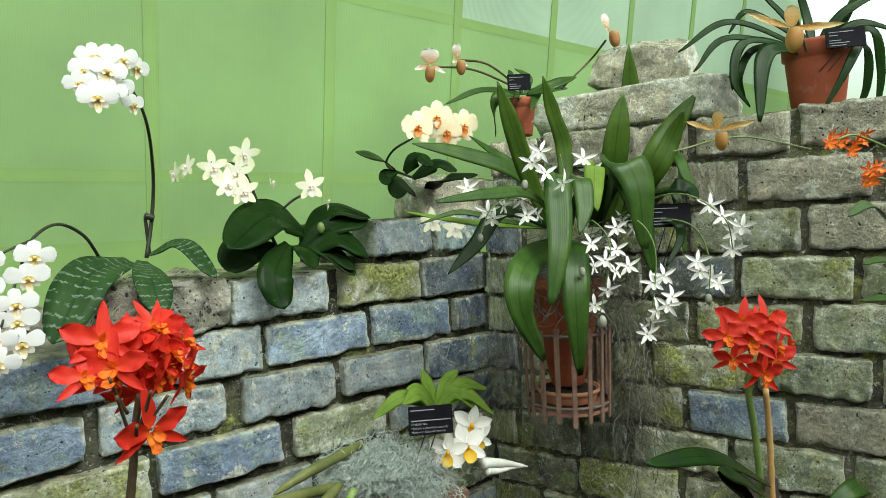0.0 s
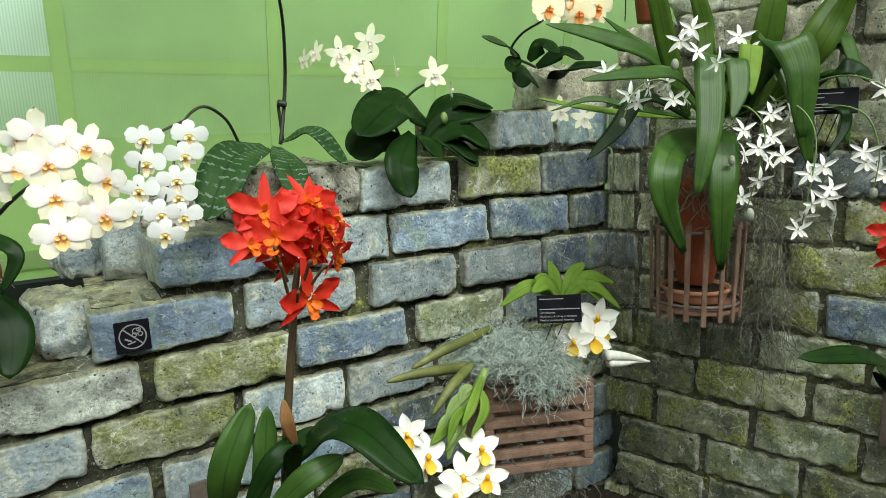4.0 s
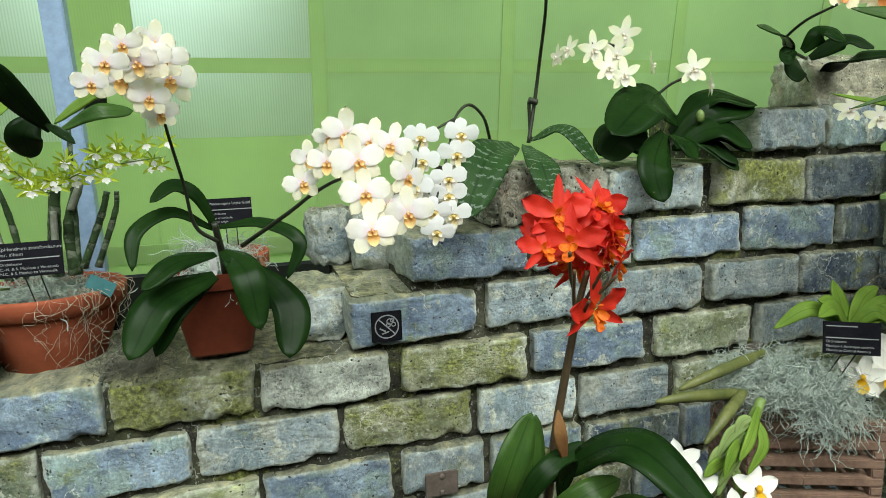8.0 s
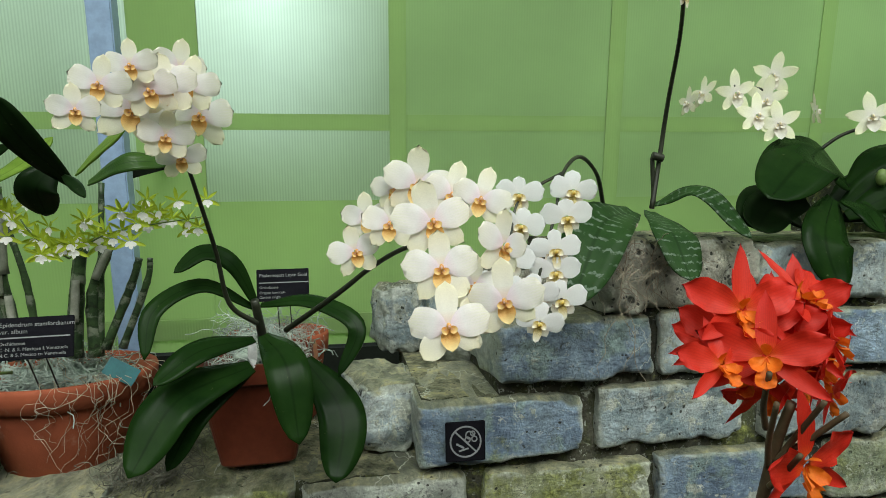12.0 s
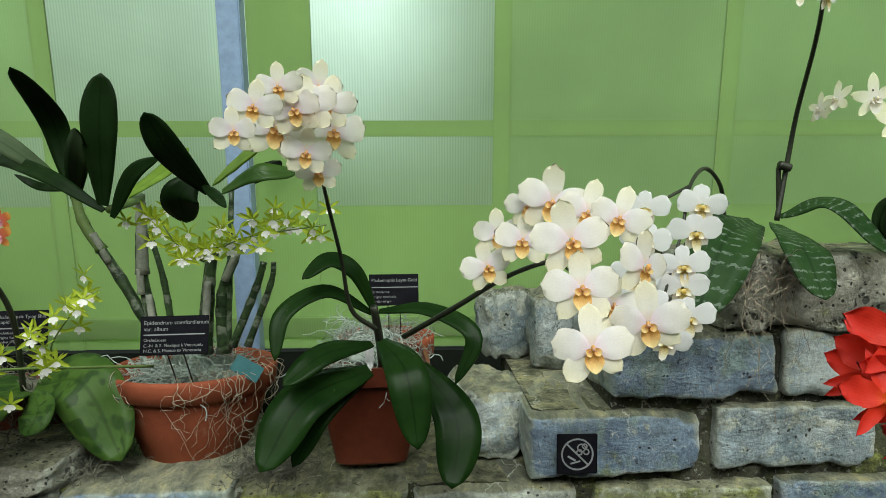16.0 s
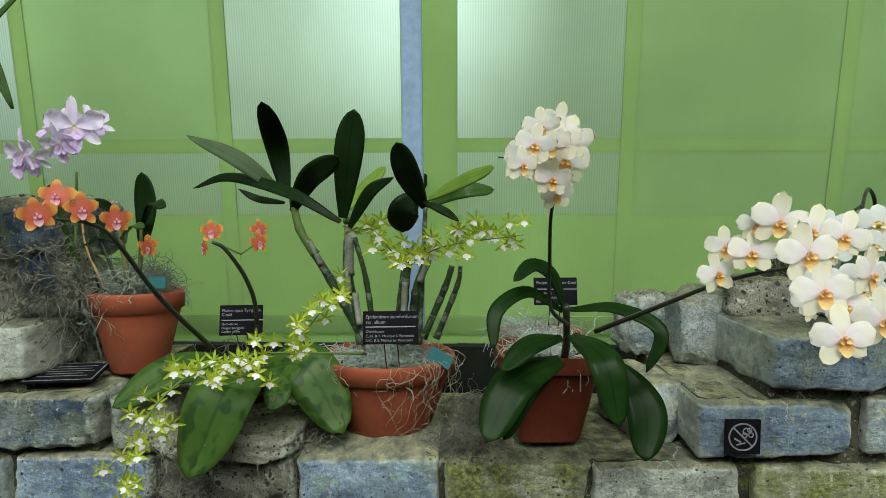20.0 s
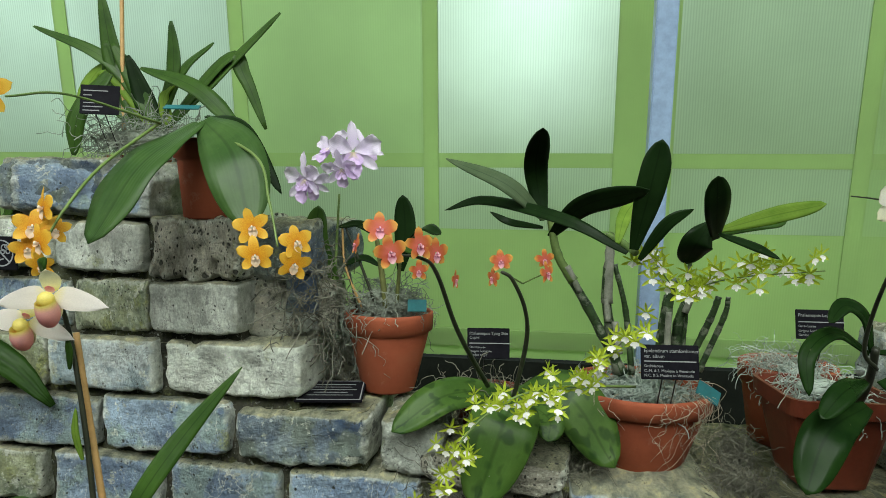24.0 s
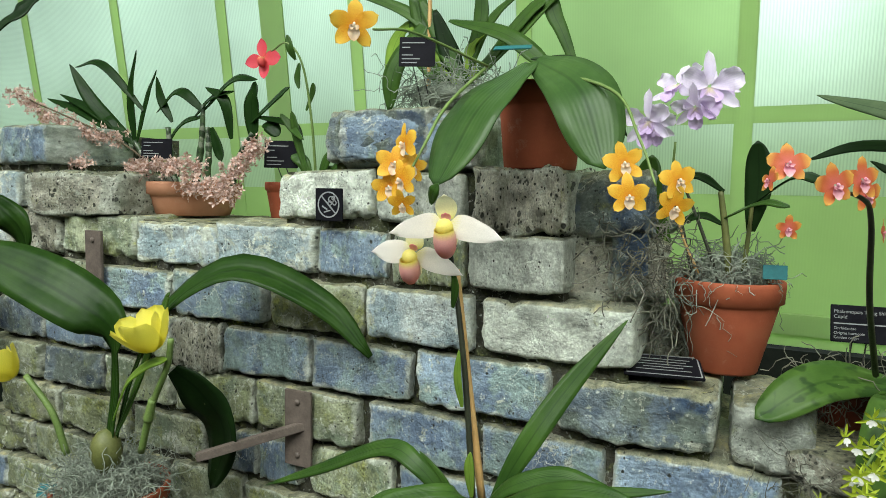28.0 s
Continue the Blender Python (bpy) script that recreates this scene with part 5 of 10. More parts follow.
def over_face(x0, x1, z, y, drop):
    """Start and surface functions for strands that hang down the face of a wall."""
    def start(rng):
        return Vector((rng.uniform(x0, x1), y - 0.004, z + rng.uniform(-0.01, 0.02))), drop * rng.uniform(0.3, 1.25)

    def reach(p, rng):
        return Vector((p.x, min(max(p.y, y - 0.02), y - 0.001), p.z))

    return start, reach


def lathe(profile, k=40):
    V, F = [], []
    for r, z in profile:
        for j in range(k):
            a = 2 * math.pi * j / k
            V.append(Vector((r * math.cos(a), r * math.sin(a), z)))
    for i in range(len(profile) - 1):
        for j in range(k):
            F.append((i * k + j, i * k + (j + 1) % k, (i + 1) * k + (j + 1) % k, (i + 1) * k + j))
    F.append(tuple(range(k))[::-1])
    F.append(tuple((len(profile) - 1) * k + j for j in range(k)))
    return V, F


def flower_pot(parent, c, top_r, base_r, height, material, rim=0.25, label=""):
    """A thrown clay pot with a rolled rim, inner wall and potting mix; c is the middle of its foot."""
    h, hr = height, height * rim
    prof = [(base_r * 0.96, 0), (base_r, 0.003), (top_r * 0.9, h - hr - 0.003), (top_r * 0.9, h - hr), (top_r * 0.985, h - hr + 0.003), (top_r, h - 0.006), (top_r * 0.99, h - 0.001), (top_r * 0.965, h), (top_r * 0.92, h - 0.002), (top_r * 0.88, h - hr), (top_r * 0.85, h * 0.72)]
    v, f = lathe(prof)
    m = Matrix.Translation(c)
    pot = part_mesh("pot", mesh_ob("pot", v, f, material), parent, label, m)
    v, f = lathe([(top_r * 0.86, h * 0.74), (top_r * 0.86, h * 0.8), (top_r * 0.5, h * 0.86), (0.004, h * 0.88)], 24)
    part_mesh("potting_mix", mesh_ob("potting_mix", v, f, SOIL), pot)
    return pot


TAG_BLACK = plain("tag_black", (0.006, 0.006, 0.008), (0.011, 0.011, 0.014), 30, 0.6, 0.05, 0.03)
TAG_WHITE = plain("tag_lettering", (0.2, 0.21, 0.21), (0.27, 0.28, 0.28), 30, 0.7, 0.05, 0.2)
SIGN_WHITE = plain("sign_lines", (0.2, 0.21, 0.22), (0.28, 0.29, 0.3), 30, 0.7, 0.05, 0.2)
TEAL = plain("teal_tag", (0.006, 0.09, 0.1), (0.012, 0.13, 0.14), 30, 0.5, 0.1)


def lettering(parent, text, size, m):
    cu = bpy.data.curves.new("text", "FONT")
    cu.body, cu.size, cu.extrude = text, size, 0.0002
    tmp = bpy.data.objects.new("text", cu)
    scene.collection.objects.link(tmp)
    bpy.context.view_layer.update()
    me = bpy.data.meshes.new_from_object(tmp.evaluated_get(bpy.context.evaluated_depsgraph_get()))
    bpy.data.objects.remove(tmp)
    me.materials.clear()
    me.materials.append(TAG_WHITE)
    ob = part_mesh("lettering", me, parent, "", m)
    return ob


def plant_tag(c, w, h, yaw, tilt, lines, label, foot):
    """A black engraved label on two wire legs. Lines: (text or None for a bar, size, x, y)."""
    root = thing("plant_label", (c[0], c[1], foot), label, "plant label", "plant labels")
    bm = bmesh.new()
    box(bm, (0, 0, 0), (w, 0.0022, h), None, 0.0006)
    M = pose(*c, -tilt, 0, yaw)
    plate = part("plate", bm, TAG_BLACK, root)
    plate.matrix_basis = M
    for text, size, x, y in lines:
        if text is None:
            bm = bmesh.new()
            box(bm, (0, 0, 0), (size, 0.0006, h * 0.032))
            ob = part("text_bar", bm, TAG_WHITE, plate)
            ob.matrix_basis = pose(-w / 2 + x * w + size / 2, -0.0013, h / 2 - y * h)
        else:
            lettering(plate, text, size, pose(-w / 2 + x * w, -0.0012, h / 2 - y * h, 90))
    for s in (-0.12, 0.12):
        a = M @ Vector((s * w, 0.002, -h / 2 + 0.004))
        if a.z - foot > 0.008:
            stem(root, [a, (a.x, a.y + 0.035, foot)], 0.0009, 0.0009, "wire", "leg")
    return root


def basic_lines(w, h, rows=4):
    out = [(None, w * 0.62, 0.08, 0.2), (None, w * 0.22, 0.08, 0.36)]
    return out + [(None, w * q, 0.08, 0.62 + 0.13 * i) for i, q in enumerate((0.3, 0.5, 0.42)[:rows - 1])]


def no_picking_sign(c, s, yaw):
    root = thing("no_picking_sign", c, "small black square plate with a white crossed-out picture on a brick", "sign", "no picking signs")
    bm = bmesh.new()
    box(bm, (0, 0, 0), (s, 0.003, s), None, 0.0008)
    plate = part("plate", bm, TAG_BLACK, root)
    plate.matrix_basis = pose(*c, 0, 0, yaw)

    def ring(r, t, n=40):
        V, F = [], []
        for i in range(n):
            a = 2 * math.pi * i / n
            for rr, yy in ((r - t, -0.0016), (r, -0.0016), (r, -0.0022), (r - t, -0.0022)):
                V.append(Vector((rr * math.cos(a), yy, rr * math.sin(a))))
        for i in range(n):
            k = (i + 1) % n
            for q in range(4):
                F.append((i * 4 + q, i * 4 + (q + 1) % 4, k * 4 + (q + 1) % 4, k * 4 + q))
        return V, F
    v, f = ring(s * 0.4, s * 0.04)
    part_mesh("ring", mesh_ob("ring", v, f, SIGN_WHITE, False), plate)
    bm = bmesh.new()
    box(bm, (0, -0.002, 0), (s * 0.76, 0.0006, s * 0.04), Matrix.Rotation(radians(45), 3, "Y"))
    part("bar", bm, SIGN_WHITE, plate)
    for x, z, r in ((0.1, 0.16, 0.11), (0.22, 0.06, 0.08), (0.05, 0.05, 0.08), (0.18, 0.2, 0.07)):
        v, f = ring(s * r, s * 0.03, 16)
        ob = part_mesh("petal_mark", mesh_ob("petal_mark", v, f, SIGN_WHITE, False), plate)
        ob.matrix_basis = pose(s * x, 0, s * z)
    bm = bmesh.new()
    box(bm, (-s * 0.14, -0.0019, -s * 0.1), (s * 0.22, 0.0004, s * 0.05), Matrix.Rotation(radians(30), 3, "Y"))
    box(bm, (-s * 0.05, -0.0019, -s * 0.2), (s * 0.25, 0.0004, s * 0.04), Matrix.Rotation(radians(-15), 3, "Y"))
    part("mark", bm, SIGN_WHITE, plate)
    return root


def cluster(parent, pts, count, spread, size, material, seed, name="inflorescence"):
    """A dense flower spike of tiny blossoms along a curve, as one mesh."""
    rng = random.Random(seed)
    path = spline(pts, 30)
    V, F, U = [], [], []
    for _ in range(count):
        c = rng.choice(path) + Vector((rng.gauss(0, spread), rng.gauss(0, spread), rng.gauss(0, spread)))
        rot = Euler((rng.uniform(0, 6), rng.uniform(0, 6), rng.uniform(0, 6))).to_matrix()
        s = size * rng.uniform(0.6, 1.2)
        for q in range(4):
            v, f, u = petal(90 * q + rng.uniform(-20, 20), s * 0.6, s * 0.34, 0.9, 0.3, 0.2, 0, 0, 2)
            o = len(V)
            V += [c + rot @ a for a in v]
            F += [tuple(i + o for i in g) for g in f]
            U += u
    return part_mesh(name, mesh_ob(name, V, F, material, True, U), parent)


PINKTINY = petal_mat("petal_tiny_pink", (0.32, 0.14, 0.085), (0.52, 0.34, 0.27), (0.76, 0.6, 0.57), None, 0.25)


# ---- plants ----

zebra_orchid = thing("orchid_plant", (0.360, 1.160, 1.430), "moth orchid with silver-banded leaves and white flowers", "orchid")
leaf(zebra_orchid, [(0.360, 1.160, 1.465), (0.284, 1.080, 1.454), (0.227, 1.030, 1.365)], 0.074, "oval", "zebra", (-0.3, -0.75, 0.5))
leaf(zebra_orchid, [(0.373, 1.140, 1.464), (0.368, 1.070, 1.441), (0.367, 1.030, 1.386)], 0.055, "oval", "zebra", (0.1, -0.85, 0.5))
leaf(zebra_orchid, [(0.390, 1.160, 1.473), (0.432, 1.120, 1.490), (0.466, 1.070, 1.430)], 0.040, "oval", "zebra", (0.1, -0.5, 0.8))
stem(zebra_orchid, [(0.385, 1.160, 1.467), (0.399, 1.166, 1.535), (0.400, 1.148, 1.600), (0.378, 1.080, 1.665), (0.348, 1.020, 1.702), (0.315, 0.980, 1.725)], 0.0034, 0.0019, "dark")
stem(zebra_orchid, [(0.393, 1.170, 1.471), (0.388, 1.165, 1.533)], 0.0029, 0.0029, "dark")
stem(zebra_orchid, [(0.386, 1.160, 1.536), (0.400, 1.160, 1.532)], 0.0053, 0.0053, "dark", "tie", 0)
flower("whitephal", zebra_orchid, (0.290, 0.980, 1.743), (-0.20, -0.90, -0.12), 0.050, 8)
flower("whitephal", zebra_orchid, (0.328, 1.000, 1.748), (0.20, -0.90, -0.12), 0.050, 12)
flower("whitephal", zebra_orchid, (0.268, 0.970, 1.704), (-0.40, -0.90, -0.12), 0.044, 12)
flower("whitephal", zebra_orchid, (0.300, 0.960, 1.721), (0.00, -0.90, -0.12), 0.049, -11)
flower("whitephal", zebra_orchid, (0.285, 0.955, 1.685), (-0.10, -0.90, -0.12), 0.053, 1)
flower("whitephal", zebra_orchid, (0.313, 0.970, 1.705), (0.20, -0.90, -0.12), 0.049, -8)
flower("whitephal", zebra_orchid, (0.339, 1.000, 1.688), (0.50, -0.90, -0.12), 0.039, 7)
flower("whitephal", zebra_orchid, (0.352, 1.020, 1.744), (0.50, -0.90, -0.12), 0.046, -10)
flower("whitephal", zebra_orchid, (0.276, 0.970, 1.720), (-0.20, -0.90, -0.12), 0.044, -14)
flower("whitephal", zebra_orchid, (0.303, 0.960, 1.695), (0.10, -0.90, -0.12), 0.043, -8)
stem(zebra_orchid, [(0.314, 1.150, 1.472), (0.285, 1.100, 1.508), (0.245, 1.050, 1.525), (0.208, 1.000, 1.505), (0.189, 0.970, 1.465), (0.165, 0.950, 1.402)], 0.0028, 0.0014, "dark")
stem(zebra_orchid, [(0.208, 1.000, 1.505), (0.175, 0.980, 1.491), (0.151, 0.970, 1.474), (0.137, 0.950, 1.426)], 0.0019, 0.0011, "dark")
flower("whitephal", zebra_orchid, (0.207, 0.970, 1.486), (-0.15, -0.95, -0.10), 0.049, -6)
flower("whitephal", zebra_orchid, (0.197, 0.960, 1.461), (-0.15, -0.95, -0.10), 0.049, 5)
flower("whitephal", zebra_orchid, (0.182, 0.950, 1.431), (-0.15, -0.95, -0.10), 0.048, 5)
flower("whitephal", zebra_orchid, (0.153, 0.970, 1.483), (-0.15, -0.95, -0.10), 0.048, -6)
flower("whitephal", zebra_orchid, (0.152, 0.960, 1.454), (-0.15, -0.95, -0.10), 0.047, -10)
flower("whitephal", zebra_orchid, (0.182, 0.950, 1.410), (-0.15, -0.95, -0.10), 0.048, 3)
flower("whitephal", zebra_orchid, (0.138, 0.950, 1.422), (-0.15, -0.95, -0.10), 0.047, -5)
flower("whitephal", zebra_orchid, (0.159, 0.940, 1.391), (-0.15, -0.95, -0.10), 0.047, -1)
flower("whitephal", zebra_orchid, (0.184, 0.940, 1.385), (-0.15, -0.95, -0.10), 0.048, 6)
flower("whitephal", zebra_orchid, (0.160, 0.930, 1.367), (-0.15, -0.95, -0.10), 0.047, -13)
flower("whitephal", zebra_orchid, (0.127, 0.950, 1.397), (-0.15, -0.95, -0.10), 0.047, -13)
flower("whitephal", zebra_orchid, (0.169, 0.960, 1.423), (-0.15, -0.95, -0.10), 0.048, 2)
moss("root_tangle", (0.33, 1.10, 1.40), (0.035, 0.03, 0.02), 70, 0.06, ROOT, "wiry pale aerial roots", 41, 0.0005, 1.1, 0.35, zebra_orchid, False)

star_orchid = thing("orchid_plant", (0.640, 1.170, 1.430), "moth orchid with glossy leaves and pale yellow star flowers", "orchid")
leaf(star_orchid, [(0.674, 1.160, 1.497), (0.586, 1.120, 1.535), (0.487, 1.070, 1.477)], 0.089, "oval", "phal", (-0.2, -0.7, 0.6))
leaf(star_orchid, [(0.674, 1.160, 1.497), (0.726, 1.140, 1.541), (0.787, 1.100, 1.519)], 0.059, "oval", "phal", (0.1, -0.5, 0.85))
leaf(star_orchid, [(0.625, 1.130, 1.477), (0.569, 1.070, 1.430), (0.571, 1.050, 1.368)], 0.065, "oval", "phal", (0, -0.9, 0.4))
leaf(star_orchid, [(0.631, 1.120, 1.474), (0.640, 1.090, 1.461), (0.643, 1.070, 1.433)], 0.045, "oval", "phal", (0.2, -0.8, 0.5))
leaf(star_orchid, [(0.680, 1.150, 1.481), (0.738, 1.120, 1.473), (0.761, 1.080, 1.441)], 0.049, "oval", "phal", (0.1, -0.6, 0.8))
leaf(star_orchid, [(0.668, 1.130, 1.471), (0.704, 1.100, 1.450), (0.720, 1.060, 1.412)], 0.038, "oval", "phal", (0.1, -0.8, 0.6))
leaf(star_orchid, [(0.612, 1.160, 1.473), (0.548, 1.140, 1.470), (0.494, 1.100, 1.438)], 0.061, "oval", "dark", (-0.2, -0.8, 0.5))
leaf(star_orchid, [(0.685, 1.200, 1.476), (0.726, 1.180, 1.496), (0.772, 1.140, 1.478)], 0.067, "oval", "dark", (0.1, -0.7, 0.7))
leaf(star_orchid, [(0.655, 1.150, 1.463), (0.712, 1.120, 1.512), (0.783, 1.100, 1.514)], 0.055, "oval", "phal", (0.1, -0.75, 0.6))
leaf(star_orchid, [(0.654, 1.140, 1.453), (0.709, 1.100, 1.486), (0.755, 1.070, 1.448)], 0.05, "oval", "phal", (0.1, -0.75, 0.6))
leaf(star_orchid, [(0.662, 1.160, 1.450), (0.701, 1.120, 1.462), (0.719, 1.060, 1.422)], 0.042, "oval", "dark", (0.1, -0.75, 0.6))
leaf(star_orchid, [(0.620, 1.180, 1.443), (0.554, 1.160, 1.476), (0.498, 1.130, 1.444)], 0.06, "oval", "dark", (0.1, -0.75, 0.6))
stem(star_orchid, [(0.623, 1.180, 1.472), (0.600, 1.180, 1.525), (0.579, 1.180, 1.587), (0.558, 1.180, 1.624), (0.499, 1.160, 1.627)], 0.0038, 0.0020, "dark")
stem(star_orchid, [(0.625, 1.180, 1.530), (0.657, 1.160, 1.561), (0.695, 1.140, 1.576)], 0.0027, 0.0021, "dark")
flower("starphal", star_orchid, (0.565, 1.170, 1.643), (-0.54, -0.93, -0.20), 0.063, -9)
flower("starphal", star_orchid, (0.503, 1.160, 1.617), (-0.04, -0.94, -0.15), 0.061, 7)
flower("starphal", star_orchid, (0.520, 1.140, 1.585), (-0.06, -0.93, 0.06), 0.061, -4)
flower("starphal", star_orchid, (0.544, 1.130, 1.573), (-0.36, -0.93, -0.04), 0.061, 8)
flower("starphal", star_orchid, (0.670, 1.120, 1.582), (-0.54, -0.90, 0.01), 0.064, 8)
flower("starphal", star_orchid, (0.462, 1.170, 1.618), (-1.00, -0.30, 0.20), 0.049, 12)
flower("starphal", star_orchid, (0.441, 1.170, 1.606), (-1.00, -0.20, 0.00), 0.043, 3)
flower("starphal", star_orchid, (0.596, 1.130, 1.590), (0.90, -0.40, 0.10), 0.048, 12)
flower("starphal", star_orchid, (0.697, 1.110, 1.554), (0.90, -0.50, 0.00), 0.048, -5)
flower("starphal", star_orchid, (0.547, 1.160, 1.609), (-0.45, -0.93, -0.17), 0.063, -10)
bud(star_orchid, (0.687, 1.120, 1.503), 0.0189, "green")

cream_orchid = thing("orchid_plant", (0.980, 1.170, 1.570), "moth orchid with small round dark leaves and cream flowers", "orchid")
flower("creamphal", cream_orchid, (0.806, 0.960, 1.679), (-0.29, -0.85, 0.06), 0.063, -9)
flower("creamphal", cream_orchid, (0.843, 0.950, 1.697), (-0.68, -0.84, 0.04), 0.064, 1)
flower("creamphal", cream_orchid, (0.856, 0.940, 1.671), (-0.48, -0.84, -0.17), 0.064, 3)
flower("creamphal", cream_orchid, (0.899, 0.940, 1.684), (-0.24, -0.83, -0.10), 0.065, -2)
stem(cream_orchid, [(0.935, 1.150, 1.603), (0.834, 1.100, 1.621), (0.791, 1.020, 1.642), (0.793, 0.960, 1.658)], 0.0030, 0.0020, "dark")
leaf(cream_orchid, [(0.854, 1.100, 1.610), (0.793, 1.060, 1.633), (0.716, 1.030, 1.637)], 0.037, "oval", "phal", (0, -0.6, 0.8))
leaf(cream_orchid, [(0.840, 1.080, 1.608), (0.797, 1.050, 1.600), (0.773, 1.030, 1.580)], 0.028, "oval", "phal", (0, -0.8, 0.5))
leaf(cream_orchid, [(0.875, 1.100, 1.610), (0.890, 1.070, 1.640), (0.901, 1.040, 1.617)], 0.041, "oval", "phal", (0, -0.7, 0.6))
leaf(cream_orchid, [(0.912, 1.120, 1.601), (0.950, 1.080, 1.628), (0.964, 1.040, 1.607)], 0.042, "oval", "dark", (0, -0.7, 0.6))
leaf(cream_orchid, [(0.933, 1.140, 1.566), (0.860, 1.090, 1.587), (0.808, 1.050, 1.557)], 0.045, "oval", "dark", (0, -0.8, 0.5))
leaf(cream_orchid, [(0.965, 1.140, 1.578), (0.964, 1.080, 1.598), (1.005, 1.020, 1.600)], 0.036, "strap", "dark", (0, -0.7, 0.6))

basket_orchid = thing("hanging_orchid", (1.020, 0.810, 1.300), "large strap-leaved orchid with white star flowers in a pot", "orchid")
leaf(basket_orchid, [(1.019, 0.800, 1.485), (0.853, 0.680, 1.576), (0.794, 0.630, 1.477), (0.759, 0.620, 1.386)], 0.039, "strap", "strap", (-0.5, -0.7, 0.45))
leaf(basket_orchid, [(0.993, 0.780, 1.466), (0.761, 0.660, 1.447), (0.709, 0.630, 1.392), (0.764, 0.640, 1.305)], 0.042, "strap", "strap", (-0.5, -0.7, 0.45))
leaf(basket_orchid, [(0.976, 0.760, 1.467), (0.863, 0.660, 1.464), (0.814, 0.620, 1.380), (0.830, 0.630, 1.273)], 0.043, "strap", "strap", (-0.5, -0.7, 0.45))
leaf(basket_orchid, [(1.077, 0.780, 1.483), (1.006, 0.680, 1.578), (0.976, 0.620, 1.520), (0.984, 0.600, 1.409)], 0.044, "strap", "strap", (-0.5, -0.7, 0.45))
leaf(basket_orchid, [(1.103, 0.780, 1.481), (0.956, 0.640, 1.588), (0.946, 0.600, 1.554), (0.944, 0.590, 1.452)], 0.061, "strap", "strap", (-0.5, -0.7, 0.45))
leaf(basket_orchid, [(0.972, 0.800, 1.487), (0.901, 0.780, 1.575), (0.843, 0.760, 1.654), (0.812, 0.760, 1.723)], 0.038, "lance", "upright", (-0.5, -0.7, 0.45))
leaf(basket_orchid, [(1.082, 0.850, 1.494), (1.118, 0.880, 1.642), (1.086, 0.880, 1.718), (1.059, 0.880, 1.783)], 0.036, "lance", "upright", (-0.5, -0.7, 0.45))
leaf(basket_orchid, [(1.159, 0.800, 1.491), (1.192, 0.780, 1.611), (1.207, 0.780, 1.734), (1.204, 0.780, 1.841)], 0.049, "lance", "upright", (-0.5, -0.7, 0.45))
leaf(basket_orchid, [(1.141, 0.800, 1.491), (1.115, 0.760, 1.597), (1.118, 0.750, 1.669), (1.137, 0.750, 1.733)], 0.050, "lance", "upright", (-0.5, -0.7, 0.45))
leaf(basket_orchid, [(1.168, 0.780, 1.490), (1.142, 0.700, 1.592), (1.188, 0.680, 1.664), (1.239, 0.660, 1.727)], 0.048, "lance", "upright", (-0.5, -0.7, 0.45))
leaf(basket_orchid, [(1.124, 0.750, 1.501), (1.094, 0.660, 1.578), (1.116, 0.640, 1.635), (1.123, 0.620, 1.681)], 0.035, "lance", "upright", (-0.5, -0.7, 0.45))
leaf(basket_orchid, [(1.154, 0.850, 1.492), (1.184, 0.860, 1.642), (1.177, 0.860, 1.699), (1.177, 0.860, 1.756)], 0.028, "lance", "upright", (-0.5, -0.7, 0.45))
leaf(basket_orchid, [(0.957, 0.750, 1.487), (0.794, 0.680, 1.541), (0.694, 0.660, 1.542), (0.595, 0.660, 1.532)], 0.021, "strap", "strap", (-0.5, -0.7, 0.45))
leaf(basket_orchid, [(1.065, 0.850, 1.506), (0.932, 0.840, 1.590), (0.816, 0.860, 1.623), (0.730, 0.880, 1.636)], 0.032, "lance", "strap", (-0.5, -0.7, 0.45))
leaf(basket_orchid, [(1.085, 0.880, 1.506), (1.012, 0.900, 1.596), (0.957, 0.920, 1.634), (0.893, 0.920, 1.663)], 0.019, "lance", "strap", (-0.5, -0.7, 0.45))
leaf(basket_orchid, [(1.109, 0.900, 1.506), (1.018, 0.920, 1.604), (0.946, 0.940, 1.620), (0.834, 0.940, 1.647)], 0.019, "lance", "strap", (-0.5, -0.7, 0.45))
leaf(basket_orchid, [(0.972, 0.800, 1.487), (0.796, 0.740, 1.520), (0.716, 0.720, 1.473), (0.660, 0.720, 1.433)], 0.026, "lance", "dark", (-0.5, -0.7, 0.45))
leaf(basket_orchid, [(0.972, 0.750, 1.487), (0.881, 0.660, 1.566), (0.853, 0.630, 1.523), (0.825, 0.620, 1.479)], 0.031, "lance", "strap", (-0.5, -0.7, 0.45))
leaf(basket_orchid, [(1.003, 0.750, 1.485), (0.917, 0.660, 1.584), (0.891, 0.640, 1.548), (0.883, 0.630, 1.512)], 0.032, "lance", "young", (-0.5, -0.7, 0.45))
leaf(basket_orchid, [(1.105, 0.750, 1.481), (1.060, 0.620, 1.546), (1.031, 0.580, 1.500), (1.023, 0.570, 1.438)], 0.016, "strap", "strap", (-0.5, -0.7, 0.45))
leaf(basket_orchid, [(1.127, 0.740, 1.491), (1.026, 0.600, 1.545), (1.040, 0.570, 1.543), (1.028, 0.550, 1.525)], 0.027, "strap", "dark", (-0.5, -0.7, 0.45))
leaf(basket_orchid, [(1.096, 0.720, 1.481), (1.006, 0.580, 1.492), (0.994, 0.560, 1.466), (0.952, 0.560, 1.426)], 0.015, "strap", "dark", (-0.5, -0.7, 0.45))
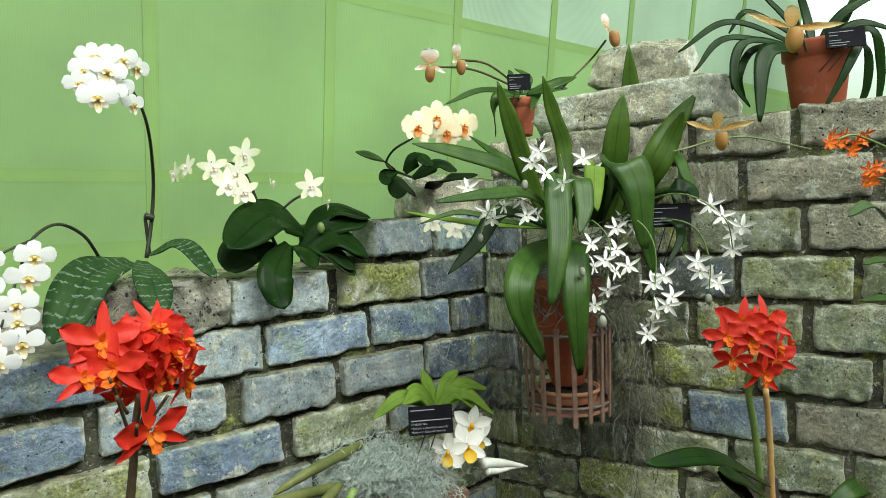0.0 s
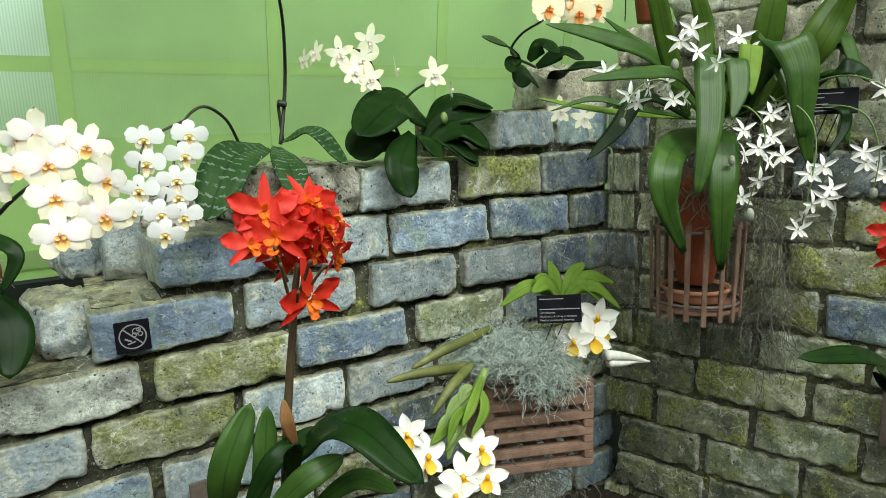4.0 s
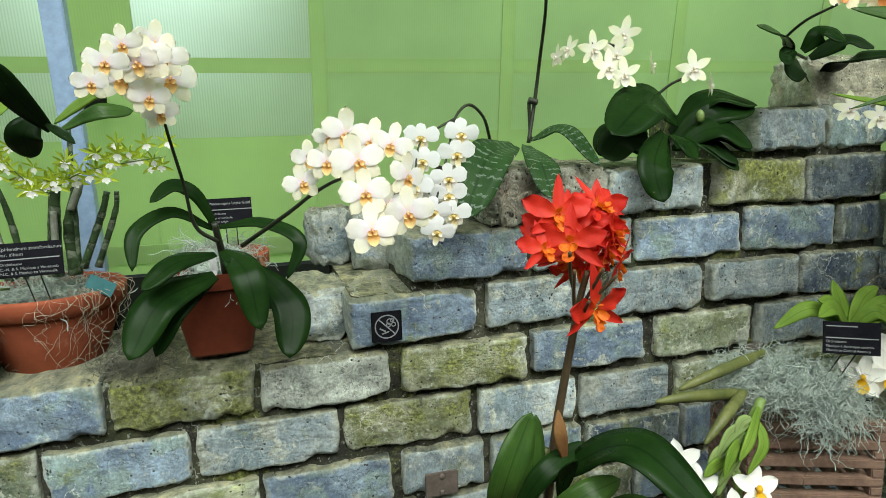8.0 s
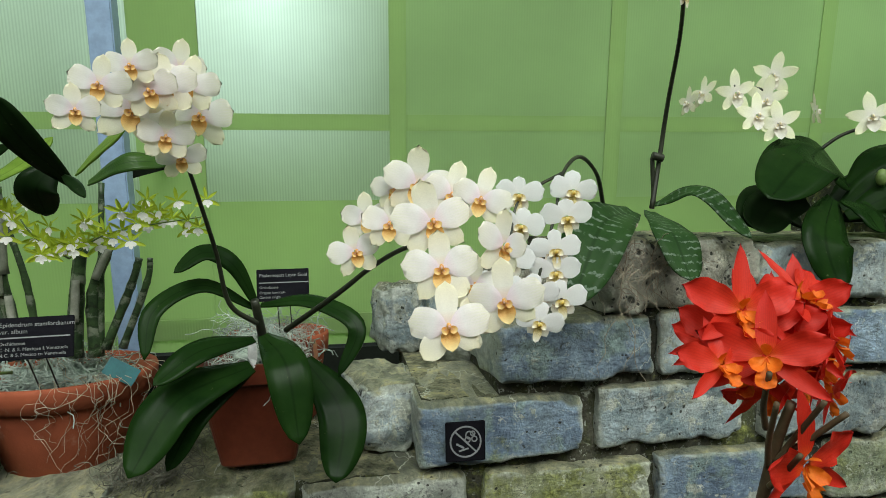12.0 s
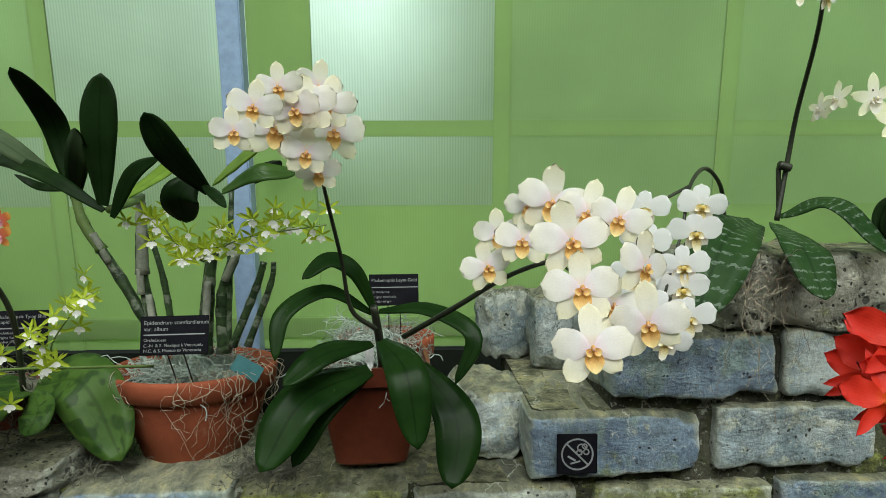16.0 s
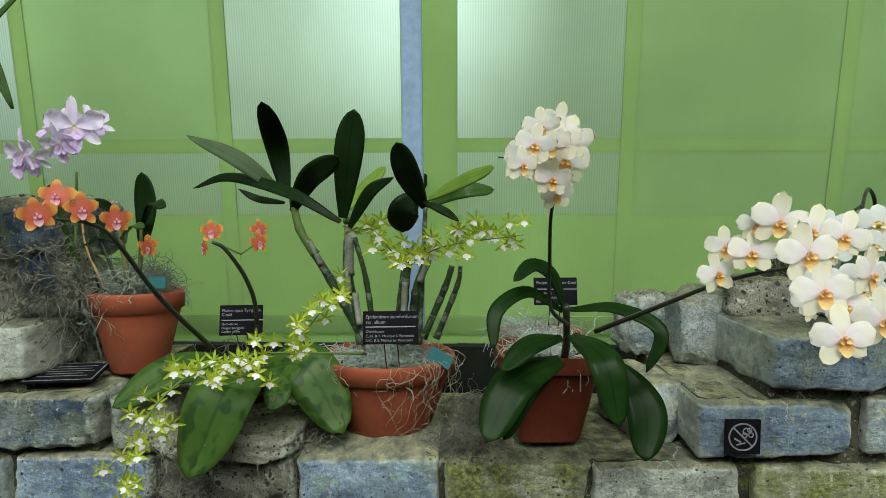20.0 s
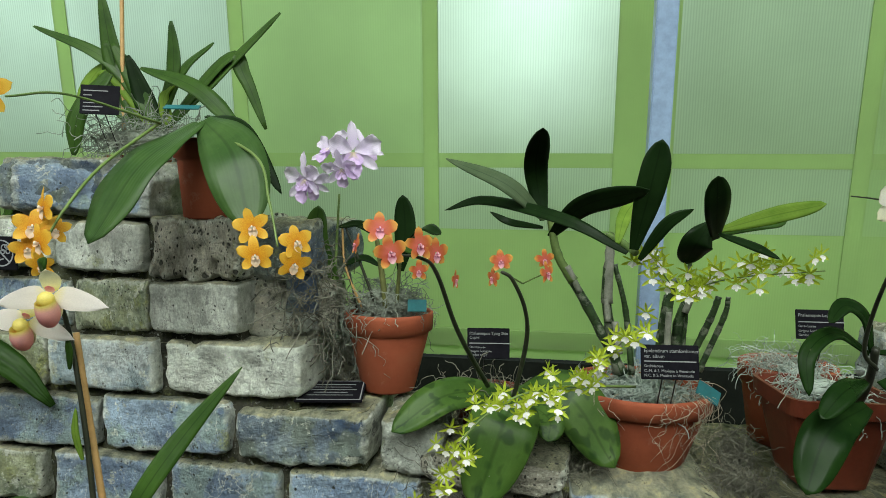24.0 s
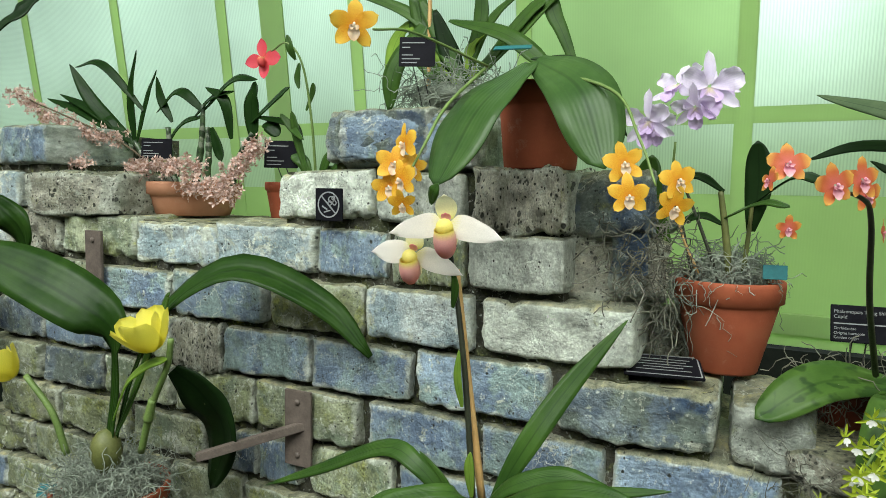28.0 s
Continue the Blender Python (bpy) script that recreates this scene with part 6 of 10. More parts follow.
leaf(basket_orchid, [(1.052, 0.840, 1.484), (0.870, 0.840, 1.497), (0.785, 0.860, 1.510), (0.707, 0.880, 1.525)], 0.011, "lance", "young", (-0.5, -0.7, 0.45))
leaf(basket_orchid, [(1.052, 0.840, 1.484), (0.878, 0.820, 1.503), (0.793, 0.840, 1.521), (0.719, 0.860, 1.503)], 0.011, "lance", "strap", (-0.5, -0.7, 0.45))
leaf(basket_orchid, [(1.117, 0.720, 1.552), (1.151, 0.660, 1.609), (1.125, 0.620, 1.566), (1.115, 0.600, 1.545)], 0.021, "lance", "strap", (-0.5, -0.7, 0.45))
flower("whitestar", basket_orchid, (0.816, 0.680, 1.604), (-1.20, -0.77, 0.27), 0.040, -13)
flower("whitestar", basket_orchid, (0.892, 0.660, 1.594), (-0.53, -0.74, 0.22), 0.041, -10)
flower("whitestar", basket_orchid, (0.803, 0.660, 1.570), (-0.12, -0.77, 0.32), 0.039, 4)
flower("whitestar", basket_orchid, (0.816, 0.640, 1.555), (-0.05, -0.76, -0.34), 0.039, -2)
flower("whitestar", basket_orchid, (0.819, 0.700, 1.590), (-1.05, -0.78, 0.23), 0.041, -6)
flower("whitestar", basket_orchid, (0.910, 0.660, 1.575), (-0.60, -0.73, 0.36), 0.042, 10)
flower("whitestar", basket_orchid, (0.755, 0.700, 1.526), (0.29, -0.80, -0.05), 0.037, -0)
flower("whitestar", basket_orchid, (0.792, 0.700, 1.534), (-0.11, -0.79, -0.03), 0.037, -6)
flower("whitestar", basket_orchid, (0.741, 0.720, 1.519), (-0.61, -0.81, -0.29), 0.037, -3)
flower("whitestar", basket_orchid, (0.805, 0.680, 1.511), (0.29, -0.78, 0.37), 0.037, 4)
flower("whitestar", basket_orchid, (0.732, 0.700, 1.508), (-0.46, -0.81, -0.12), 0.036, -12)
flower("whitestar", basket_orchid, (0.781, 0.680, 1.510), (-0.85, -0.79, 0.23), 0.037, 10)
flower("whitestar", basket_orchid, (0.777, 0.800, 1.558), (-0.66, -0.83, 0.20), 0.040, 8)
flower("whitestar", basket_orchid, (0.851, 0.620, 1.465), (-0.21, -0.74, 0.16), 0.037, 7)
flower("whitestar", basket_orchid, (0.856, 0.600, 1.441), (-0.75, -0.73, 0.21), 0.036, -6)
flower("whitestar", basket_orchid, (0.884, 0.600, 1.455), (-0.56, -0.72, 0.26), 0.037, 5)
flower("whitestar", basket_orchid, (0.914, 0.600, 1.428), (-0.87, -0.71, 0.41), 0.038, 4)
flower("whitestar", basket_orchid, (0.861, 0.600, 1.398), (-0.40, -0.72, -0.31), 0.036, 1)
flower("whitestar", basket_orchid, (0.856, 0.620, 1.374), (-0.92, -0.73, 0.23), 0.037, -1)
flower("whitestar", basket_orchid, (0.959, 0.640, 1.496), (-0.03, -0.71, 0.13), 0.040, 8)
flower("whitestar", basket_orchid, (0.914, 0.620, 1.486), (-0.78, -0.72, 0.13), 0.038, 7)
flower("whitestar", basket_orchid, (0.959, 0.620, 1.485), (-0.02, -0.70, -0.10), 0.039, 10)
flower("whitestar", basket_orchid, (0.880, 0.600, 1.423), (0.06, -0.72, 0.21), 0.037, 13)
flower("whitestar", basket_orchid, (0.856, 0.620, 1.432), (0.21, -0.73, 0.07), 0.037, 1)
flower("whitestar", basket_orchid, (0.930, 0.570, 1.403), (-1.09, -0.69, 0.34), 0.040, 12)
flower("whitestar", basket_orchid, (0.944, 0.560, 1.412), (-0.59, -0.68, 0.22), 0.040, 6)
flower("whitestar", basket_orchid, (0.922, 0.560, 1.363), (-0.18, -0.68, -0.16), 0.039, 8)
flower("whitestar", basket_orchid, (0.949, 0.550, 1.381), (-0.43, -0.67, 0.22), 0.040, -2)
flower("whitestar", basket_orchid, (0.928, 0.580, 1.325), (-0.34, -0.69, 0.34), 0.040, 4)
flower("whitestar", basket_orchid, (0.923, 0.570, 1.345), (-0.19, -0.69, -0.27), 0.040, -10)
flower("whitestar", basket_orchid, (1.009, 0.520, 1.514), (-0.68, -0.64, 0.12), 0.040, -8)
flower("whitestar", basket_orchid, (1.005, 0.500, 1.497), (-0.29, -0.63, 0.12), 0.039, -13)
flower("whitestar", basket_orchid, (1.043, 0.500, 1.472), (-0.63, -0.62, -0.19), 0.040, -12)
flower("whitestar", basket_orchid, (1.046, 0.490, 1.480), (-1.18, -0.62, -0.12), 0.040, -9)
flower("whitestar", basket_orchid, (1.008, 0.520, 1.405), (-1.07, -0.64, -0.30), 0.040, -1)
flower("whitestar", basket_orchid, (0.994, 0.530, 1.416), (-0.77, -0.65, 0.15), 0.040, 3)
flower("whitestar", basket_orchid, (1.009, 0.510, 1.398), (-1.00, -0.64, 0.40), 0.040, -14)
flower("whitestar", basket_orchid, (1.035, 0.500, 1.447), (-0.74, -0.62, -0.14), 0.040, -3)
flower("whitestar", basket_orchid, (0.987, 0.530, 1.431), (-1.19, -0.65, 0.32), 0.040, -4)
flower("whitestar", basket_orchid, (0.936, 0.550, 1.370), (-1.30, -0.67, 0.19), 0.039, -11)
flower("starphal", basket_orchid, (0.822, 0.950, 1.506), (-0.39, -0.85, -0.03), 0.053, 2)
flower("starphal", basket_orchid, (0.858, 0.930, 1.492), (-0.25, -0.84, 0.08), 0.054, -2)
bud(basket_orchid, (0.758, 0.660, 1.553), 0.0126, "husk")
bud(basket_orchid, (0.859, 0.610, 1.350), 0.0164, "husk")
bud(basket_orchid, (0.999, 0.520, 1.374), 0.0134, "husk")
bud(basket_orchid, (0.706, 0.700, 1.481), 0.0110, "husk")
bud(basket_orchid, (0.829, 0.620, 1.426), 0.0113, "husk")
stem(basket_orchid, [(1.019, 0.750, 1.485), (0.945, 0.620, 1.503), (0.939, 0.570, 1.452), (0.919, 0.570, 1.333)], 0.0015, 0.0008, "green")
stem(basket_orchid, [(1.056, 0.740, 1.493), (1.007, 0.580, 1.535), (1.005, 0.500, 1.498), (1.039, 0.500, 1.443)], 0.0015, 0.0008, "green")
stem(basket_orchid, [(1.032, 0.700, 1.493), (1.003, 0.560, 1.491), (1.001, 0.520, 1.441), (0.999, 0.520, 1.374)], 0.0015, 0.0008, "green")
stem(basket_orchid, [(1.003, 0.750, 1.485), (0.886, 0.640, 1.497), (0.870, 0.600, 1.456), (0.852, 0.610, 1.355)], 0.0015, 0.0008, "green")
stem(basket_orchid, [(1.027, 0.780, 1.495), (0.873, 0.680, 1.559), (0.849, 0.670, 1.600)], 0.0015, 0.0008, "green")
stem(basket_orchid, [(0.979, 0.780, 1.487), (0.792, 0.700, 1.535), (0.732, 0.700, 1.524), (0.706, 0.700, 1.485)], 0.0015, 0.0008, "green")
flower_pot(basket_orchid, (1.02, 0.81, 1.193), 0.072, 0.03, 0.2, TERRA, 0.2)
moss("moss", (1.0, 0.77, 1.40), (0.06, 0.06, 0.05), 420, 0.1, MOSS_DARK, "dry brown moss and roots", 43, 0.0007, 0.9, 0.3, basket_orchid, False)

red_orchid = thing("orchid_plant", (0.270, 0.760, 0.630), "orchid with a tall stem and a head of scarlet flowers", "orchid")
flower("cattleya", red_orchid, (0.230, 0.739, 1.404), (-0.07, -0.88, 0.18), 0.064, -4)
flower("cattleya", red_orchid, (0.234, 0.721, 1.379), (-0.69, -0.86, 0.20), 0.068, 2)
flower("cattleya", red_orchid, (0.211, 0.730, 1.373), (0.08, -0.88, 0.38), 0.054, 3)
flower("cattleya", red_orchid, (0.291, 0.756, 1.375), (0.60, -0.80, 0.10), 0.066, -14)
flower("cattleya", red_orchid, (0.266, 0.728, 1.308), (0.25, -0.95, -0.20), 0.076, 3)
flower("cattleya", red_orchid, (0.288, 0.765, 1.401), (-0.72, -0.86, 0.16), 0.061, 11)
flower("cattleya", red_orchid, (0.315, 0.765, 1.345), (0.80, -0.60, -0.50), 0.068, -8)
flower("cattleya", red_orchid, (0.261, 0.756, 1.390), (-0.56, -0.87, 0.34), 0.064, -3)
flower("cattleya", red_orchid, (0.319, 0.783, 1.386), (0.70, -0.50, 0.40), 0.064, 3)
flower("cattleya", red_orchid, (0.279, 0.748, 1.358), (0.50, -0.90, -0.30), 0.058, -0)
flower("cattleya", red_orchid, (0.245, 0.748, 1.389), (-0.44, -0.87, 0.05), 0.061, 14)
flower("cattleya", red_orchid, (0.274, 0.752, 1.381), (-0.39, -0.85, 0.04), 0.062, -1)
flower("cattleya", red_orchid, (0.235, 0.770, 1.376), (-0.50, -0.80, 0.10), 0.054, -2)
flower("cattleya", red_orchid, (0.315, 0.774, 1.361), (0.60, -0.70, -0.10), 0.060, 9)
flower("cattleya", red_orchid, (0.294, 0.743, 1.384), (1.05, -0.85, 0.34), 0.060, -8)
flower("cattleya", red_orchid, (0.282, 0.754, 1.409), (0.40, -0.85, 0.84), 0.063, 3)
flower("cattleya", red_orchid, (0.252, 0.764, 1.397), (-0.55, -0.85, 0.79), 0.066, 2)
flower("cattleya", red_orchid, (0.223, 0.743, 1.384), (-1.09, -0.85, 0.22), 0.060, -11)
flower("cattleya", red_orchid, (0.245, 0.754, 1.364), (-0.81, -0.85, -0.44), 0.063, -4)
flower("cattleya", red_orchid, (0.269, 0.764, 1.345), (0.08, -0.85, -0.70), 0.066, 14)
flower("cattleya", red_orchid, (0.289, 0.743, 1.366), (0.91, -0.85, -0.35), 0.060, 4)
stem(red_orchid, [(0.258, 0.730, 1.347), (0.255, 0.740, 1.315), (0.253, 0.750, 1.274), (0.248, 0.760, 1.218), (0.242, 0.770, 1.146), (0.231, 0.770, 1.048)], 0.0033, 0.0054, "brown")
stem(red_orchid, [(0.233, 0.710, 1.354), (0.243, 0.730, 1.324), (0.250, 0.740, 1.303)], 0.0017, 0.0021, "brown")
stem(red_orchid, [(0.264, 0.710, 1.353), (0.261, 0.730, 1.325), (0.254, 0.740, 1.305)], 0.0018, 0.0022, "brown")
stem(red_orchid, [(0.279, 0.710, 1.345), (0.269, 0.730, 1.322), (0.255, 0.740, 1.308)], 0.0018, 0.0021, "brown")
stem(red_orchid, [(0.249, 0.710, 1.322), (0.252, 0.730, 1.301), (0.251, 0.740, 1.290)], 0.0018, 0.0022, "brown")
stem(red_orchid, [(0.228, 0.710, 1.372), (0.239, 0.730, 1.346), (0.248, 0.740, 1.328)], 0.0017, 0.0021, "brown")
leaf(red_orchid, [(0.157, 0.740, 1.069), (0.159, 0.700, 1.156), (0.193, 0.720, 1.212)], 0.035, "oval", "strap", (0, -0.9, 0.3))
leaf(red_orchid, [(0.196, 0.760, 1.044), (0.211, 0.760, 1.117), (0.225, 0.780, 1.178)], 0.027, "oval", "strap", (0, -0.9, 0.2))
leaf(red_orchid, [(0.182, 0.750, 1.076), (0.216, 0.740, 1.132), (0.275, 0.760, 1.147)], 0.024, "oval", "phal", (0, -0.6, 0.8))
leaf(red_orchid, [(0.238, 0.770, 1.108), (0.280, 0.680, 1.185), (0.325, 0.600, 1.135)], 0.053, "oval", "phal", (0.1, -0.6, 0.8))
leaf(red_orchid, [(0.191, 0.740, 1.057), (0.233, 0.700, 1.120), (0.282, 0.700, 1.134)], 0.029, "oval", "strap", (0, -0.7, 0.7))
leaf(red_orchid, [(0.244, 0.740, 1.053), (0.293, 0.700, 1.103), (0.325, 0.660, 1.097)], 0.025, "oval", "strap", (0, -0.6, 0.8))
leaf(red_orchid, [(0.235, 0.740, 1.099), (0.232, 0.720, 1.137), (0.228, 0.700, 1.164)], 0.022, "oval", "phal", (0, -0.9, 0.2))
leaf(red_orchid, [(0.245, 0.750, 1.137), (0.235, 0.740, 1.171), (0.234, 0.745, 1.197)], 0.015, "lance", "sheath", (0, -1, 0.2))
stem(red_orchid, [(0.205, 0.770, 1.034), (0.212, 0.770, 1.083), (0.233, 0.770, 1.142)], 0.0073, 0.0046, "bulb")
stem(red_orchid, [(0.156, 0.760, 1.037), (0.173, 0.760, 1.087)], 0.0070, 0.0044, "bulb")
flower_pot(red_orchid, (0.27, 0.77, 0.62), 0.085, 0.065, 0.16, TERRA)
stem(red_orchid, [(0.27, 0.77, 0.75), (0.27, 0.77, 0.9), (0.232, 0.770, 1.055)], 0.008, 0.0055, "brown")
stem(red_orchid, [(0.27, 0.77, 0.75), (0.157, 0.740, 1.069)], 0.006, 0.004, "green")
stem(red_orchid, [(0.27, 0.77, 0.75), (0.196, 0.760, 1.044)], 0.006, 0.004, "green")
stem(red_orchid, [(0.27, 0.77, 0.75), (0.244, 0.740, 1.053)], 0.006, 0.004, "green")

red_orchid_staked = thing("orchid_plant", (1.070, 0.470, 0.630), "staked orchid with a head of scarlet flowers by the corner wall", "orchid")
flower("cattleya", red_orchid_staked, (0.998, 0.471, 1.345), (-0.93, -0.61, 0.12), 0.064, -6)
flower("cattleya", red_orchid_staked, (1.096, 0.479, 1.332), (-0.29, -0.59, 0.20), 0.069, -7)
flower("cattleya", red_orchid_staked, (0.936, 0.462, 1.334), (-1.00, -0.60, 0.20), 0.053, 14)
flower("cattleya", red_orchid_staked, (1.008, 0.462, 1.315), (-0.73, -0.60, 0.16), 0.064, -1)
flower("cattleya", red_orchid_staked, (1.113, 0.471, 1.293), (0.20, -1.00, 0.00), 0.065, 7)
flower("cattleya", red_orchid_staked, (0.970, 0.471, 1.295), (-0.90, -0.60, -0.20), 0.050, -6)
flower("cattleya", red_orchid_staked, (1.042, 0.462, 1.263), (-0.30, -1.00, -0.20), 0.069, -6)
flower("cattleya", red_orchid_staked, (1.196, 0.488, 1.288), (0.40, -1.00, 0.10), 0.061, -4)
flower("cattleya", red_orchid_staked, (1.017, 0.462, 1.333), (-0.42, -0.60, 0.14), 0.064, -13)
flower("cattleya", red_orchid_staked, (1.125, 0.479, 1.265), (-0.76, -0.58, 0.13), 0.062, 12)
stem(red_orchid_staked, [(1.064, 0.480, 1.301), (1.034, 0.480, 1.246), (1.051, 0.480, 1.174), (1.073, 0.480, 1.061), (1.085, 0.480, 0.987)], 0.0047, 0.0061, "green")
stem(red_orchid_staked, [(1.103, 0.485, 1.223), (1.115, 0.485, 1.139), (1.123, 0.485, 0.971)], 0.0048, 0.0050, "bamboo", "stake", 0)
leaf(red_orchid_staked, [(1.077, 0.470, 1.082), (0.856, 0.440, 1.195), (0.729, 0.460, 1.217)], 0.025, "oval", "phal", (-0.3, -0.6, 0.8))
leaf(red_orchid_staked, [(1.083, 0.470, 1.054), (0.910, 0.430, 1.153), (0.822, 0.420, 1.193)], 0.025, "oval", "phal", (-0.3, -0.6, 0.8))
leaf(red_orchid_staked, [(1.122, 0.470, 0.900), (0.973, 0.450, 1.095), (0.857, 0.440, 1.175)], 0.028, "oval", "phal", (-0.3, -0.7, 0.6))
leaf(red_orchid_staked, [(1.242, 0.450, 0.999), (1.307, 0.420, 1.026), (1.452, 0.400, 1.000)], 0.033, "oval", "strap", (-0.3, -0.6, 0.8))
leaf(red_orchid_staked, [(1.480, 0.500, 0.982), (1.544, 0.480, 1.004), (1.692, 0.460, 0.956)], 0.041, "oval", "dark", (-0.3, -0.6, 0.8))
flower_pot(red_orchid_staked, (1.09, 0.47, 0.62), 0.08, 0.06, 0.15, TERRA)
stem(red_orchid_staked, [(1.09, 0.47, 0.74), (1.085, 0.480, 0.996)], 0.008, 0.006, "green")
stem(red_orchid_staked, [(1.10, 0.475, 0.70), (1.123, 0.485, 0.980)], 0.005, 0.005, "bamboo", "stake")

orange_orchid = thing("orchid_plant", (1.220, 0.180, 0.630), "reed orchid with small clusters of orange flowers", "orchid")
flower("smallorange", orange_orchid, (1.025, 0.360, 1.596), (-0.15, -0.55, -0.03), 0.025, -14)
flower("smallorange", orange_orchid, (1.050, 0.360, 1.592), (-0.28, -0.54, -0.09), 0.025, 2)
flower("smallorange", orange_orchid, (0.984, 0.350, 1.586), (-0.37, -0.55, 0.03), 0.024, -1)
flower("smallorange", orange_orchid, (1.071, 0.360, 1.600), (-0.13, -0.54, -0.12), 0.026, -3)
flower("smallorange", orange_orchid, (1.077, 0.350, 1.589), (-0.20, -0.53, -0.23), 0.026, -6)
flower("smallorange", orange_orchid, (1.119, 0.350, 1.603), (-0.23, -0.53, -0.31), 0.026, 9)
flower("smallorange", orange_orchid, (1.066, 0.350, 1.580), (-0.39, -0.53, -0.08), 0.025, -6)
flower("smallorange", orange_orchid, (1.135, 0.360, 1.598), (-0.29, -0.53, 0.20), 0.027, -10)
flower("smallorange", orange_orchid, (1.027, 0.320, 1.549), (-0.65, -0.52, 0.01), 0.024, -0)
flower("smallorange", orange_orchid, (1.042, 0.320, 1.539), (-0.83, -0.52, -0.22), 0.024, 2)
flower("smallorange", orange_orchid, (1.016, 0.320, 1.537), (-0.25, -0.53, -0.27), 0.024, -8)
flower("smallorange", orange_orchid, (1.061, 0.320, 1.554), (-0.24, -0.52, 0.15), 0.025, 5)
stem(orange_orchid, [(1.035, 0.360, 1.593), (1.100, 0.350, 1.599), (1.187, 0.320, 1.552), (1.156, 0.300, 1.396), (1.018, 0.280, 1.131)], 0.0015, 0.0024, "green")
stem(orange_orchid, [(1.038, 0.320, 1.543), (1.093, 0.310, 1.520), (1.156, 0.300, 1.380)], 0.0011, 0.0019, "green")
leaf(orange_orchid, [(1.053, 0.300, 1.477), (0.965, 0.300, 1.507), (0.888, 0.300, 1.494)], 0.015, "lance", "strap")
leaf(orange_orchid, [(1.102, 0.300, 1.416), (1.007, 0.300, 1.438), (0.934, 0.300, 1.437)], 0.011, "lance", "strap")
leaf(orange_orchid, [(1.102, 0.300, 1.356), (1.029, 0.300, 1.387), (0.924, 0.300, 1.396)], 0.013, "lance", "strap")
stem(orange_orchid, [(1.25, 0.17, 0.62), (1.018, 0.280, 1.146)], 0.005, 0.004, "green")

white_yellow_orchid = thing("orchid_plant", (0.660, 0.860, 1.090), "orchid with jointed pseudobulbs, moss and white flowers in a crate", "orchid")
stem(white_yellow_orchid, [(0.584, 0.840, 1.184), (0.472, 0.800, 1.184), (0.423, 0.800, 1.170)], 0.0078, 0.005, "bulb", "pseudobulb", 5)
stem(white_yellow_orchid, [(0.553, 0.820, 1.139), (0.433, 0.780, 1.169), (0.376, 0.780, 1.170)], 0.0078, 0.005, "bulb", "pseudobulb", 5)
stem(white_yellow_orchid, [(0.519, 0.800, 1.153), (0.459, 0.760, 1.148), (0.423, 0.750, 1.123)], 0.0075, 0.005, "bulb", "pseudobulb", 5)
stem(white_yellow_orchid, [(0.529, 0.780, 1.150), (0.474, 0.750, 1.109), (0.435, 0.740, 1.072)], 0.0075, 0.005, "green", "pseudobulb", 6)
stem(white_yellow_orchid, [(0.619, 0.850, 1.152), (0.678, 0.840, 1.167), (0.718, 0.820, 1.174)], 0.0062, 0.0046, "bulb", "pseudobulb", 4)
leaf(white_yellow_orchid, [(0.516, 0.770, 1.147), (0.480, 0.740, 1.127), (0.455, 0.730, 1.106)], 0.015, "lance", "young", (0, -0.9, 0.3))
leaf(white_yellow_orchid, [(0.490, 0.760, 1.117), (0.447, 0.730, 1.120), (0.427, 0.720, 1.095)], 0.014, "lance", "young", (0, -0.9, 0.3))
leaf(white_yellow_orchid, [(0.504, 0.760, 1.138), (0.499, 0.740, 1.114), (0.468, 0.730, 1.087)], 0.015, "lance", "young", (0, -0.9, 0.3))
leaf(white_yellow_orchid, [(0.478, 0.750, 1.108), (0.432, 0.740, 1.100), (0.408, 0.730, 1.096)], 0.014, "lance", "young", (0, -0.9, 0.3))
stem(white_yellow_orchid, [(0.784, 0.800, 1.109), (0.828, 0.800, 1.097), (0.867, 0.800, 1.082), (0.891, 0.800, 1.073)], 0.0100, 0.0012, "white", "bud")
stem(white_yellow_orchid, [(0.791, 0.800, 1.094), (0.822, 0.800, 1.086), (0.854, 0.800, 1.082), (0.881, 0.800, 1.075)], 0.0080, 0.0012, "white", "bud")
leaf(white_yellow_orchid, [(0.478, 0.745, 1.142), (0.456, 0.745, 1.132), (0.437, 0.745, 1.105)], 0.016, "lance", "bract", (0, -0.9, 0.3))
leaf(white_yellow_orchid, [(0.476, 0.745, 1.131), (0.469, 0.745, 1.113), (0.465, 0.745, 1.083)], 0.017, "lance", "bract", (0, -0.9, 0.3))
leaf(white_yellow_orchid, [(0.465, 0.745, 1.118), (0.441, 0.745, 1.112), (0.424, 0.745, 1.093)], 0.015, "lance", "bract", (0, -0.9, 0.3))
leaf(white_yellow_orchid, [(0.465, 0.745, 1.106), (0.452, 0.745, 1.086), (0.441, 0.745, 1.057)], 0.016, "lance", "bract", (0, -0.9, 0.3))
leaf(white_yellow_orchid, [(0.461, 0.745, 1.092), (0.470, 0.745, 1.070), (0.474, 0.745, 1.044)], 0.015, "lance", "bract", (0, -0.9, 0.3))
leaf(white_yellow_orchid, [(0.482, 0.745, 1.149), (0.469, 0.745, 1.144), (0.463, 0.745, 1.119)], 0.014, "lance", "bract", (0, -0.9, 0.3))
flower("daffodil", white_yellow_orchid, (0.382, 0.740, 1.113), (-0.66, -0.85, 0.39), 0.052, 13)
flower("daffodil", white_yellow_orchid, (0.401, 0.730, 1.081), (0.11, -0.84, 0.40), 0.063, -13)
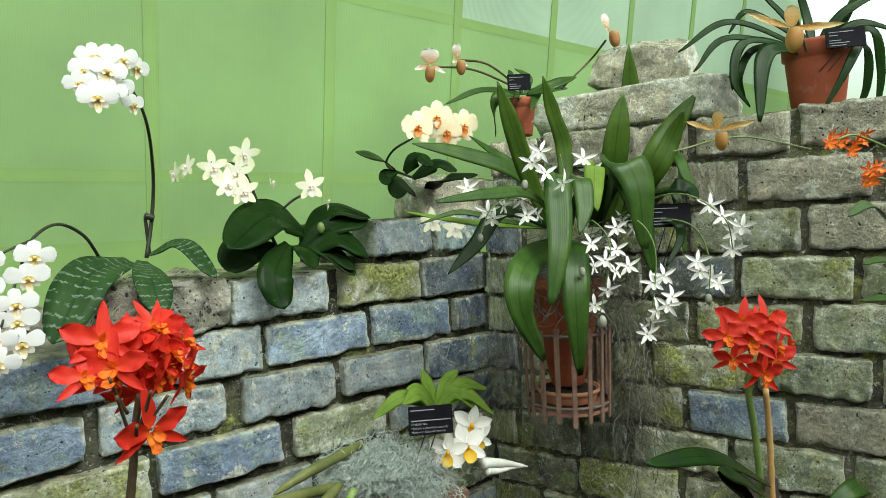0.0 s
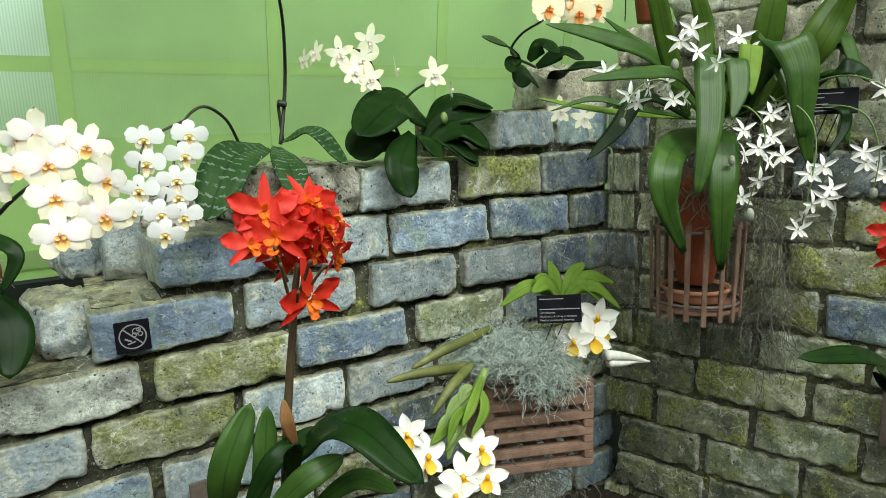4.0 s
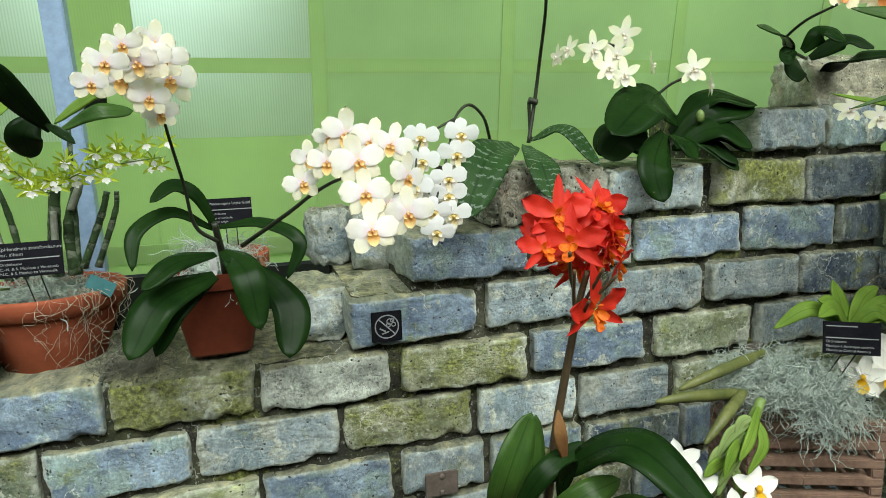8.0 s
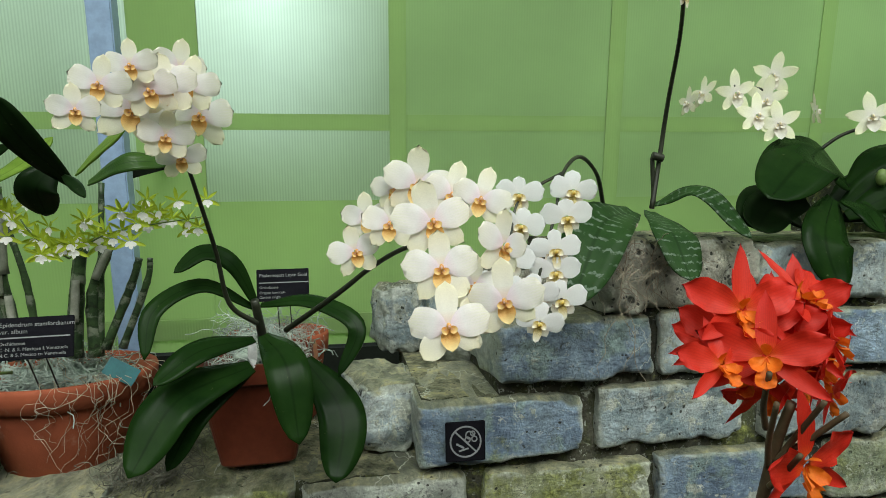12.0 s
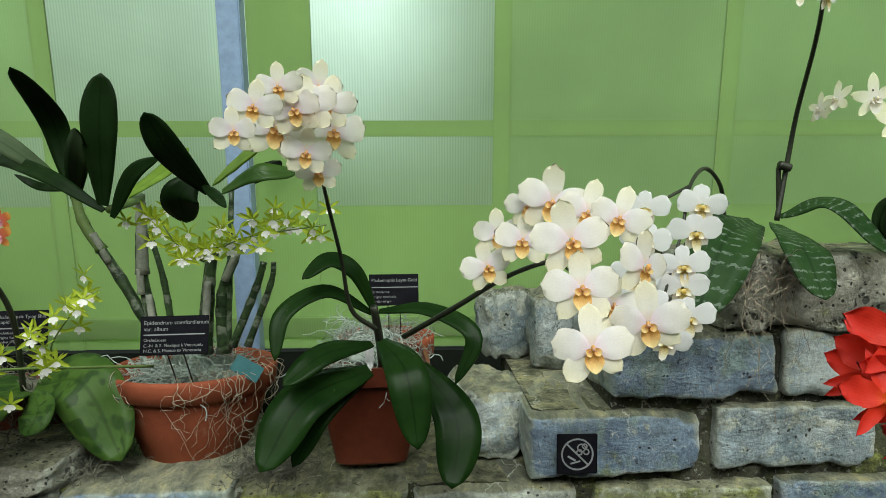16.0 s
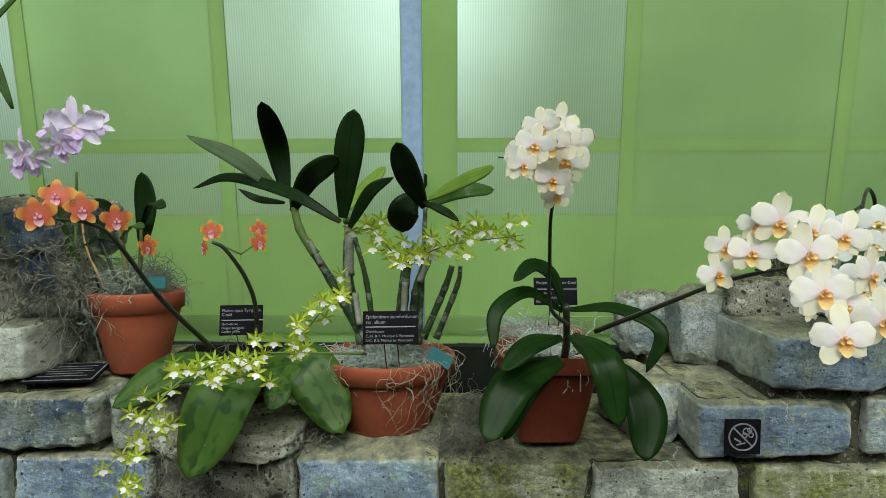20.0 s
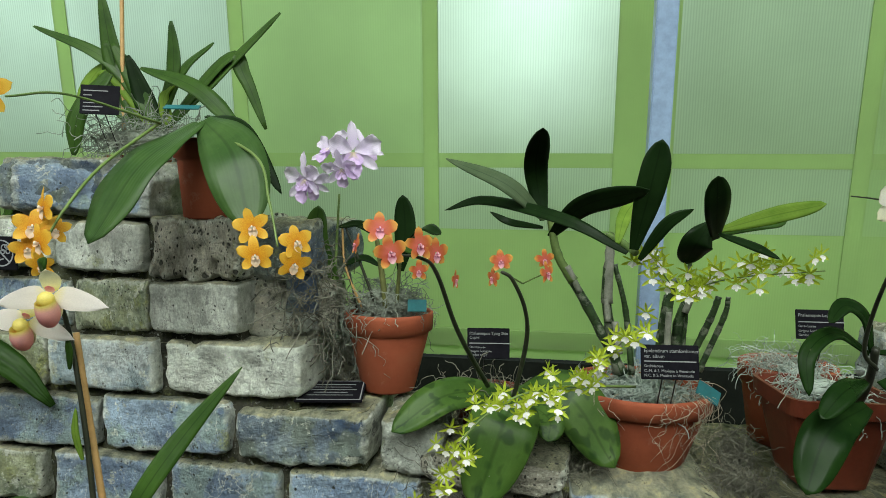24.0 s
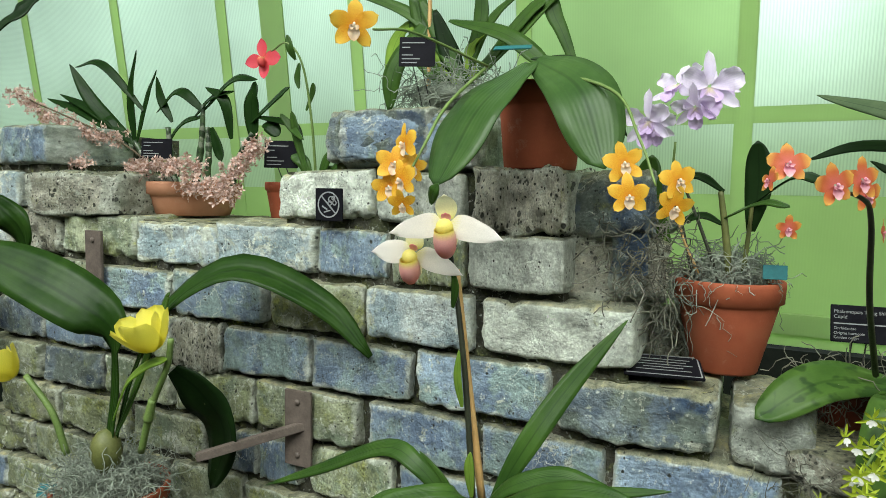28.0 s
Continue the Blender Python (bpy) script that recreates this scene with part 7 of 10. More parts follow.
flower("daffodil", white_yellow_orchid, (0.445, 0.720, 1.045), (-0.04, -0.81, 0.22), 0.066, 4)
flower("daffodil", white_yellow_orchid, (0.482, 0.730, 1.067), (0.03, -0.81, 0.40), 0.064, -10)
flower("daffodil", white_yellow_orchid, (0.486, 0.720, 1.030), (-0.50, -0.80, 0.50), 0.059, -10)
flower("daffodil", white_yellow_orchid, (0.390, 0.740, 1.066), (-0.19, -0.84, 0.29), 0.049, -9)
flower("daffodil", white_yellow_orchid, (0.428, 0.710, 1.030), (-0.21, -0.81, 0.17), 0.057, -11)
flower("daffodil", white_yellow_orchid, (0.764, 0.800, 1.178), (-0.55, -0.78, 0.02), 0.067, -12)
flower("daffodil", white_yellow_orchid, (0.742, 0.790, 1.150), (-0.38, -0.77, 0.31), 0.076, 11)
flower("daffodil", white_yellow_orchid, (0.713, 0.800, 1.147), (-0.72, -0.79, 0.19), 0.066, -5)
flower("daffodil", white_yellow_orchid, (0.773, 0.800, 1.155), (-0.37, -0.77, 0.20), 0.062, 12)
for tip, bend in (((0.608, 0.85, 1.212), 0.03), ((0.63, 0.80, 1.24), 0.022), ((0.66, 0.83, 1.252), 0.015), ((0.715, 0.86, 1.268), 0.006), ((0.775, 0.84, 1.258), 0.014), ((0.812, 0.81, 1.224), 0.026), ((0.806, 0.79, 1.186), 0.034), ((0.775, 0.80, 1.20), 0.03)):
    a, b = Vector((0.716, 0.828, 1.205)), Vector(tip)
    leaf(white_yellow_orchid, [a, a.lerp(b, 0.5) + Vector((0, 0, bend)), b], 0.024, "lance", "young", (0, -0.7, 0.6))
moss("moss", (0.592, 0.825, 1.152), (0.056, 0.04, 0.015), 2000, 0.055, MOSS, "pale grey-green spanish moss", 45, 0.00045, 1.25, 0.1, white_yellow_orchid, False)
moss("moss", (0.648, 0.78, 1.122), (0.032, 0.01, 0.022), 420, 0.065, MOSS, "pale hanging moss", 46, 0.00042, 1.0, 0.35, white_yellow_orchid, False)

peach_orchid = thing("orchid_plant", (-0.130, 1.190, 1.190), "moth orchid with dark leaves and white and peach flowers", "orchid")
leaf(peach_orchid, [(-0.117, 1.100, 1.300), (-0.184, 1.045, 1.283), (-0.221, 1.010, 1.219)], 0.054, "oval", "phal", (0, -0.7, 0.65))
leaf(peach_orchid, [(-0.115, 1.110, 1.328), (-0.162, 1.060, 1.329), (-0.201, 1.030, 1.302)], 0.029, "oval", "phal", (0, -0.7, 0.65))
leaf(peach_orchid, [(-0.115, 1.110, 1.364), (-0.164, 1.090, 1.393), (-0.206, 1.060, 1.372), (-0.211, 1.040, 1.325)], 0.021, "oval", "phal", (0, -0.7, 0.65))
leaf(peach_orchid, [(-0.111, 1.110, 1.365), (-0.131, 1.090, 1.414), (-0.159, 1.080, 1.429), (-0.185, 1.060, 1.409)], 0.022, "oval", "phal", (0, -0.7, 0.65))
leaf(peach_orchid, [(-0.107, 1.110, 1.366), (-0.050, 1.080, 1.373), (-0.002, 1.050, 1.349), (-0.022, 1.040, 1.298)], 0.020, "oval", "phal", (0, -0.7, 0.65))
leaf(peach_orchid, [(-0.104, 1.100, 1.334), (-0.074, 1.035, 1.315), (-0.061, 1.010, 1.240)], 0.044, "oval", "phal", (0, -0.7, 0.65))
leaf(peach_orchid, [(-0.059, 1.100, 1.305), (-0.020, 1.050, 1.257), (-0.027, 1.020, 1.194)], 0.050, "oval", "phal", (0, -0.7, 0.65))
leaf(peach_orchid, [(-0.121, 1.110, 1.291), (-0.169, 1.070, 1.259), (-0.197, 1.050, 1.207)], 0.028, "oval", "phal", (0, -0.7, 0.65))
stem(peach_orchid, [(-0.106, 1.150, 1.284), (-0.107, 1.122, 1.326), (-0.112, 1.100, 1.373)], 0.0058, 0.0046, "dark")
stem(peach_orchid, [(-0.110, 1.100, 1.347), (-0.135, 1.080, 1.373), (-0.141, 1.050, 1.430), (-0.147, 1.000, 1.490), (-0.147, 0.960, 1.519)], 0.0030, 0.0018, "dark")
stem(peach_orchid, [(-0.077, 1.080, 1.342), (-0.019, 0.980, 1.393), (0.009, 0.920, 1.421), (0.034, 0.860, 1.441), (0.069, 0.820, 1.452)], 0.0034, 0.0014, "dark")
stem(peach_orchid, [(0.034, 0.880, 1.441), (0.048, 0.870, 1.442), (0.062, 0.840, 1.429), (0.062, 0.820, 1.407)], 0.0013, 0.0007, "dark")
stem(peach_orchid, [(-0.145, 0.990, 1.548), (-0.173, 0.990, 1.555), (-0.210, 0.970, 1.558)], 0.0012, 0.0007, "dark")
flower("peachphal", peach_orchid, (-0.193, 0.856, 1.541), (0.47, -0.93, -0.09), 0.033, 3)
flower("peachphal", peach_orchid, (-0.181, 0.868, 1.561), (0.13, -0.94, -0.12), 0.039, -7)
flower("peachphal", peach_orchid, (-0.179, 0.932, 1.553), (0.34, -0.95, -0.10), 0.057, -10)
flower("peachphal", peach_orchid, (-0.171, 0.906, 1.583), (0.08, -0.94, -0.18), 0.037, 7)
flower("peachphal", peach_orchid, (-0.150, 0.921, 1.571), (0.03, -0.96, -0.08), 0.049, 4)
flower("peachphal", peach_orchid, (-0.137, 0.940, 1.575), (-0.04, -0.96, -0.09), 0.047, -11)
flower("peachphal", peach_orchid, (-0.135, 0.973, 1.555), (-0.03, -0.97, -0.08), 0.055, -7)
flower("peachphal", peach_orchid, (-0.155, 0.934, 1.532), (0.38, -0.97, -0.09), 0.042, -5)
flower("peachphal", peach_orchid, (-0.148, 0.952, 1.516), (0.33, -0.97, -0.18), 0.039, 6)
flower("peachphal", peach_orchid, (-0.160, 0.915, 1.566), (-0.02, -0.95, -0.22), 0.044, 13)
flower("peachphal", peach_orchid, (-0.146, 0.950, 1.591), (0.26, -0.96, -0.22), 0.043, -11)
flower("peachphal", peach_orchid, (-0.004, 0.873, 1.438), (0.24, -1.00, 0.08), 0.040, 9)
flower("peachphal", peach_orchid, (0.022, 0.860, 1.459), (-0.22, -1.00, 0.04), 0.043, -4)
flower("peachphal", peach_orchid, (0.005, 0.880, 1.463), (-0.14, -1.00, -0.04), 0.037, 3)
flower("peachphal", peach_orchid, (0.042, 0.850, 1.488), (-0.14, -1.00, -0.06), 0.048, -10)
flower("peachphal", peach_orchid, (0.047, 0.810, 1.461), (0.08, -0.99, 0.04), 0.050, 9)
flower("peachphal", peach_orchid, (0.050, 0.790, 1.431), (-0.13, -0.99, 0.15), 0.048, 0)
flower("peachphal", peach_orchid, (0.049, 0.760, 1.398), (-0.05, -0.98, 0.15), 0.047, 7)
flower("peachphal", peach_orchid, (0.094, 0.800, 1.444), (0.50, -0.80, 0.00), 0.043, -13)
flower("peachphal", peach_orchid, (0.087, 0.770, 1.411), (-0.31, -0.97, -0.01), 0.046, 11)
flower("peachphal", peach_orchid, (0.083, 0.820, 1.476), (-0.15, -0.98, 0.05), 0.041, -14)
flower("peachphal", peach_orchid, (0.074, 0.800, 1.418), (-0.15, -0.98, 0.18), 0.036, 3)
flower("peachphal", peach_orchid, (0.066, 0.840, 1.480), (-0.14, -0.99, -0.03), 0.043, -11)
flower("peachphal", peach_orchid, (0.026, 0.860, 1.485), (-0.21, -1.00, -0.12), 0.034, -4)
flower("peachphal", peach_orchid, (0.064, 0.780, 1.394), (-0.18, -0.98, 0.23), 0.031, -10)
def square_pot(parent, c, top, foot, height, yaw, label):
    """A moulded square plastic pot: sloping sides, rounded corners, a stepped rim and an open top."""
    V, F = [], []
    levels = [(foot * 0.94, 0), (foot, 0.003), (foot + (top - foot) * 0.76, height * 0.8), (top, height * 0.82), (top * 1.02, height), (top * 0.95, height), (top * 0.9, height * 0.8), (top * 0.88, height * 0.78)]
    for side, z in levels:
        for i in range(32):
            a = 2 * math.pi * (i + 0.5) / 32
            q = Vector((math.copysign(abs(math.cos(a)) ** 0.28, math.cos(a)), math.copysign(abs(math.sin(a)) ** 0.28, math.sin(a)), 0)) * side / 2
            V.append(Vector((q.x, q.y, z)))
    for r in range(len(levels) - 1):
        for i in range(32):
            F.append((r * 32 + i, r * 32 + (i + 1) % 32, (r + 1) * 32 + (i + 1) % 32, (r + 1) * 32 + i))
    F.append(tuple(range(32))[::-1])
    F.append(tuple((len(levels) - 1) * 32 + i for i in range(32)))
    return part_mesh("pot", mesh_ob("pot", V, F, BROWNPOT, False), parent, label, pose(*c, 0, 0, yaw))


square_pot(peach_orchid, (-0.125, 1.205, 1.163), 0.146, 0.092, 0.13, 4, "square red-brown plastic pot")
moss("moss", (-0.12, 1.21, 1.29), (0.045, 0.04, 0.012), 260, 0.06, MOSS, "pale moss", 47, 0.0007, 0.9, 0.3, peach_orchid)

cane_orchid = thing("orchid_plant", (-0.345, 1.240, 1.150), "cane orchid with lime and white sprays in a terracotta pot", "orchid")
flower_pot(cane_orchid, (-0.37, 1.25, 1.152), 0.109, 0.068, 0.122, TERRA)
moss("moss", (-0.37, 1.25, 1.264), (0.052, 0.05, 0.01), 900, 0.06, MOSS, "dry grey moss", 48, 0.0007, 0.9, 0.2, cane_orchid)
a, b = over_pot((-0.37, 1.25, 1.152), 0.109, 0.068, 0.122, -150, -8, 0.13)
draped(cane_orchid, a, 16, 49, 0.00045, b, "root_tangle", "pale wiry roots over the rim", ROOT)
a, b = over_pot((-0.37, 1.25, 1.152), 0.109, 0.068, 0.122, -70, 10, 0.17)
draped(cane_orchid, a, 22, 149, 0.0004, b, "root_tangle", "pale wiry roots over the rim", ROOT)
stem(cane_orchid, [(-0.398, 1.220, 1.294), (-0.453, 1.220, 1.394), (-0.499, 1.220, 1.471), (-0.509, 1.220, 1.523)], 0.0078, 0.0049, "cane", "cane", 6)
stem(cane_orchid, [(-0.405, 1.220, 1.294), (-0.426, 1.220, 1.407), (-0.423, 1.220, 1.475), (-0.425, 1.220, 1.499)], 0.0078, 0.0049, "cane", "cane", 6)
stem(cane_orchid, [(-0.345, 1.220, 1.294), (-0.338, 1.220, 1.389), (-0.329, 1.220, 1.441)], 0.0084, 0.0063, "cane", "cane", 6)
stem(cane_orchid, [(-0.322, 1.220, 1.294), (-0.321, 1.220, 1.372), (-0.300, 1.220, 1.434)], 0.0084, 0.0063, "cane", "cane", 6)
stem(cane_orchid, [(-0.290, 1.220, 1.303), (-0.258, 1.220, 1.385), (-0.253, 1.220, 1.415)], 0.0049, 0.0031, "cane", "cane", 6)
stem(cane_orchid, [(-0.310, 1.220, 1.303), (-0.277, 1.220, 1.381), (-0.266, 1.220, 1.415)], 0.0057, 0.0042, "cane", "cane", 6)
stem(cane_orchid, [(-0.355, 1.220, 1.294), (-0.347, 1.220, 1.372), (-0.341, 1.220, 1.415)], 0.0028, 0.0021, "cane", "cane", 6)
stem(cane_orchid, [(-0.385, 1.220, 1.294), (-0.397, 1.220, 1.389), (-0.415, 1.220, 1.458)], 0.0049, 0.0035, "cane", "cane", 6)
stem(cane_orchid, [(-0.316, 1.220, 1.294), (-0.311, 1.220, 1.407), (-0.306, 1.220, 1.509)], 0.0043, 0.0031, "cane", "cane", 6)
stem(cane_orchid, [(-0.465, 1.215, 1.416), (-0.485, 1.215, 1.454)], 0.0047, 0.0051, "husk", "husk", 0)
stem(cane_orchid, [(-0.426, 1.215, 1.407), (-0.423, 1.210, 1.374)], 0.0047, 0.0051, "husk", "husk", 0)
stem(cane_orchid, [(-0.300, 1.215, 1.428), (-0.315, 1.210, 1.391)], 0.0047, 0.0051, "husk", "husk", 0)
stem(cane_orchid, [(-0.337, 1.210, 1.391), (-0.339, 1.205, 1.340)], 0.0047, 0.0051, "husk", "husk", 0)
stem(cane_orchid, [(-0.413, 1.210, 1.374), (-0.406, 1.205, 1.327)], 0.0047, 0.0051, "husk", "husk", 0)
stem(cane_orchid, [(-0.475, 1.218, 1.432), (-0.499, 1.218, 1.471), (-0.512, 1.219, 1.53)], 0.0074, 0.0055, "green", "shoot", 2)
stem(cane_orchid, [(-0.4245, 1.219, 1.40), (-0.423, 1.218, 1.475), (-0.424, 1.218, 1.505)], 0.0083, 0.0055, "husk", "sheath", 2)
stem(cane_orchid, [(-0.424, 1.218, 1.50), (-0.412, 1.16, 1.493), (-0.405, 1.10, 1.485)], 0.006, 0.0045, "green", "shoot", 1)
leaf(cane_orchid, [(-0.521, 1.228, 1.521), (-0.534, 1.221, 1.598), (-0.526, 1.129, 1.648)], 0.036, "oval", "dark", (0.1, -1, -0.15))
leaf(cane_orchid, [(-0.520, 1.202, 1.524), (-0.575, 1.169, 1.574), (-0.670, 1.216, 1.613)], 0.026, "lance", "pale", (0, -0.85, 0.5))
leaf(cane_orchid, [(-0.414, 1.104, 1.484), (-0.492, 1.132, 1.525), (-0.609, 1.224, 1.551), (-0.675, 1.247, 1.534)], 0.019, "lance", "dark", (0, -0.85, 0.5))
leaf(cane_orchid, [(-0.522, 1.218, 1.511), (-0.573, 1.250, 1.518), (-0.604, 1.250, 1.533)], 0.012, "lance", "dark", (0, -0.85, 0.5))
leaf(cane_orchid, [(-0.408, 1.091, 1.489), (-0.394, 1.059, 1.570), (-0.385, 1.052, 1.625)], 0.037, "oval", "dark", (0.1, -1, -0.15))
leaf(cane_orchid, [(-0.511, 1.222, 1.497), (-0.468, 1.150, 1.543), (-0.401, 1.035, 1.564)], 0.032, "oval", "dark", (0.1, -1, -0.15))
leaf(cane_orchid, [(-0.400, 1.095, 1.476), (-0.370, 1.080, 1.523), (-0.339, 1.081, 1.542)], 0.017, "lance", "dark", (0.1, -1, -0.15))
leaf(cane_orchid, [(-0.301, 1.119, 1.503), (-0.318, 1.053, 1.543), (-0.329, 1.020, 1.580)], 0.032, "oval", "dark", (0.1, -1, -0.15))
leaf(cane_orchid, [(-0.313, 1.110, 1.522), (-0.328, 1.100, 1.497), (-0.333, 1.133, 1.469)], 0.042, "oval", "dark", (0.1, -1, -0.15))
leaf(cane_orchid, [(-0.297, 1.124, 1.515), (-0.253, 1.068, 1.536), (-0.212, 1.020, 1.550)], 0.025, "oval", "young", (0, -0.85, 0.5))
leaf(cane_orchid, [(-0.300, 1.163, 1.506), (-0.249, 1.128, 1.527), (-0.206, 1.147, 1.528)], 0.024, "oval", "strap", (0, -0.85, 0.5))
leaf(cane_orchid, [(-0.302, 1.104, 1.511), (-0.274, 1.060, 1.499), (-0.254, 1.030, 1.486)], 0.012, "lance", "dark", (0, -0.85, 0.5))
leaf(cane_orchid, [(-0.421, 1.150, 1.494), (-0.400, 1.229, 1.534), (-0.371, 1.250, 1.568)], 0.022, "oval", "young", (0, -0.85, 0.5))
flower("epi", cane_orchid, (-0.383, 1.140, 1.480), (-0.20, -0.99, -0.12), 0.032, 9)
flower("epi", cane_orchid, (-0.386, 1.158, 1.477), (-0.34, -0.99, -0.39), 0.032, -5)
flower("epi", cane_orchid, (-0.367, 1.167, 1.485), (-0.21, -0.99, -0.38), 0.032, -12)
flower("epi", cane_orchid, (-0.403, 1.133, 1.471), (-0.29, -0.99, -0.41), 0.031, -2)
flower("epi", cane_orchid, (-0.375, 1.135, 1.475), (0.42, -0.99, -0.44), 0.031, -8)
flower("epi", cane_orchid, (-0.364, 1.127, 1.464), (-0.25, -0.99, -0.17), 0.031, -11)
flower("epi", cane_orchid, (-0.376, 1.137, 1.447), (0.19, -0.99, 0.26), 0.032, 4)
flower("epi", cane_orchid, (-0.368, 1.129, 1.473), (0.51, -0.99, -0.02), 0.031, -2)
flower("epi", cane_orchid, (-0.374, 1.175, 1.456), (0.46, -0.99, 0.09), 0.034, -7)
flower("epi", cane_orchid, (-0.358, 1.162, 1.444), (0.58, -0.99, -0.15), 0.032, -10)
flower("epi", cane_orchid, (-0.339, 1.134, 1.441), (0.35, -0.99, -0.23), 0.031, -12)
flower("epi", cane_orchid, (-0.350, 1.166, 1.432), (0.50, -0.99, -0.00), 0.032, -13)
flower("epi", cane_orchid, (-0.343, 1.134, 1.427), (0.65, -0.99, 0.31), 0.031, 3)
flower("epi", cane_orchid, (-0.331, 1.134, 1.428), (-0.36, -0.99, -0.10), 0.031, -4)
flower("epi", cane_orchid, (-0.323, 1.141, 1.433), (0.58, -1.00, 0.13), 0.032, -11)
flower("epi", cane_orchid, (-0.333, 1.115, 1.427), (0.12, -0.99, -0.31), 0.031, 6)
flower("epi", cane_orchid, (-0.304, 1.161, 1.438), (-0.57, -1.00, -0.20), 0.032, 12)
flower("epi", cane_orchid, (-0.310, 1.142, 1.431), (-0.01, -1.00, -0.10), 0.032, -2)
flower("epi", cane_orchid, (-0.315, 1.165, 1.445), (0.80, -1.00, 0.02), 0.032, -11)
flower("epi", cane_orchid, (-0.331, 1.133, 1.457), (-0.68, -1.00, -0.37), 0.031, 2)
flower("epi", cane_orchid, (-0.351, 1.152, 1.444), (0.23, -0.99, 0.06), 0.032, 5)
flower("epi", cane_orchid, (-0.321, 1.140, 1.439), (0.42, -1.00, -0.40), 0.032, -0)
flower("epi", cane_orchid, (-0.313, 1.141, 1.438), (0.61, -1.00, 0.06), 0.032, 12)
flower("epi", cane_orchid, (-0.290, 1.177, 1.449), (-0.40, -1.00, 0.10), 0.034, 10)
flower("epi", cane_orchid, (-0.292, 1.126, 1.461), (-0.51, -1.00, -0.39), 0.031, -10)
flower("epi", cane_orchid, (-0.294, 1.166, 1.444), (0.22, -1.00, -0.37), 0.032, 7)
flower("epi", cane_orchid, (-0.295, 1.174, 1.434), (0.38, -1.00, 0.29), 0.034, 13)
flower("epi", cane_orchid, (-0.295, 1.144, 1.465), (0.24, -1.00, 0.30), 0.032, -11)
flower("epi", cane_orchid, (-0.268, 1.139, 1.443), (-0.18, -1.00, -0.09), 0.031, 5)
flower("epi", cane_orchid, (-0.259, 1.141, 1.452), (0.40, -1.00, -0.40), 0.032, -3)
flower("epi", cane_orchid, (-0.240, 1.171, 1.457), (0.15, -1.00, -0.17), 0.032, 5)
flower("epi", cane_orchid, (-0.262, 1.146, 1.472), (0.01, -1.00, 0.29), 0.032, 12)
flower("epi", cane_orchid, (-0.254, 1.128, 1.472), (-0.32, -1.00, -0.38), 0.031, -1)
flower("epi", cane_orchid, (-0.240, 1.131, 1.459), (-0.23, -1.00, 0.12), 0.031, 12)
flower("epi", cane_orchid, (-0.245, 1.123, 1.440), (0.32, -1.00, 0.18), 0.031, 2)
flower("epi", cane_orchid, (-0.233, 1.150, 1.468), (-0.33, -1.00, -0.21), 0.032, 10)
flower("epi", cane_orchid, (-0.232, 1.146, 1.485), (-0.43, -1.00, 0.05), 0.032, -12)
flower("epi", cane_orchid, (-0.226, 1.131, 1.472), (-0.38, -1.00, -0.40), 0.031, -1)
flower("epi", cane_orchid, (-0.224, 1.099, 1.472), (0.68, -1.00, -0.40), 0.030, -4)
flower("epi", cane_orchid, (-0.214, 1.137, 1.463), (0.48, -1.00, -0.47), 0.031, 7)
flower("epi", cane_orchid, (-0.204, 1.138, 1.463), (-0.09, -1.00, -0.16), 0.031, 0)
flower("epi", cane_orchid, (-0.213, 1.118, 1.473), (-0.74, -1.00, -0.30), 0.031, 13)
flower("epi", cane_orchid, (-0.190, 1.148, 1.451), (-0.39, -1.00, 0.30), 0.032, 5)
flower("epi", cane_orchid, (-0.177, 1.140, 1.453), (-0.04, -1.00, -0.42), 0.031, -3)
flower("epi", cane_orchid, (-0.166, 1.136, 1.485), (0.59, -1.00, 0.03), 0.031, 4)
flower("epi", cane_orchid, (-0.184, 1.123, 1.461), (-0.79, -1.00, -0.45), 0.031, 8)
flower("epi", cane_orchid, (-0.189, 1.101, 1.483), (0.62, -1.00, -0.18), 0.030, 14)
stem(cane_orchid, [(-0.331, 1.180, 1.419), (-0.353, 1.150, 1.445), (-0.382, 1.160, 1.485)], 0.0012, 0.0008, "green")
stem(cane_orchid, [(-0.331, 1.180, 1.419), (-0.274, 1.150, 1.449), (-0.167, 1.120, 1.466)], 0.0012, 0.0008, "green")
stem(cane_orchid, [(-0.389, 1.160, 1.292), (-0.455, 1.100, 1.306), (-0.518, 1.040, 1.317), (-0.572, 1.000, 1.304), (-0.618, 0.980, 1.259), (-0.649, 0.970, 1.179)], 0.0020, 0.0010, "green", "spray", 0)
flower("epi", cane_orchid, (-0.400, 1.032, 1.418), (-0.57, -0.98, -0.36), 0.028, -4)
flower("epi", cane_orchid, (-0.401, 1.046, 1.393), (-0.23, -0.98, 0.22), 0.028, 7)
flower("epi", cane_orchid, (-0.411, 1.039, 1.381), (-0.24, -0.98, 0.26), 0.028, 4)
flower("epi", cane_orchid, (-0.418, 1.044, 1.387), (-0.24, -0.98, 0.29), 0.028, -2)
flower("epi", cane_orchid, (-0.398, 1.035, 1.400), (0.76, -0.98, -0.27), 0.028, -10)
flower("epi", cane_orchid, (-0.423, 1.037, 1.387), (-0.64, -0.98, -0.37), 0.028, 9)
flower("epi", cane_orchid, (-0.398, 1.027, 1.394), (0.12, -0.98, 0.29), 0.028, -13)
flower("epi", cane_orchid, (-0.431, 1.064, 1.383), (0.33, -0.98, 0.08), 0.029, -8)
flower("epi", cane_orchid, (-0.429, 1.074, 1.358), (0.86, -0.97, -0.30), 0.029, -12)
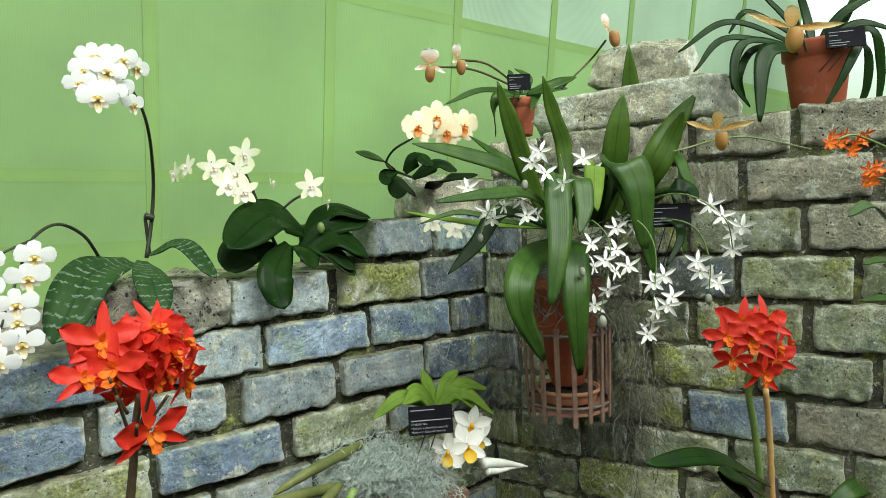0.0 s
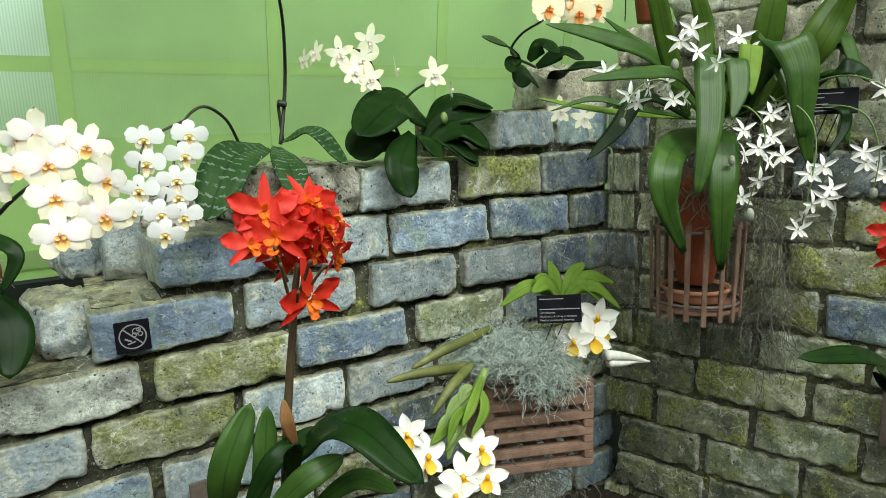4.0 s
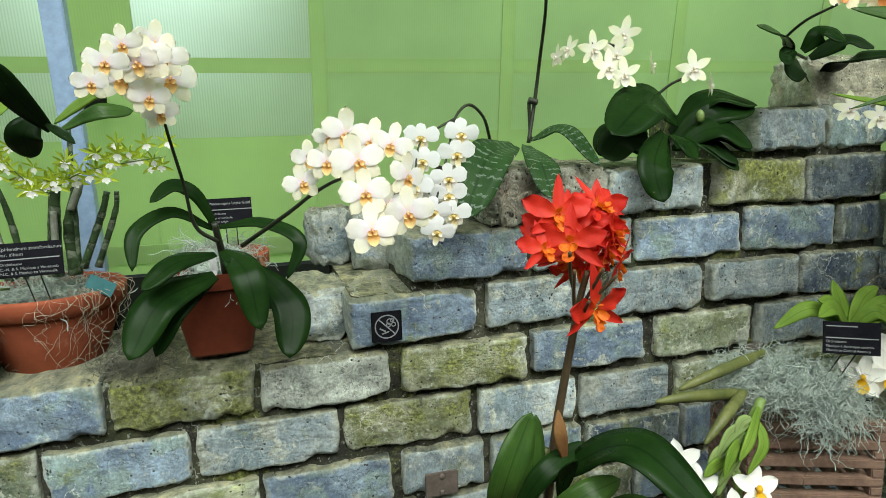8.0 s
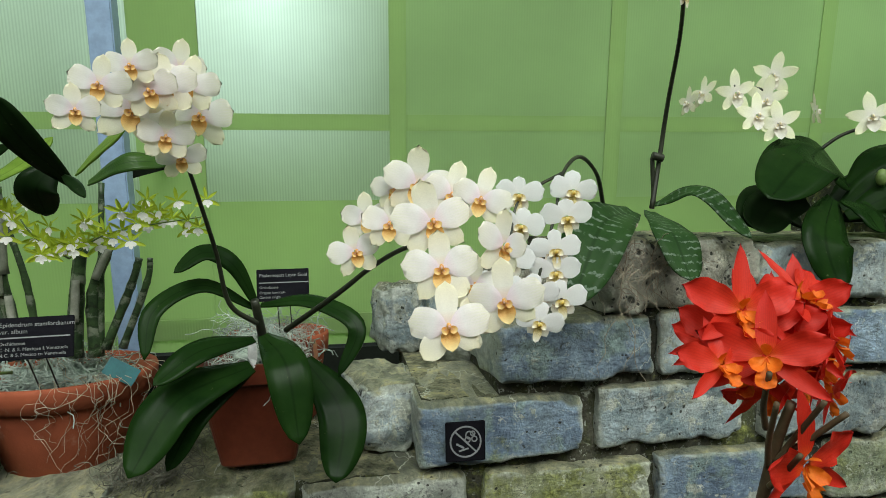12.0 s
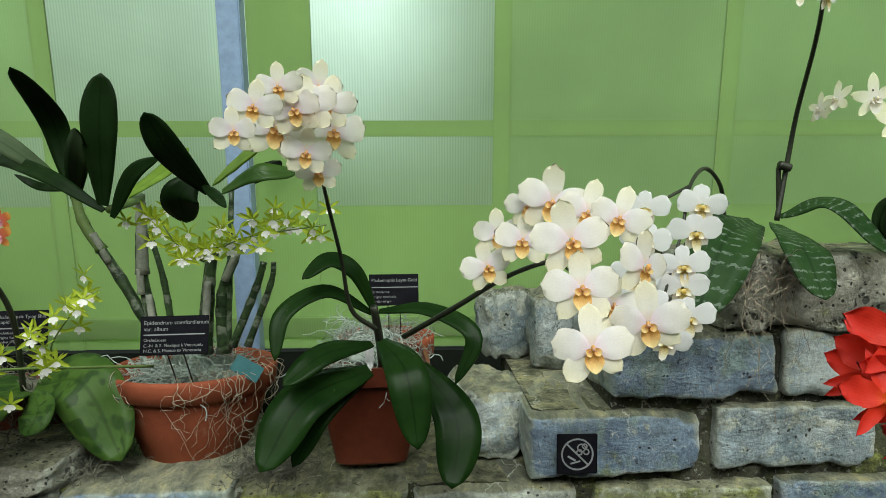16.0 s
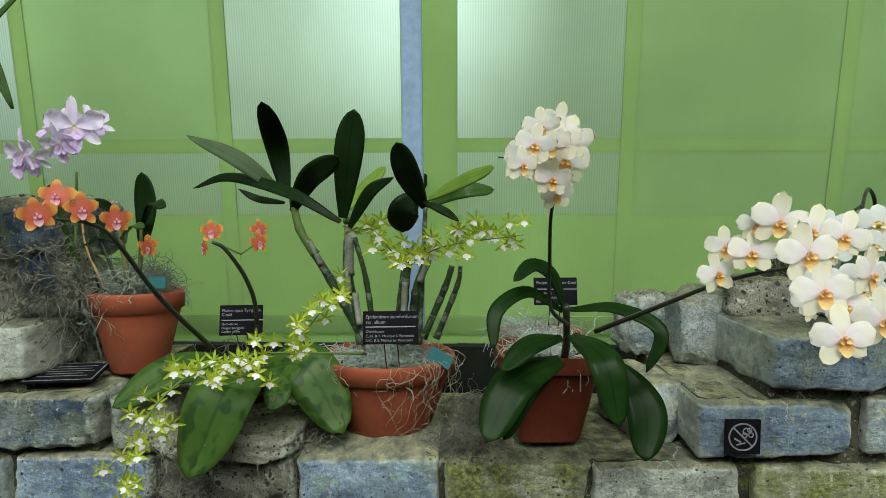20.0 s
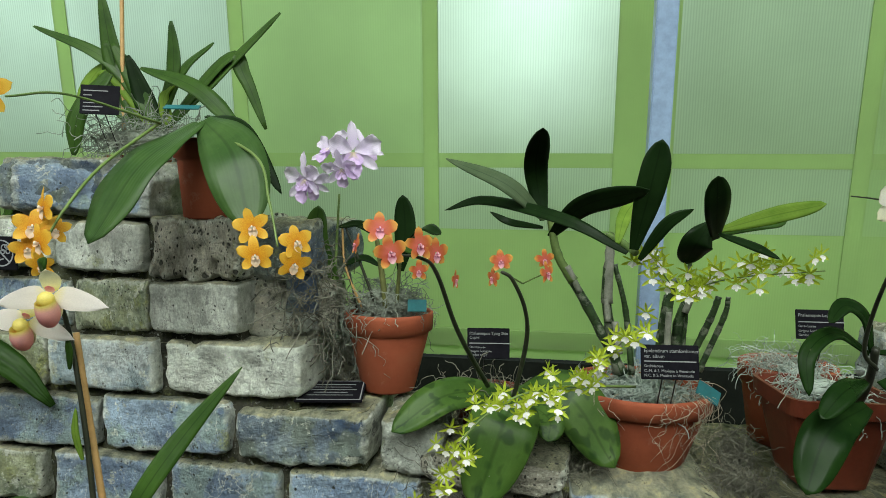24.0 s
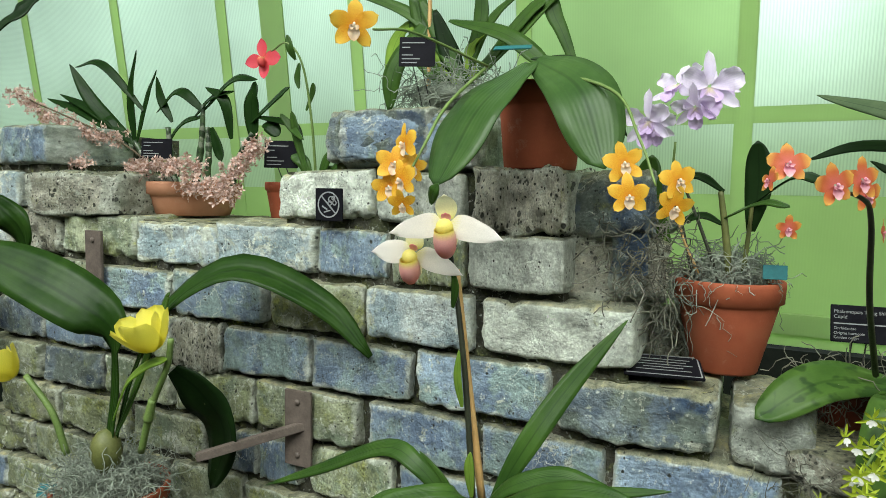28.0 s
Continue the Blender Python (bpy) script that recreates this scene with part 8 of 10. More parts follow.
flower("epi", cane_orchid, (-0.439, 1.043, 1.374), (0.09, -0.97, 0.12), 0.028, 11)
flower("epi", cane_orchid, (-0.456, 1.073, 1.355), (0.52, -0.97, -0.33), 0.029, 4)
flower("epi", cane_orchid, (-0.451, 1.032, 1.362), (-0.22, -0.97, -0.15), 0.028, -14)
flower("epi", cane_orchid, (-0.452, 1.025, 1.354), (0.58, -0.97, 0.03), 0.028, 11)
flower("epi", cane_orchid, (-0.455, 1.028, 1.360), (-0.21, -0.97, 0.37), 0.028, -8)
flower("epi", cane_orchid, (-0.451, 1.045, 1.342), (-0.49, -0.97, -0.09), 0.028, -12)
flower("epi", cane_orchid, (-0.473, 1.073, 1.328), (-0.34, -0.96, -0.26), 0.029, -0)
flower("epi", cane_orchid, (-0.466, 1.064, 1.324), (0.47, -0.96, -0.01), 0.029, 2)
flower("epi", cane_orchid, (-0.466, 1.077, 1.321), (0.16, -0.96, 0.07), 0.029, 11)
flower("epi", cane_orchid, (-0.453, 1.068, 1.321), (0.25, -0.96, 0.17), 0.029, -2)
flower("epi", cane_orchid, (-0.472, 1.075, 1.309), (-0.45, -0.96, -0.15), 0.029, -4)
flower("epi", cane_orchid, (-0.459, 1.059, 1.316), (0.79, -0.96, -0.14), 0.029, 4)
flower("epi", cane_orchid, (-0.483, 1.026, 1.337), (0.71, -0.96, -0.18), 0.028, -6)
flower("epi", cane_orchid, (-0.514, 1.054, 1.337), (0.72, -0.95, -0.32), 0.029, 1)
flower("epi", cane_orchid, (-0.508, 1.033, 1.336), (-0.44, -0.95, 0.22), 0.028, -3)
flower("epi", cane_orchid, (-0.503, 1.022, 1.314), (-0.08, -0.95, 0.33), 0.028, 8)
flower("epi", cane_orchid, (-0.498, 1.033, 1.319), (0.23, -0.95, -0.29), 0.028, 4)
flower("epi", cane_orchid, (-0.500, 1.062, 1.276), (0.86, -0.95, 0.18), 0.029, -13)
flower("epi", cane_orchid, (-0.510, 1.014, 1.311), (-0.34, -0.94, -0.12), 0.028, -1)
flower("epi", cane_orchid, (-0.515, 1.018, 1.317), (-0.47, -0.94, 0.19), 0.028, -7)
flower("epi", cane_orchid, (-0.530, 1.056, 1.299), (0.91, -0.94, -0.11), 0.029, -11)
flower("epi", cane_orchid, (-0.500, 1.014, 1.300), (-0.04, -0.94, 0.42), 0.028, -12)
flower("epi", cane_orchid, (-0.540, 1.064, 1.281), (0.16, -0.94, -0.26), 0.029, 10)
flower("epi", cane_orchid, (-0.538, 1.035, 1.302), (-0.05, -0.94, 0.20), 0.028, -1)
flower("epi", cane_orchid, (-0.532, 1.049, 1.308), (-0.12, -0.94, -0.14), 0.029, 9)
flower("epi", cane_orchid, (-0.534, 1.002, 1.315), (0.24, -0.94, -0.07), 0.026, 0)
flower("epi", cane_orchid, (-0.528, 1.025, 1.317), (0.48, -0.94, 0.14), 0.028, -3)
flower("epi", cane_orchid, (-0.546, 1.009, 1.291), (0.12, -0.93, -0.23), 0.026, -2)
flower("epi", cane_orchid, (-0.551, 1.032, 1.299), (0.40, -0.93, 0.13), 0.028, -9)
flower("epi", cane_orchid, (-0.568, 1.049, 1.307), (0.16, -0.93, 0.23), 0.029, -13)
flower("epi", cane_orchid, (-0.588, 1.037, 1.295), (-0.43, -0.93, -0.28), 0.028, 4)
flower("epi", cane_orchid, (-0.543, 0.990, 1.295), (-0.10, -0.93, 0.19), 0.026, -13)
flower("epi", cane_orchid, (-0.540, 0.988, 1.303), (0.55, -0.93, 0.07), 0.026, 10)
flower("epi", cane_orchid, (-0.572, 1.014, 1.313), (0.80, -0.93, 0.14), 0.028, 10)
flower("epi", cane_orchid, (-0.563, 0.996, 1.308), (0.46, -0.93, -0.26), 0.026, 11)
flower("epi", cane_orchid, (-0.572, 0.999, 1.306), (0.05, -0.93, 0.28), 0.026, 12)
flower("epi", cane_orchid, (-0.603, 1.014, 1.312), (1.07, -0.92, -0.25), 0.028, 7)
flower("epi", cane_orchid, (-0.551, 0.988, 1.299), (0.61, -0.93, 0.03), 0.026, -6)
flower("epi", cane_orchid, (-0.575, 0.986, 1.311), (0.11, -0.92, -0.14), 0.026, 3)
flower("epi", cane_orchid, (-0.600, 1.007, 1.302), (0.18, -0.92, 0.15), 0.026, -1)
flower("epi", cane_orchid, (-0.605, 1.008, 1.280), (0.53, -0.91, -0.14), 0.026, -0)
flower("epi", cane_orchid, (-0.580, 0.962, 1.315), (0.41, -0.92, 0.06), 0.025, 11)
flower("epi", cane_orchid, (-0.603, 1.007, 1.239), (0.45, -0.91, -0.17), 0.028, 12)
flower("epi", cane_orchid, (-0.607, 0.993, 1.250), (-0.45, -0.90, 0.09), 0.026, -6)
flower("epi", cane_orchid, (-0.612, 0.990, 1.269), (1.07, -0.91, 0.31), 0.026, -8)
flower("epi", cane_orchid, (-0.626, 0.980, 1.281), (0.23, -0.90, -0.30), 0.026, -11)
flower("epi", cane_orchid, (-0.633, 0.995, 1.247), (-0.11, -0.90, -0.26), 0.026, -11)
flower("epi", cane_orchid, (-0.618, 0.954, 1.264), (1.09, -0.90, 0.28), 0.025, 12)
flower("epi", cane_orchid, (-0.623, 0.996, 1.250), (-0.24, -0.90, -0.09), 0.026, -12)
flower("epi", cane_orchid, (-0.606, 0.976, 1.246), (-0.24, -0.90, 0.28), 0.026, -0)
flower("epi", cane_orchid, (-0.608, 0.996, 1.238), (0.84, -0.90, 0.28), 0.026, 6)
flower("epi", cane_orchid, (-0.645, 0.987, 1.258), (0.96, -0.89, 0.13), 0.026, -3)
flower("epi", cane_orchid, (-0.616, 1.009, 1.223), (-0.11, -0.90, 0.07), 0.028, -11)
flower("epi", cane_orchid, (-0.623, 0.970, 1.234), (-0.38, -0.89, -0.09), 0.025, -4)
flower("epi", cane_orchid, (-0.630, 0.974, 1.229), (0.69, -0.89, 0.18), 0.026, -5)
flower("epi", cane_orchid, (-0.637, 0.971, 1.208), (0.13, -0.88, -0.02), 0.026, 4)
flower("epi", cane_orchid, (-0.636, 0.970, 1.229), (-0.26, -0.89, -0.28), 0.025, 2)
flower("epi", cane_orchid, (-0.634, 0.946, 1.222), (-0.13, -0.88, -0.28), 0.025, -6)
flower("epi", cane_orchid, (-0.636, 0.989, 1.217), (0.43, -0.89, -0.06), 0.026, 6)
flower("epi", cane_orchid, (-0.631, 0.990, 1.219), (-0.18, -0.89, 0.45), 0.026, -11)
flower("epi", cane_orchid, (-0.627, 0.967, 1.213), (0.27, -0.89, 0.42), 0.025, 4)
flower("epi", cane_orchid, (-0.633, 0.955, 1.191), (0.61, -0.88, -0.20), 0.025, -9)
flower("epi", cane_orchid, (-0.665, 0.962, 1.199), (0.70, -0.87, 0.00), 0.025, -1)
flower("epi", cane_orchid, (-0.629, 0.962, 1.183), (0.33, -0.88, 0.41), 0.025, -6)
flower("epi", cane_orchid, (-0.627, 0.946, 1.184), (-0.00, -0.87, -0.03), 0.025, -1)
flower("epi", cane_orchid, (-0.648, 0.997, 1.169), (0.46, -0.88, 0.26), 0.026, -10)
flower("epi", cane_orchid, (-0.627, 0.940, 1.188), (-0.34, -0.87, 0.49), 0.025, -13)
flower("epi", cane_orchid, (-0.644, 0.985, 1.162), (0.29, -0.87, -0.02), 0.026, -13)
flower("epi", cane_orchid, (-0.638, 0.972, 1.178), (0.95, -0.88, -0.19), 0.026, -4)
flower("epi", cane_orchid, (-0.645, 0.966, 1.159), (0.61, -0.87, 0.25), 0.026, -13)
stem(cane_orchid, [(-0.467, 1.090, 1.308), (-0.451, 1.060, 1.343), (-0.409, 1.050, 1.395)], 0.0011, 0.0007, "green", "spray", 0)

mottled_orchid = thing("orchid_plant", (-0.600, 1.250, 1.160), "moth orchid with broad mottled leaves and coral flowers", "orchid")
leaf(mottled_orchid, [(-0.560, 1.180, 1.260), (-0.567, 1.080, 1.264), (-0.603, 1.040, 1.155)], 0.093, "oval", "mottle", (0, -0.75, 0.6))
leaf(mottled_orchid, [(-0.558, 1.200, 1.259), (-0.479, 1.160, 1.274), (-0.417, 1.130, 1.185)], 0.081, "oval", "mottle", (0, -0.75, 0.6))
leaf(mottled_orchid, [(-0.563, 1.190, 1.266), (-0.650, 1.120, 1.279), (-0.720, 1.080, 1.234)], 0.052, "oval", "mottle", (0, -0.75, 0.6))
leaf(mottled_orchid, [(-0.537, 1.160, 1.261), (-0.508, 1.120, 1.252), (-0.510, 1.100, 1.227)], 0.039, "oval", "mottle", (0, -0.75, 0.6))
stem(mottled_orchid, [(-0.560, 1.180, 1.256), (-0.542, 1.140, 1.351), (-0.544, 1.110, 1.403), (-0.561, 1.080, 1.447), (-0.575, 1.070, 1.458)], 0.0038, 0.0022, "dark")
stem(mottled_orchid, [(-0.596, 1.160, 1.282), (-0.626, 1.040, 1.383), (-0.642, 0.960, 1.465), (-0.655, 0.930, 1.485), (-0.684, 0.900, 1.491)], 0.0037, 0.0014, "dark")
flower("orangephal", mottled_orchid, (-0.679, 0.885, 1.494), (0.55, -0.80, 0.05), 0.038, 11)
flower("orangephal", mottled_orchid, (-0.709, 0.962, 1.515), (0.30, -0.90, 0.25), 0.041, -1)
flower("orangephal", mottled_orchid, (-0.656, 0.922, 1.500), (0.65, -0.75, 0.05), 0.037, 5)
flower("orangephal", mottled_orchid, (-0.645, 0.969, 1.488), (0.70, -0.70, 0.00), 0.037, 1)
flower("orangephal", mottled_orchid, (-0.696, 1.140, 1.449), (0.30, -0.90, -0.10), 0.031, 3)
flower("orangephal", mottled_orchid, (-0.725, 0.920, 1.499), (-0.80, -0.50, 0.20), 0.024, 5)
flower("orangephal", mottled_orchid, (-0.626, 1.000, 1.454), (1.00, -0.30, 0.00), 0.024, -4)
flower("orangephal", mottled_orchid, (-0.576, 1.070, 1.472), (0.10, -1.00, 0.11), 0.031, 5)
flower("orangephal", mottled_orchid, (-0.586, 1.070, 1.450), (-0.80, -0.60, 0.00), 0.027, 6)
flower("orangephal", mottled_orchid, (-0.517, 1.080, 1.457), (0.80, -0.60, 0.10), 0.030, 3)
flower("orangephal", mottled_orchid, (-0.520, 1.090, 1.474), (0.06, -1.00, -0.12), 0.026, 7)
stem(mottled_orchid, [(-0.548, 1.100, 1.440), (-0.531, 1.090, 1.450), (-0.517, 1.080, 1.458)], 0.0011, 0.0011, "green")
stem(mottled_orchid, [(-0.548, 1.100, 1.440), (-0.567, 1.080, 1.453)], 0.0011, 0.0011, "green")
flower_pot(mottled_orchid, (-0.6, 1.26, 1.158), 0.06, 0.045, 0.09, BROWNPOT)
moss("moss", (-0.6, 1.22, 1.25), (0.06, 0.035, 0.012), 260, 0.07, MOSS_DARK, "dry grey moss", 50, 0.0007, 0.9, 0.3, mottled_orchid)

lavender_orchid = thing("orchid_plant", (-0.760, 1.220, 1.255), "cattleya orchid with lavender flowers in a mossy terracotta pot", "orchid")
flower_pot(lavender_orchid, (-0.758, 1.225, 1.252), 0.07, 0.042, 0.124, TERRA)
moss("moss", (-0.758, 1.225, 1.387), (0.03, 0.03, 0.014), 560, 0.07, MOSS_GREY, "grey-green moss", 51, 0.0007, 0.9, 0.2, lavender_orchid)
a, b = over_pot((-0.758, 1.225, 1.252), 0.07, 0.042, 0.124, -245, -150, 0.15)
draped(lavender_orchid, a, 60, 151, 0.0006, b, "hanging_moss", "grey moss hanging over the rim", MOSS_GREY)
a, b = over_pot((-0.758, 1.225, 1.252), 0.07, 0.042, 0.124, -150, 40, 0.05)
draped(lavender_orchid, a, 9, 152, 0.0006, b, "hanging_moss", "grey moss hanging over the rim", MOSS_GREY)
leaf(lavender_orchid, [(-0.735, 1.200, 1.441), (-0.729, 1.200, 1.502), (-0.733, 1.200, 1.557)], 0.033, "oval", "dark", (0, -1, 0.2))
leaf(lavender_orchid, [(-0.735, 1.200, 1.476), (-0.692, 1.150, 1.511), (-0.662, 1.120, 1.502)], 0.021, "oval", "dark", (0, -0.5, 0.9))
leaf(lavender_orchid, [(-0.769, 1.200, 1.492), (-0.800, 1.200, 1.513), (-0.834, 1.200, 1.507)], 0.019, "oval", "dark", (0, -0.5, 0.9))
leaf(lavender_orchid, [(-0.836, 1.200, 1.420), (-0.862, 1.180, 1.483), (-0.858, 1.180, 1.539)], 0.038, "oval", "strap", (0, -1, 0.2))
leaf(lavender_orchid, [(-0.768, 1.200, 1.449), (-0.795, 1.200, 1.461), (-0.827, 1.200, 1.447)], 0.016, "oval", "dark", (0, -0.5, 0.9))
leaf(lavender_orchid, [(-0.768, 1.200, 1.457), (-0.726, 1.160, 1.479), (-0.696, 1.130, 1.474)], 0.016, "oval", "strap", (0, -0.5, 0.9))
stem(lavender_orchid, [(-0.757, 1.200, 1.383), (-0.766, 1.200, 1.449), (-0.773, 1.200, 1.492)], 0.0052, 0.0035, "bulb")
stem(lavender_orchid, [(-0.772, 1.200, 1.383), (-0.800, 1.200, 1.456), (-0.823, 1.200, 1.509)], 0.0026, 0.0018, "dark")
stem(lavender_orchid, [(-0.795, 1.200, 1.381), (-0.822, 1.200, 1.447), (-0.827, 1.200, 1.508)], 0.0022, 0.0018, "bamboo")
stem(lavender_orchid, [(-0.841, 1.200, 1.402), (-0.836, 1.200, 1.482), (-0.832, 1.200, 1.557)], 0.0027, 0.0017, "green")
stem(lavender_orchid, [(-0.804, 1.200, 1.381), (-0.818, 1.200, 1.447), (-0.836, 1.200, 1.491)], 0.0018, 0.0013, "dark")
stem(lavender_orchid, [(-0.741, 1.200, 1.384), (-0.737, 1.200, 1.441), (-0.735, 1.200, 1.476)], 0.0035, 0.0026, "bulb")
flower("lavender", lavender_orchid, (-0.856, 1.120, 1.577), (-0.40, -0.90, -0.20), 0.069, 1)
flower("lavender", lavender_orchid, (-0.790, 1.130, 1.616), (0.35, -0.90, -0.10), 0.079, -1)
flower("lavender", lavender_orchid, (-0.827, 1.150, 1.624), (-0.50, -0.80, 0.40), 0.065, 2)
flower("lavender", lavender_orchid, (-0.804, 1.120, 1.592), (0.00, -0.80, -0.60), 0.054, 6)
flower("lavender", lavender_orchid, (-0.783, 1.160, 1.625), (0.70, -0.60, 0.40), 0.059, 8)
flower("lavender", lavender_orchid, (-0.850, 1.130, 1.572), (0.30, -0.80, -0.40), 0.050, 8)

gold_orchid = thing("orchid_plant", (-1.020, 1.150, 1.560), "moth orchid with huge drooping leaves and golden flowers in terracotta", "orchid")
flower_pot(gold_orchid, (-1.005, 1.155, 1.517), 0.064, 0.05, 0.115, TERRA)
leaf(gold_orchid, [(-1.005, 1.100, 1.654), (-1.040, 1.010, 1.590), (-1.066, 0.950, 1.490)], 0.088, "oval", "broad", (-0.3, -0.9, 0.3), 0.12, 0.05)
leaf(gold_orchid, [(-0.998, 1.100, 1.657), (-0.922, 1.030, 1.606), (-0.884, 1.000, 1.512)], 0.080, "oval", "broad", (0.3, -0.9, 0.3), 0.12, 0.05)
leaf(gold_orchid, [(-1.016, 1.140, 1.668), (-0.940, 1.100, 1.648), (-0.875, 1.080, 1.554)], 0.020, "oval", "dark", (0.2, -0.6, 0.7))
stem(gold_orchid, [(-1.064, 1.100, 1.653), (-1.111, 0.980, 1.673), (-1.111, 0.885, 1.655)], 0.0021, 0.0013, "green")
stem(gold_orchid, [(-1.068, 1.100, 1.651), (-1.067, 0.980, 1.586), (-1.055, 0.900, 1.533), (-1.068, 0.885, 1.497)], 0.0025, 0.0013, "green")
stem(gold_orchid, [(-1.005, 1.100, 1.648), (-0.885, 1.020, 1.601), (-0.845, 0.970, 1.544), (-0.822, 0.940, 1.493)], 0.0024, 0.0013, "green")
flower("goldphal", gold_orchid, (-1.129, 0.875, 1.659), (0.65, -0.83, -0.19), 0.052, -0)
flower("goldphal", gold_orchid, (-1.074, 0.890, 1.534), (-0.50, -0.90, 0.00), 0.043, 13)
flower("goldphal", gold_orchid, (-1.083, 0.885, 1.513), (0.59, -0.85, 0.13), 0.043, -12)
flower("goldphal", gold_orchid, (-1.072, 0.880, 1.496), (-0.30, -1.00, -0.10), 0.043, 12)
flower("goldphal", gold_orchid, (-1.090, 0.885, 1.488), (0.57, -0.85, -0.00), 0.037, 8)
flower("goldphal", gold_orchid, (-1.070, 0.880, 1.470), (0.20, -0.90, -0.40), 0.031, 4)
flower("goldphal", gold_orchid, (-0.853, 0.940, 1.515), (0.35, -0.90, 0.00), 0.041, 13)
flower("goldphal", gold_orchid, (-0.846, 0.933, 1.483), (0.35, -0.90, -0.10), 0.041, 4)
flower("goldphal", gold_orchid, (-0.802, 0.945, 1.499), (0.60, -0.80, 0.00), 0.039, 13)
flower("goldphal", gold_orchid, (-0.804, 0.945, 1.473), (0.50, -0.80, -0.20), 0.039, -13)
flower("goldphal", gold_orchid, (-1.068, 0.900, 1.509), (0.80, -0.60, 0.00), 0.033, -6)

strap_orchid = thing("orchid_plant", (-1.160, 1.300, 1.610), "strap-leaved orchid in moss on the top of the wall", "orchid")
leaf(strap_orchid, [(-1.171, 1.280, 1.660), (-1.271, 1.280, 1.783), (-1.414, 1.280, 1.846)], 0.024, "strap", "strap", (0, -0.8, 0.6))
leaf(strap_orchid, [(-1.193, 1.280, 1.661), (-1.261, 1.280, 1.722), (-1.276, 1.280, 1.818)], 0.035, "strap", "strap", (0, -0.8, 0.6))
leaf(strap_orchid, [(-1.176, 1.280, 1.665), (-1.093, 1.280, 1.737), (-0.959, 1.280, 1.856)], 0.028, "strap", "strap", (0, -0.8, 0.6))
leaf(strap_orchid, [(-1.171, 1.280, 1.665), (-1.055, 1.280, 1.784), (-1.023, 1.280, 1.754), (-0.985, 1.280, 1.665)], 0.027, "strap", "strap", (0, -0.8, 0.6))
leaf(strap_orchid, [(-1.193, 1.280, 1.666), (-1.220, 1.280, 1.741), (-1.264, 1.280, 1.813)], 0.032, "strap", "strap", (0, -0.8, 0.6))
leaf(strap_orchid, [(-1.199, 1.280, 1.661), (-1.259, 1.280, 1.773), (-1.285, 1.280, 1.903)], 0.035, "strap", "strap", (0, -0.8, 0.6))
leaf(strap_orchid, [(-1.176, 1.280, 1.685), (-1.152, 1.280, 1.769), (-1.154, 1.280, 1.848)], 0.026, "strap", "strap", (0, -0.8, 0.6))
leaf(strap_orchid, [(-1.182, 1.280, 1.671), (-1.136, 1.280, 1.763), (-1.077, 1.280, 1.810)], 0.020, "strap", "strap", (0, -0.8, 0.6))
leaf(strap_orchid, [(-1.011, 1.220, 1.668), (-1.092, 1.240, 1.731), (-1.199, 1.260, 1.766)], 0.029, "strap", "strap", (0, -0.8, 0.6))
leaf(strap_orchid, [(-1.215, 1.200, 1.746), (-1.256, 1.180, 1.680), (-1.264, 1.180, 1.613)], 0.039, "strap", "strap", (0, -0.8, 0.6))
leaf(strap_orchid, [(-1.182, 1.280, 1.661), (-1.265, 1.280, 1.768), (-1.313, 1.280, 1.744), (-1.279, 1.200, 1.625)], 0.033, "strap", "young", (0, -0.8, 0.6))
leaf(strap_orchid, [(-1.187, 1.280, 1.666), (-1.204, 1.280, 1.711), (-1.236, 1.280, 1.792)], 0.036, "strap", "dark", (0, -0.8, 0.6))
leaf(strap_orchid, [(-1.159, 1.280, 1.665), (-1.170, 1.280, 1.720), (-1.141, 1.280, 1.749)], 0.020, "strap", "young", (0, -0.8, 0.6))
stem(strap_orchid, [(-1.245, 1.280, 1.661), (-1.245, 1.280, 1.802), (-1.243, 1.280, 1.959)], 0.0036, 0.0035, "bamboo", "stake", 0)
moss("moss", (-1.191, 1.250, 1.643), (0.07, 0.05, 0.02), 420, 0.09, MOSS_GREY, "grey-green moss", 52, 0.0007, 0.9, 0.2, strap_orchid)
flower_pot(strap_orchid, (-1.237, 1.33, 1.43), 0.07, 0.05, 0.19, TERRA)

slipper_orchid = thing("orchid_plant", (-0.950, 0.830, 0.630), "slipper orchid with blush and pink flowers on a bamboo stake", "orchid")
stem(slipper_orchid, [(-0.972, 0.785, 1.454), (-0.974, 0.800, 1.419), (-0.966, 0.800, 1.374), (-0.957, 0.800, 1.303), (-0.949, 0.800, 1.211)], 0.0021, 0.0029, "dark")
stem(slipper_orchid, [(-0.974, 0.810, 1.414), (-0.961, 0.810, 1.321), (-0.944, 0.810, 1.207)], 0.0030, 0.0037, "bamboo", "stake", 0)
flower("pinkslipper", slipper_orchid, (-0.966, 0.770, 1.458), (0.25, -1.00, 0.08), 0.072, 2)
flower("pinkslipper", slipper_orchid, (-1.004, 0.785, 1.43), (0.05, -1.00, 0.05), 0.068, -3)
leaf(slipper_orchid, [(-0.930, 0.800, 1.211), (-0.904, 0.810, 1.263), (-0.874, 0.840, 1.315), (-0.832, 0.870, 1.372)], 0.021, "lance", "strap", (0.3, -0.8, 0.5))
leaf(slipper_orchid, [(-0.964, 0.790, 1.202), (-0.994, 0.780, 1.239), (-1.035, 0.790, 1.245), (-1.121, 0.810, 1.199), (-1.213, 0.830, 1.151)], 0.019, "lance", "strap", (0, -0.6, 0.8))
leaf(slipper_orchid, [(-0.963, 0.800, 1.197), (-0.976, 0.790, 1.225), (-0.998, 0.790, 1.248)], 0.010, "lance", "strap", (0, -0.9, 0.4))
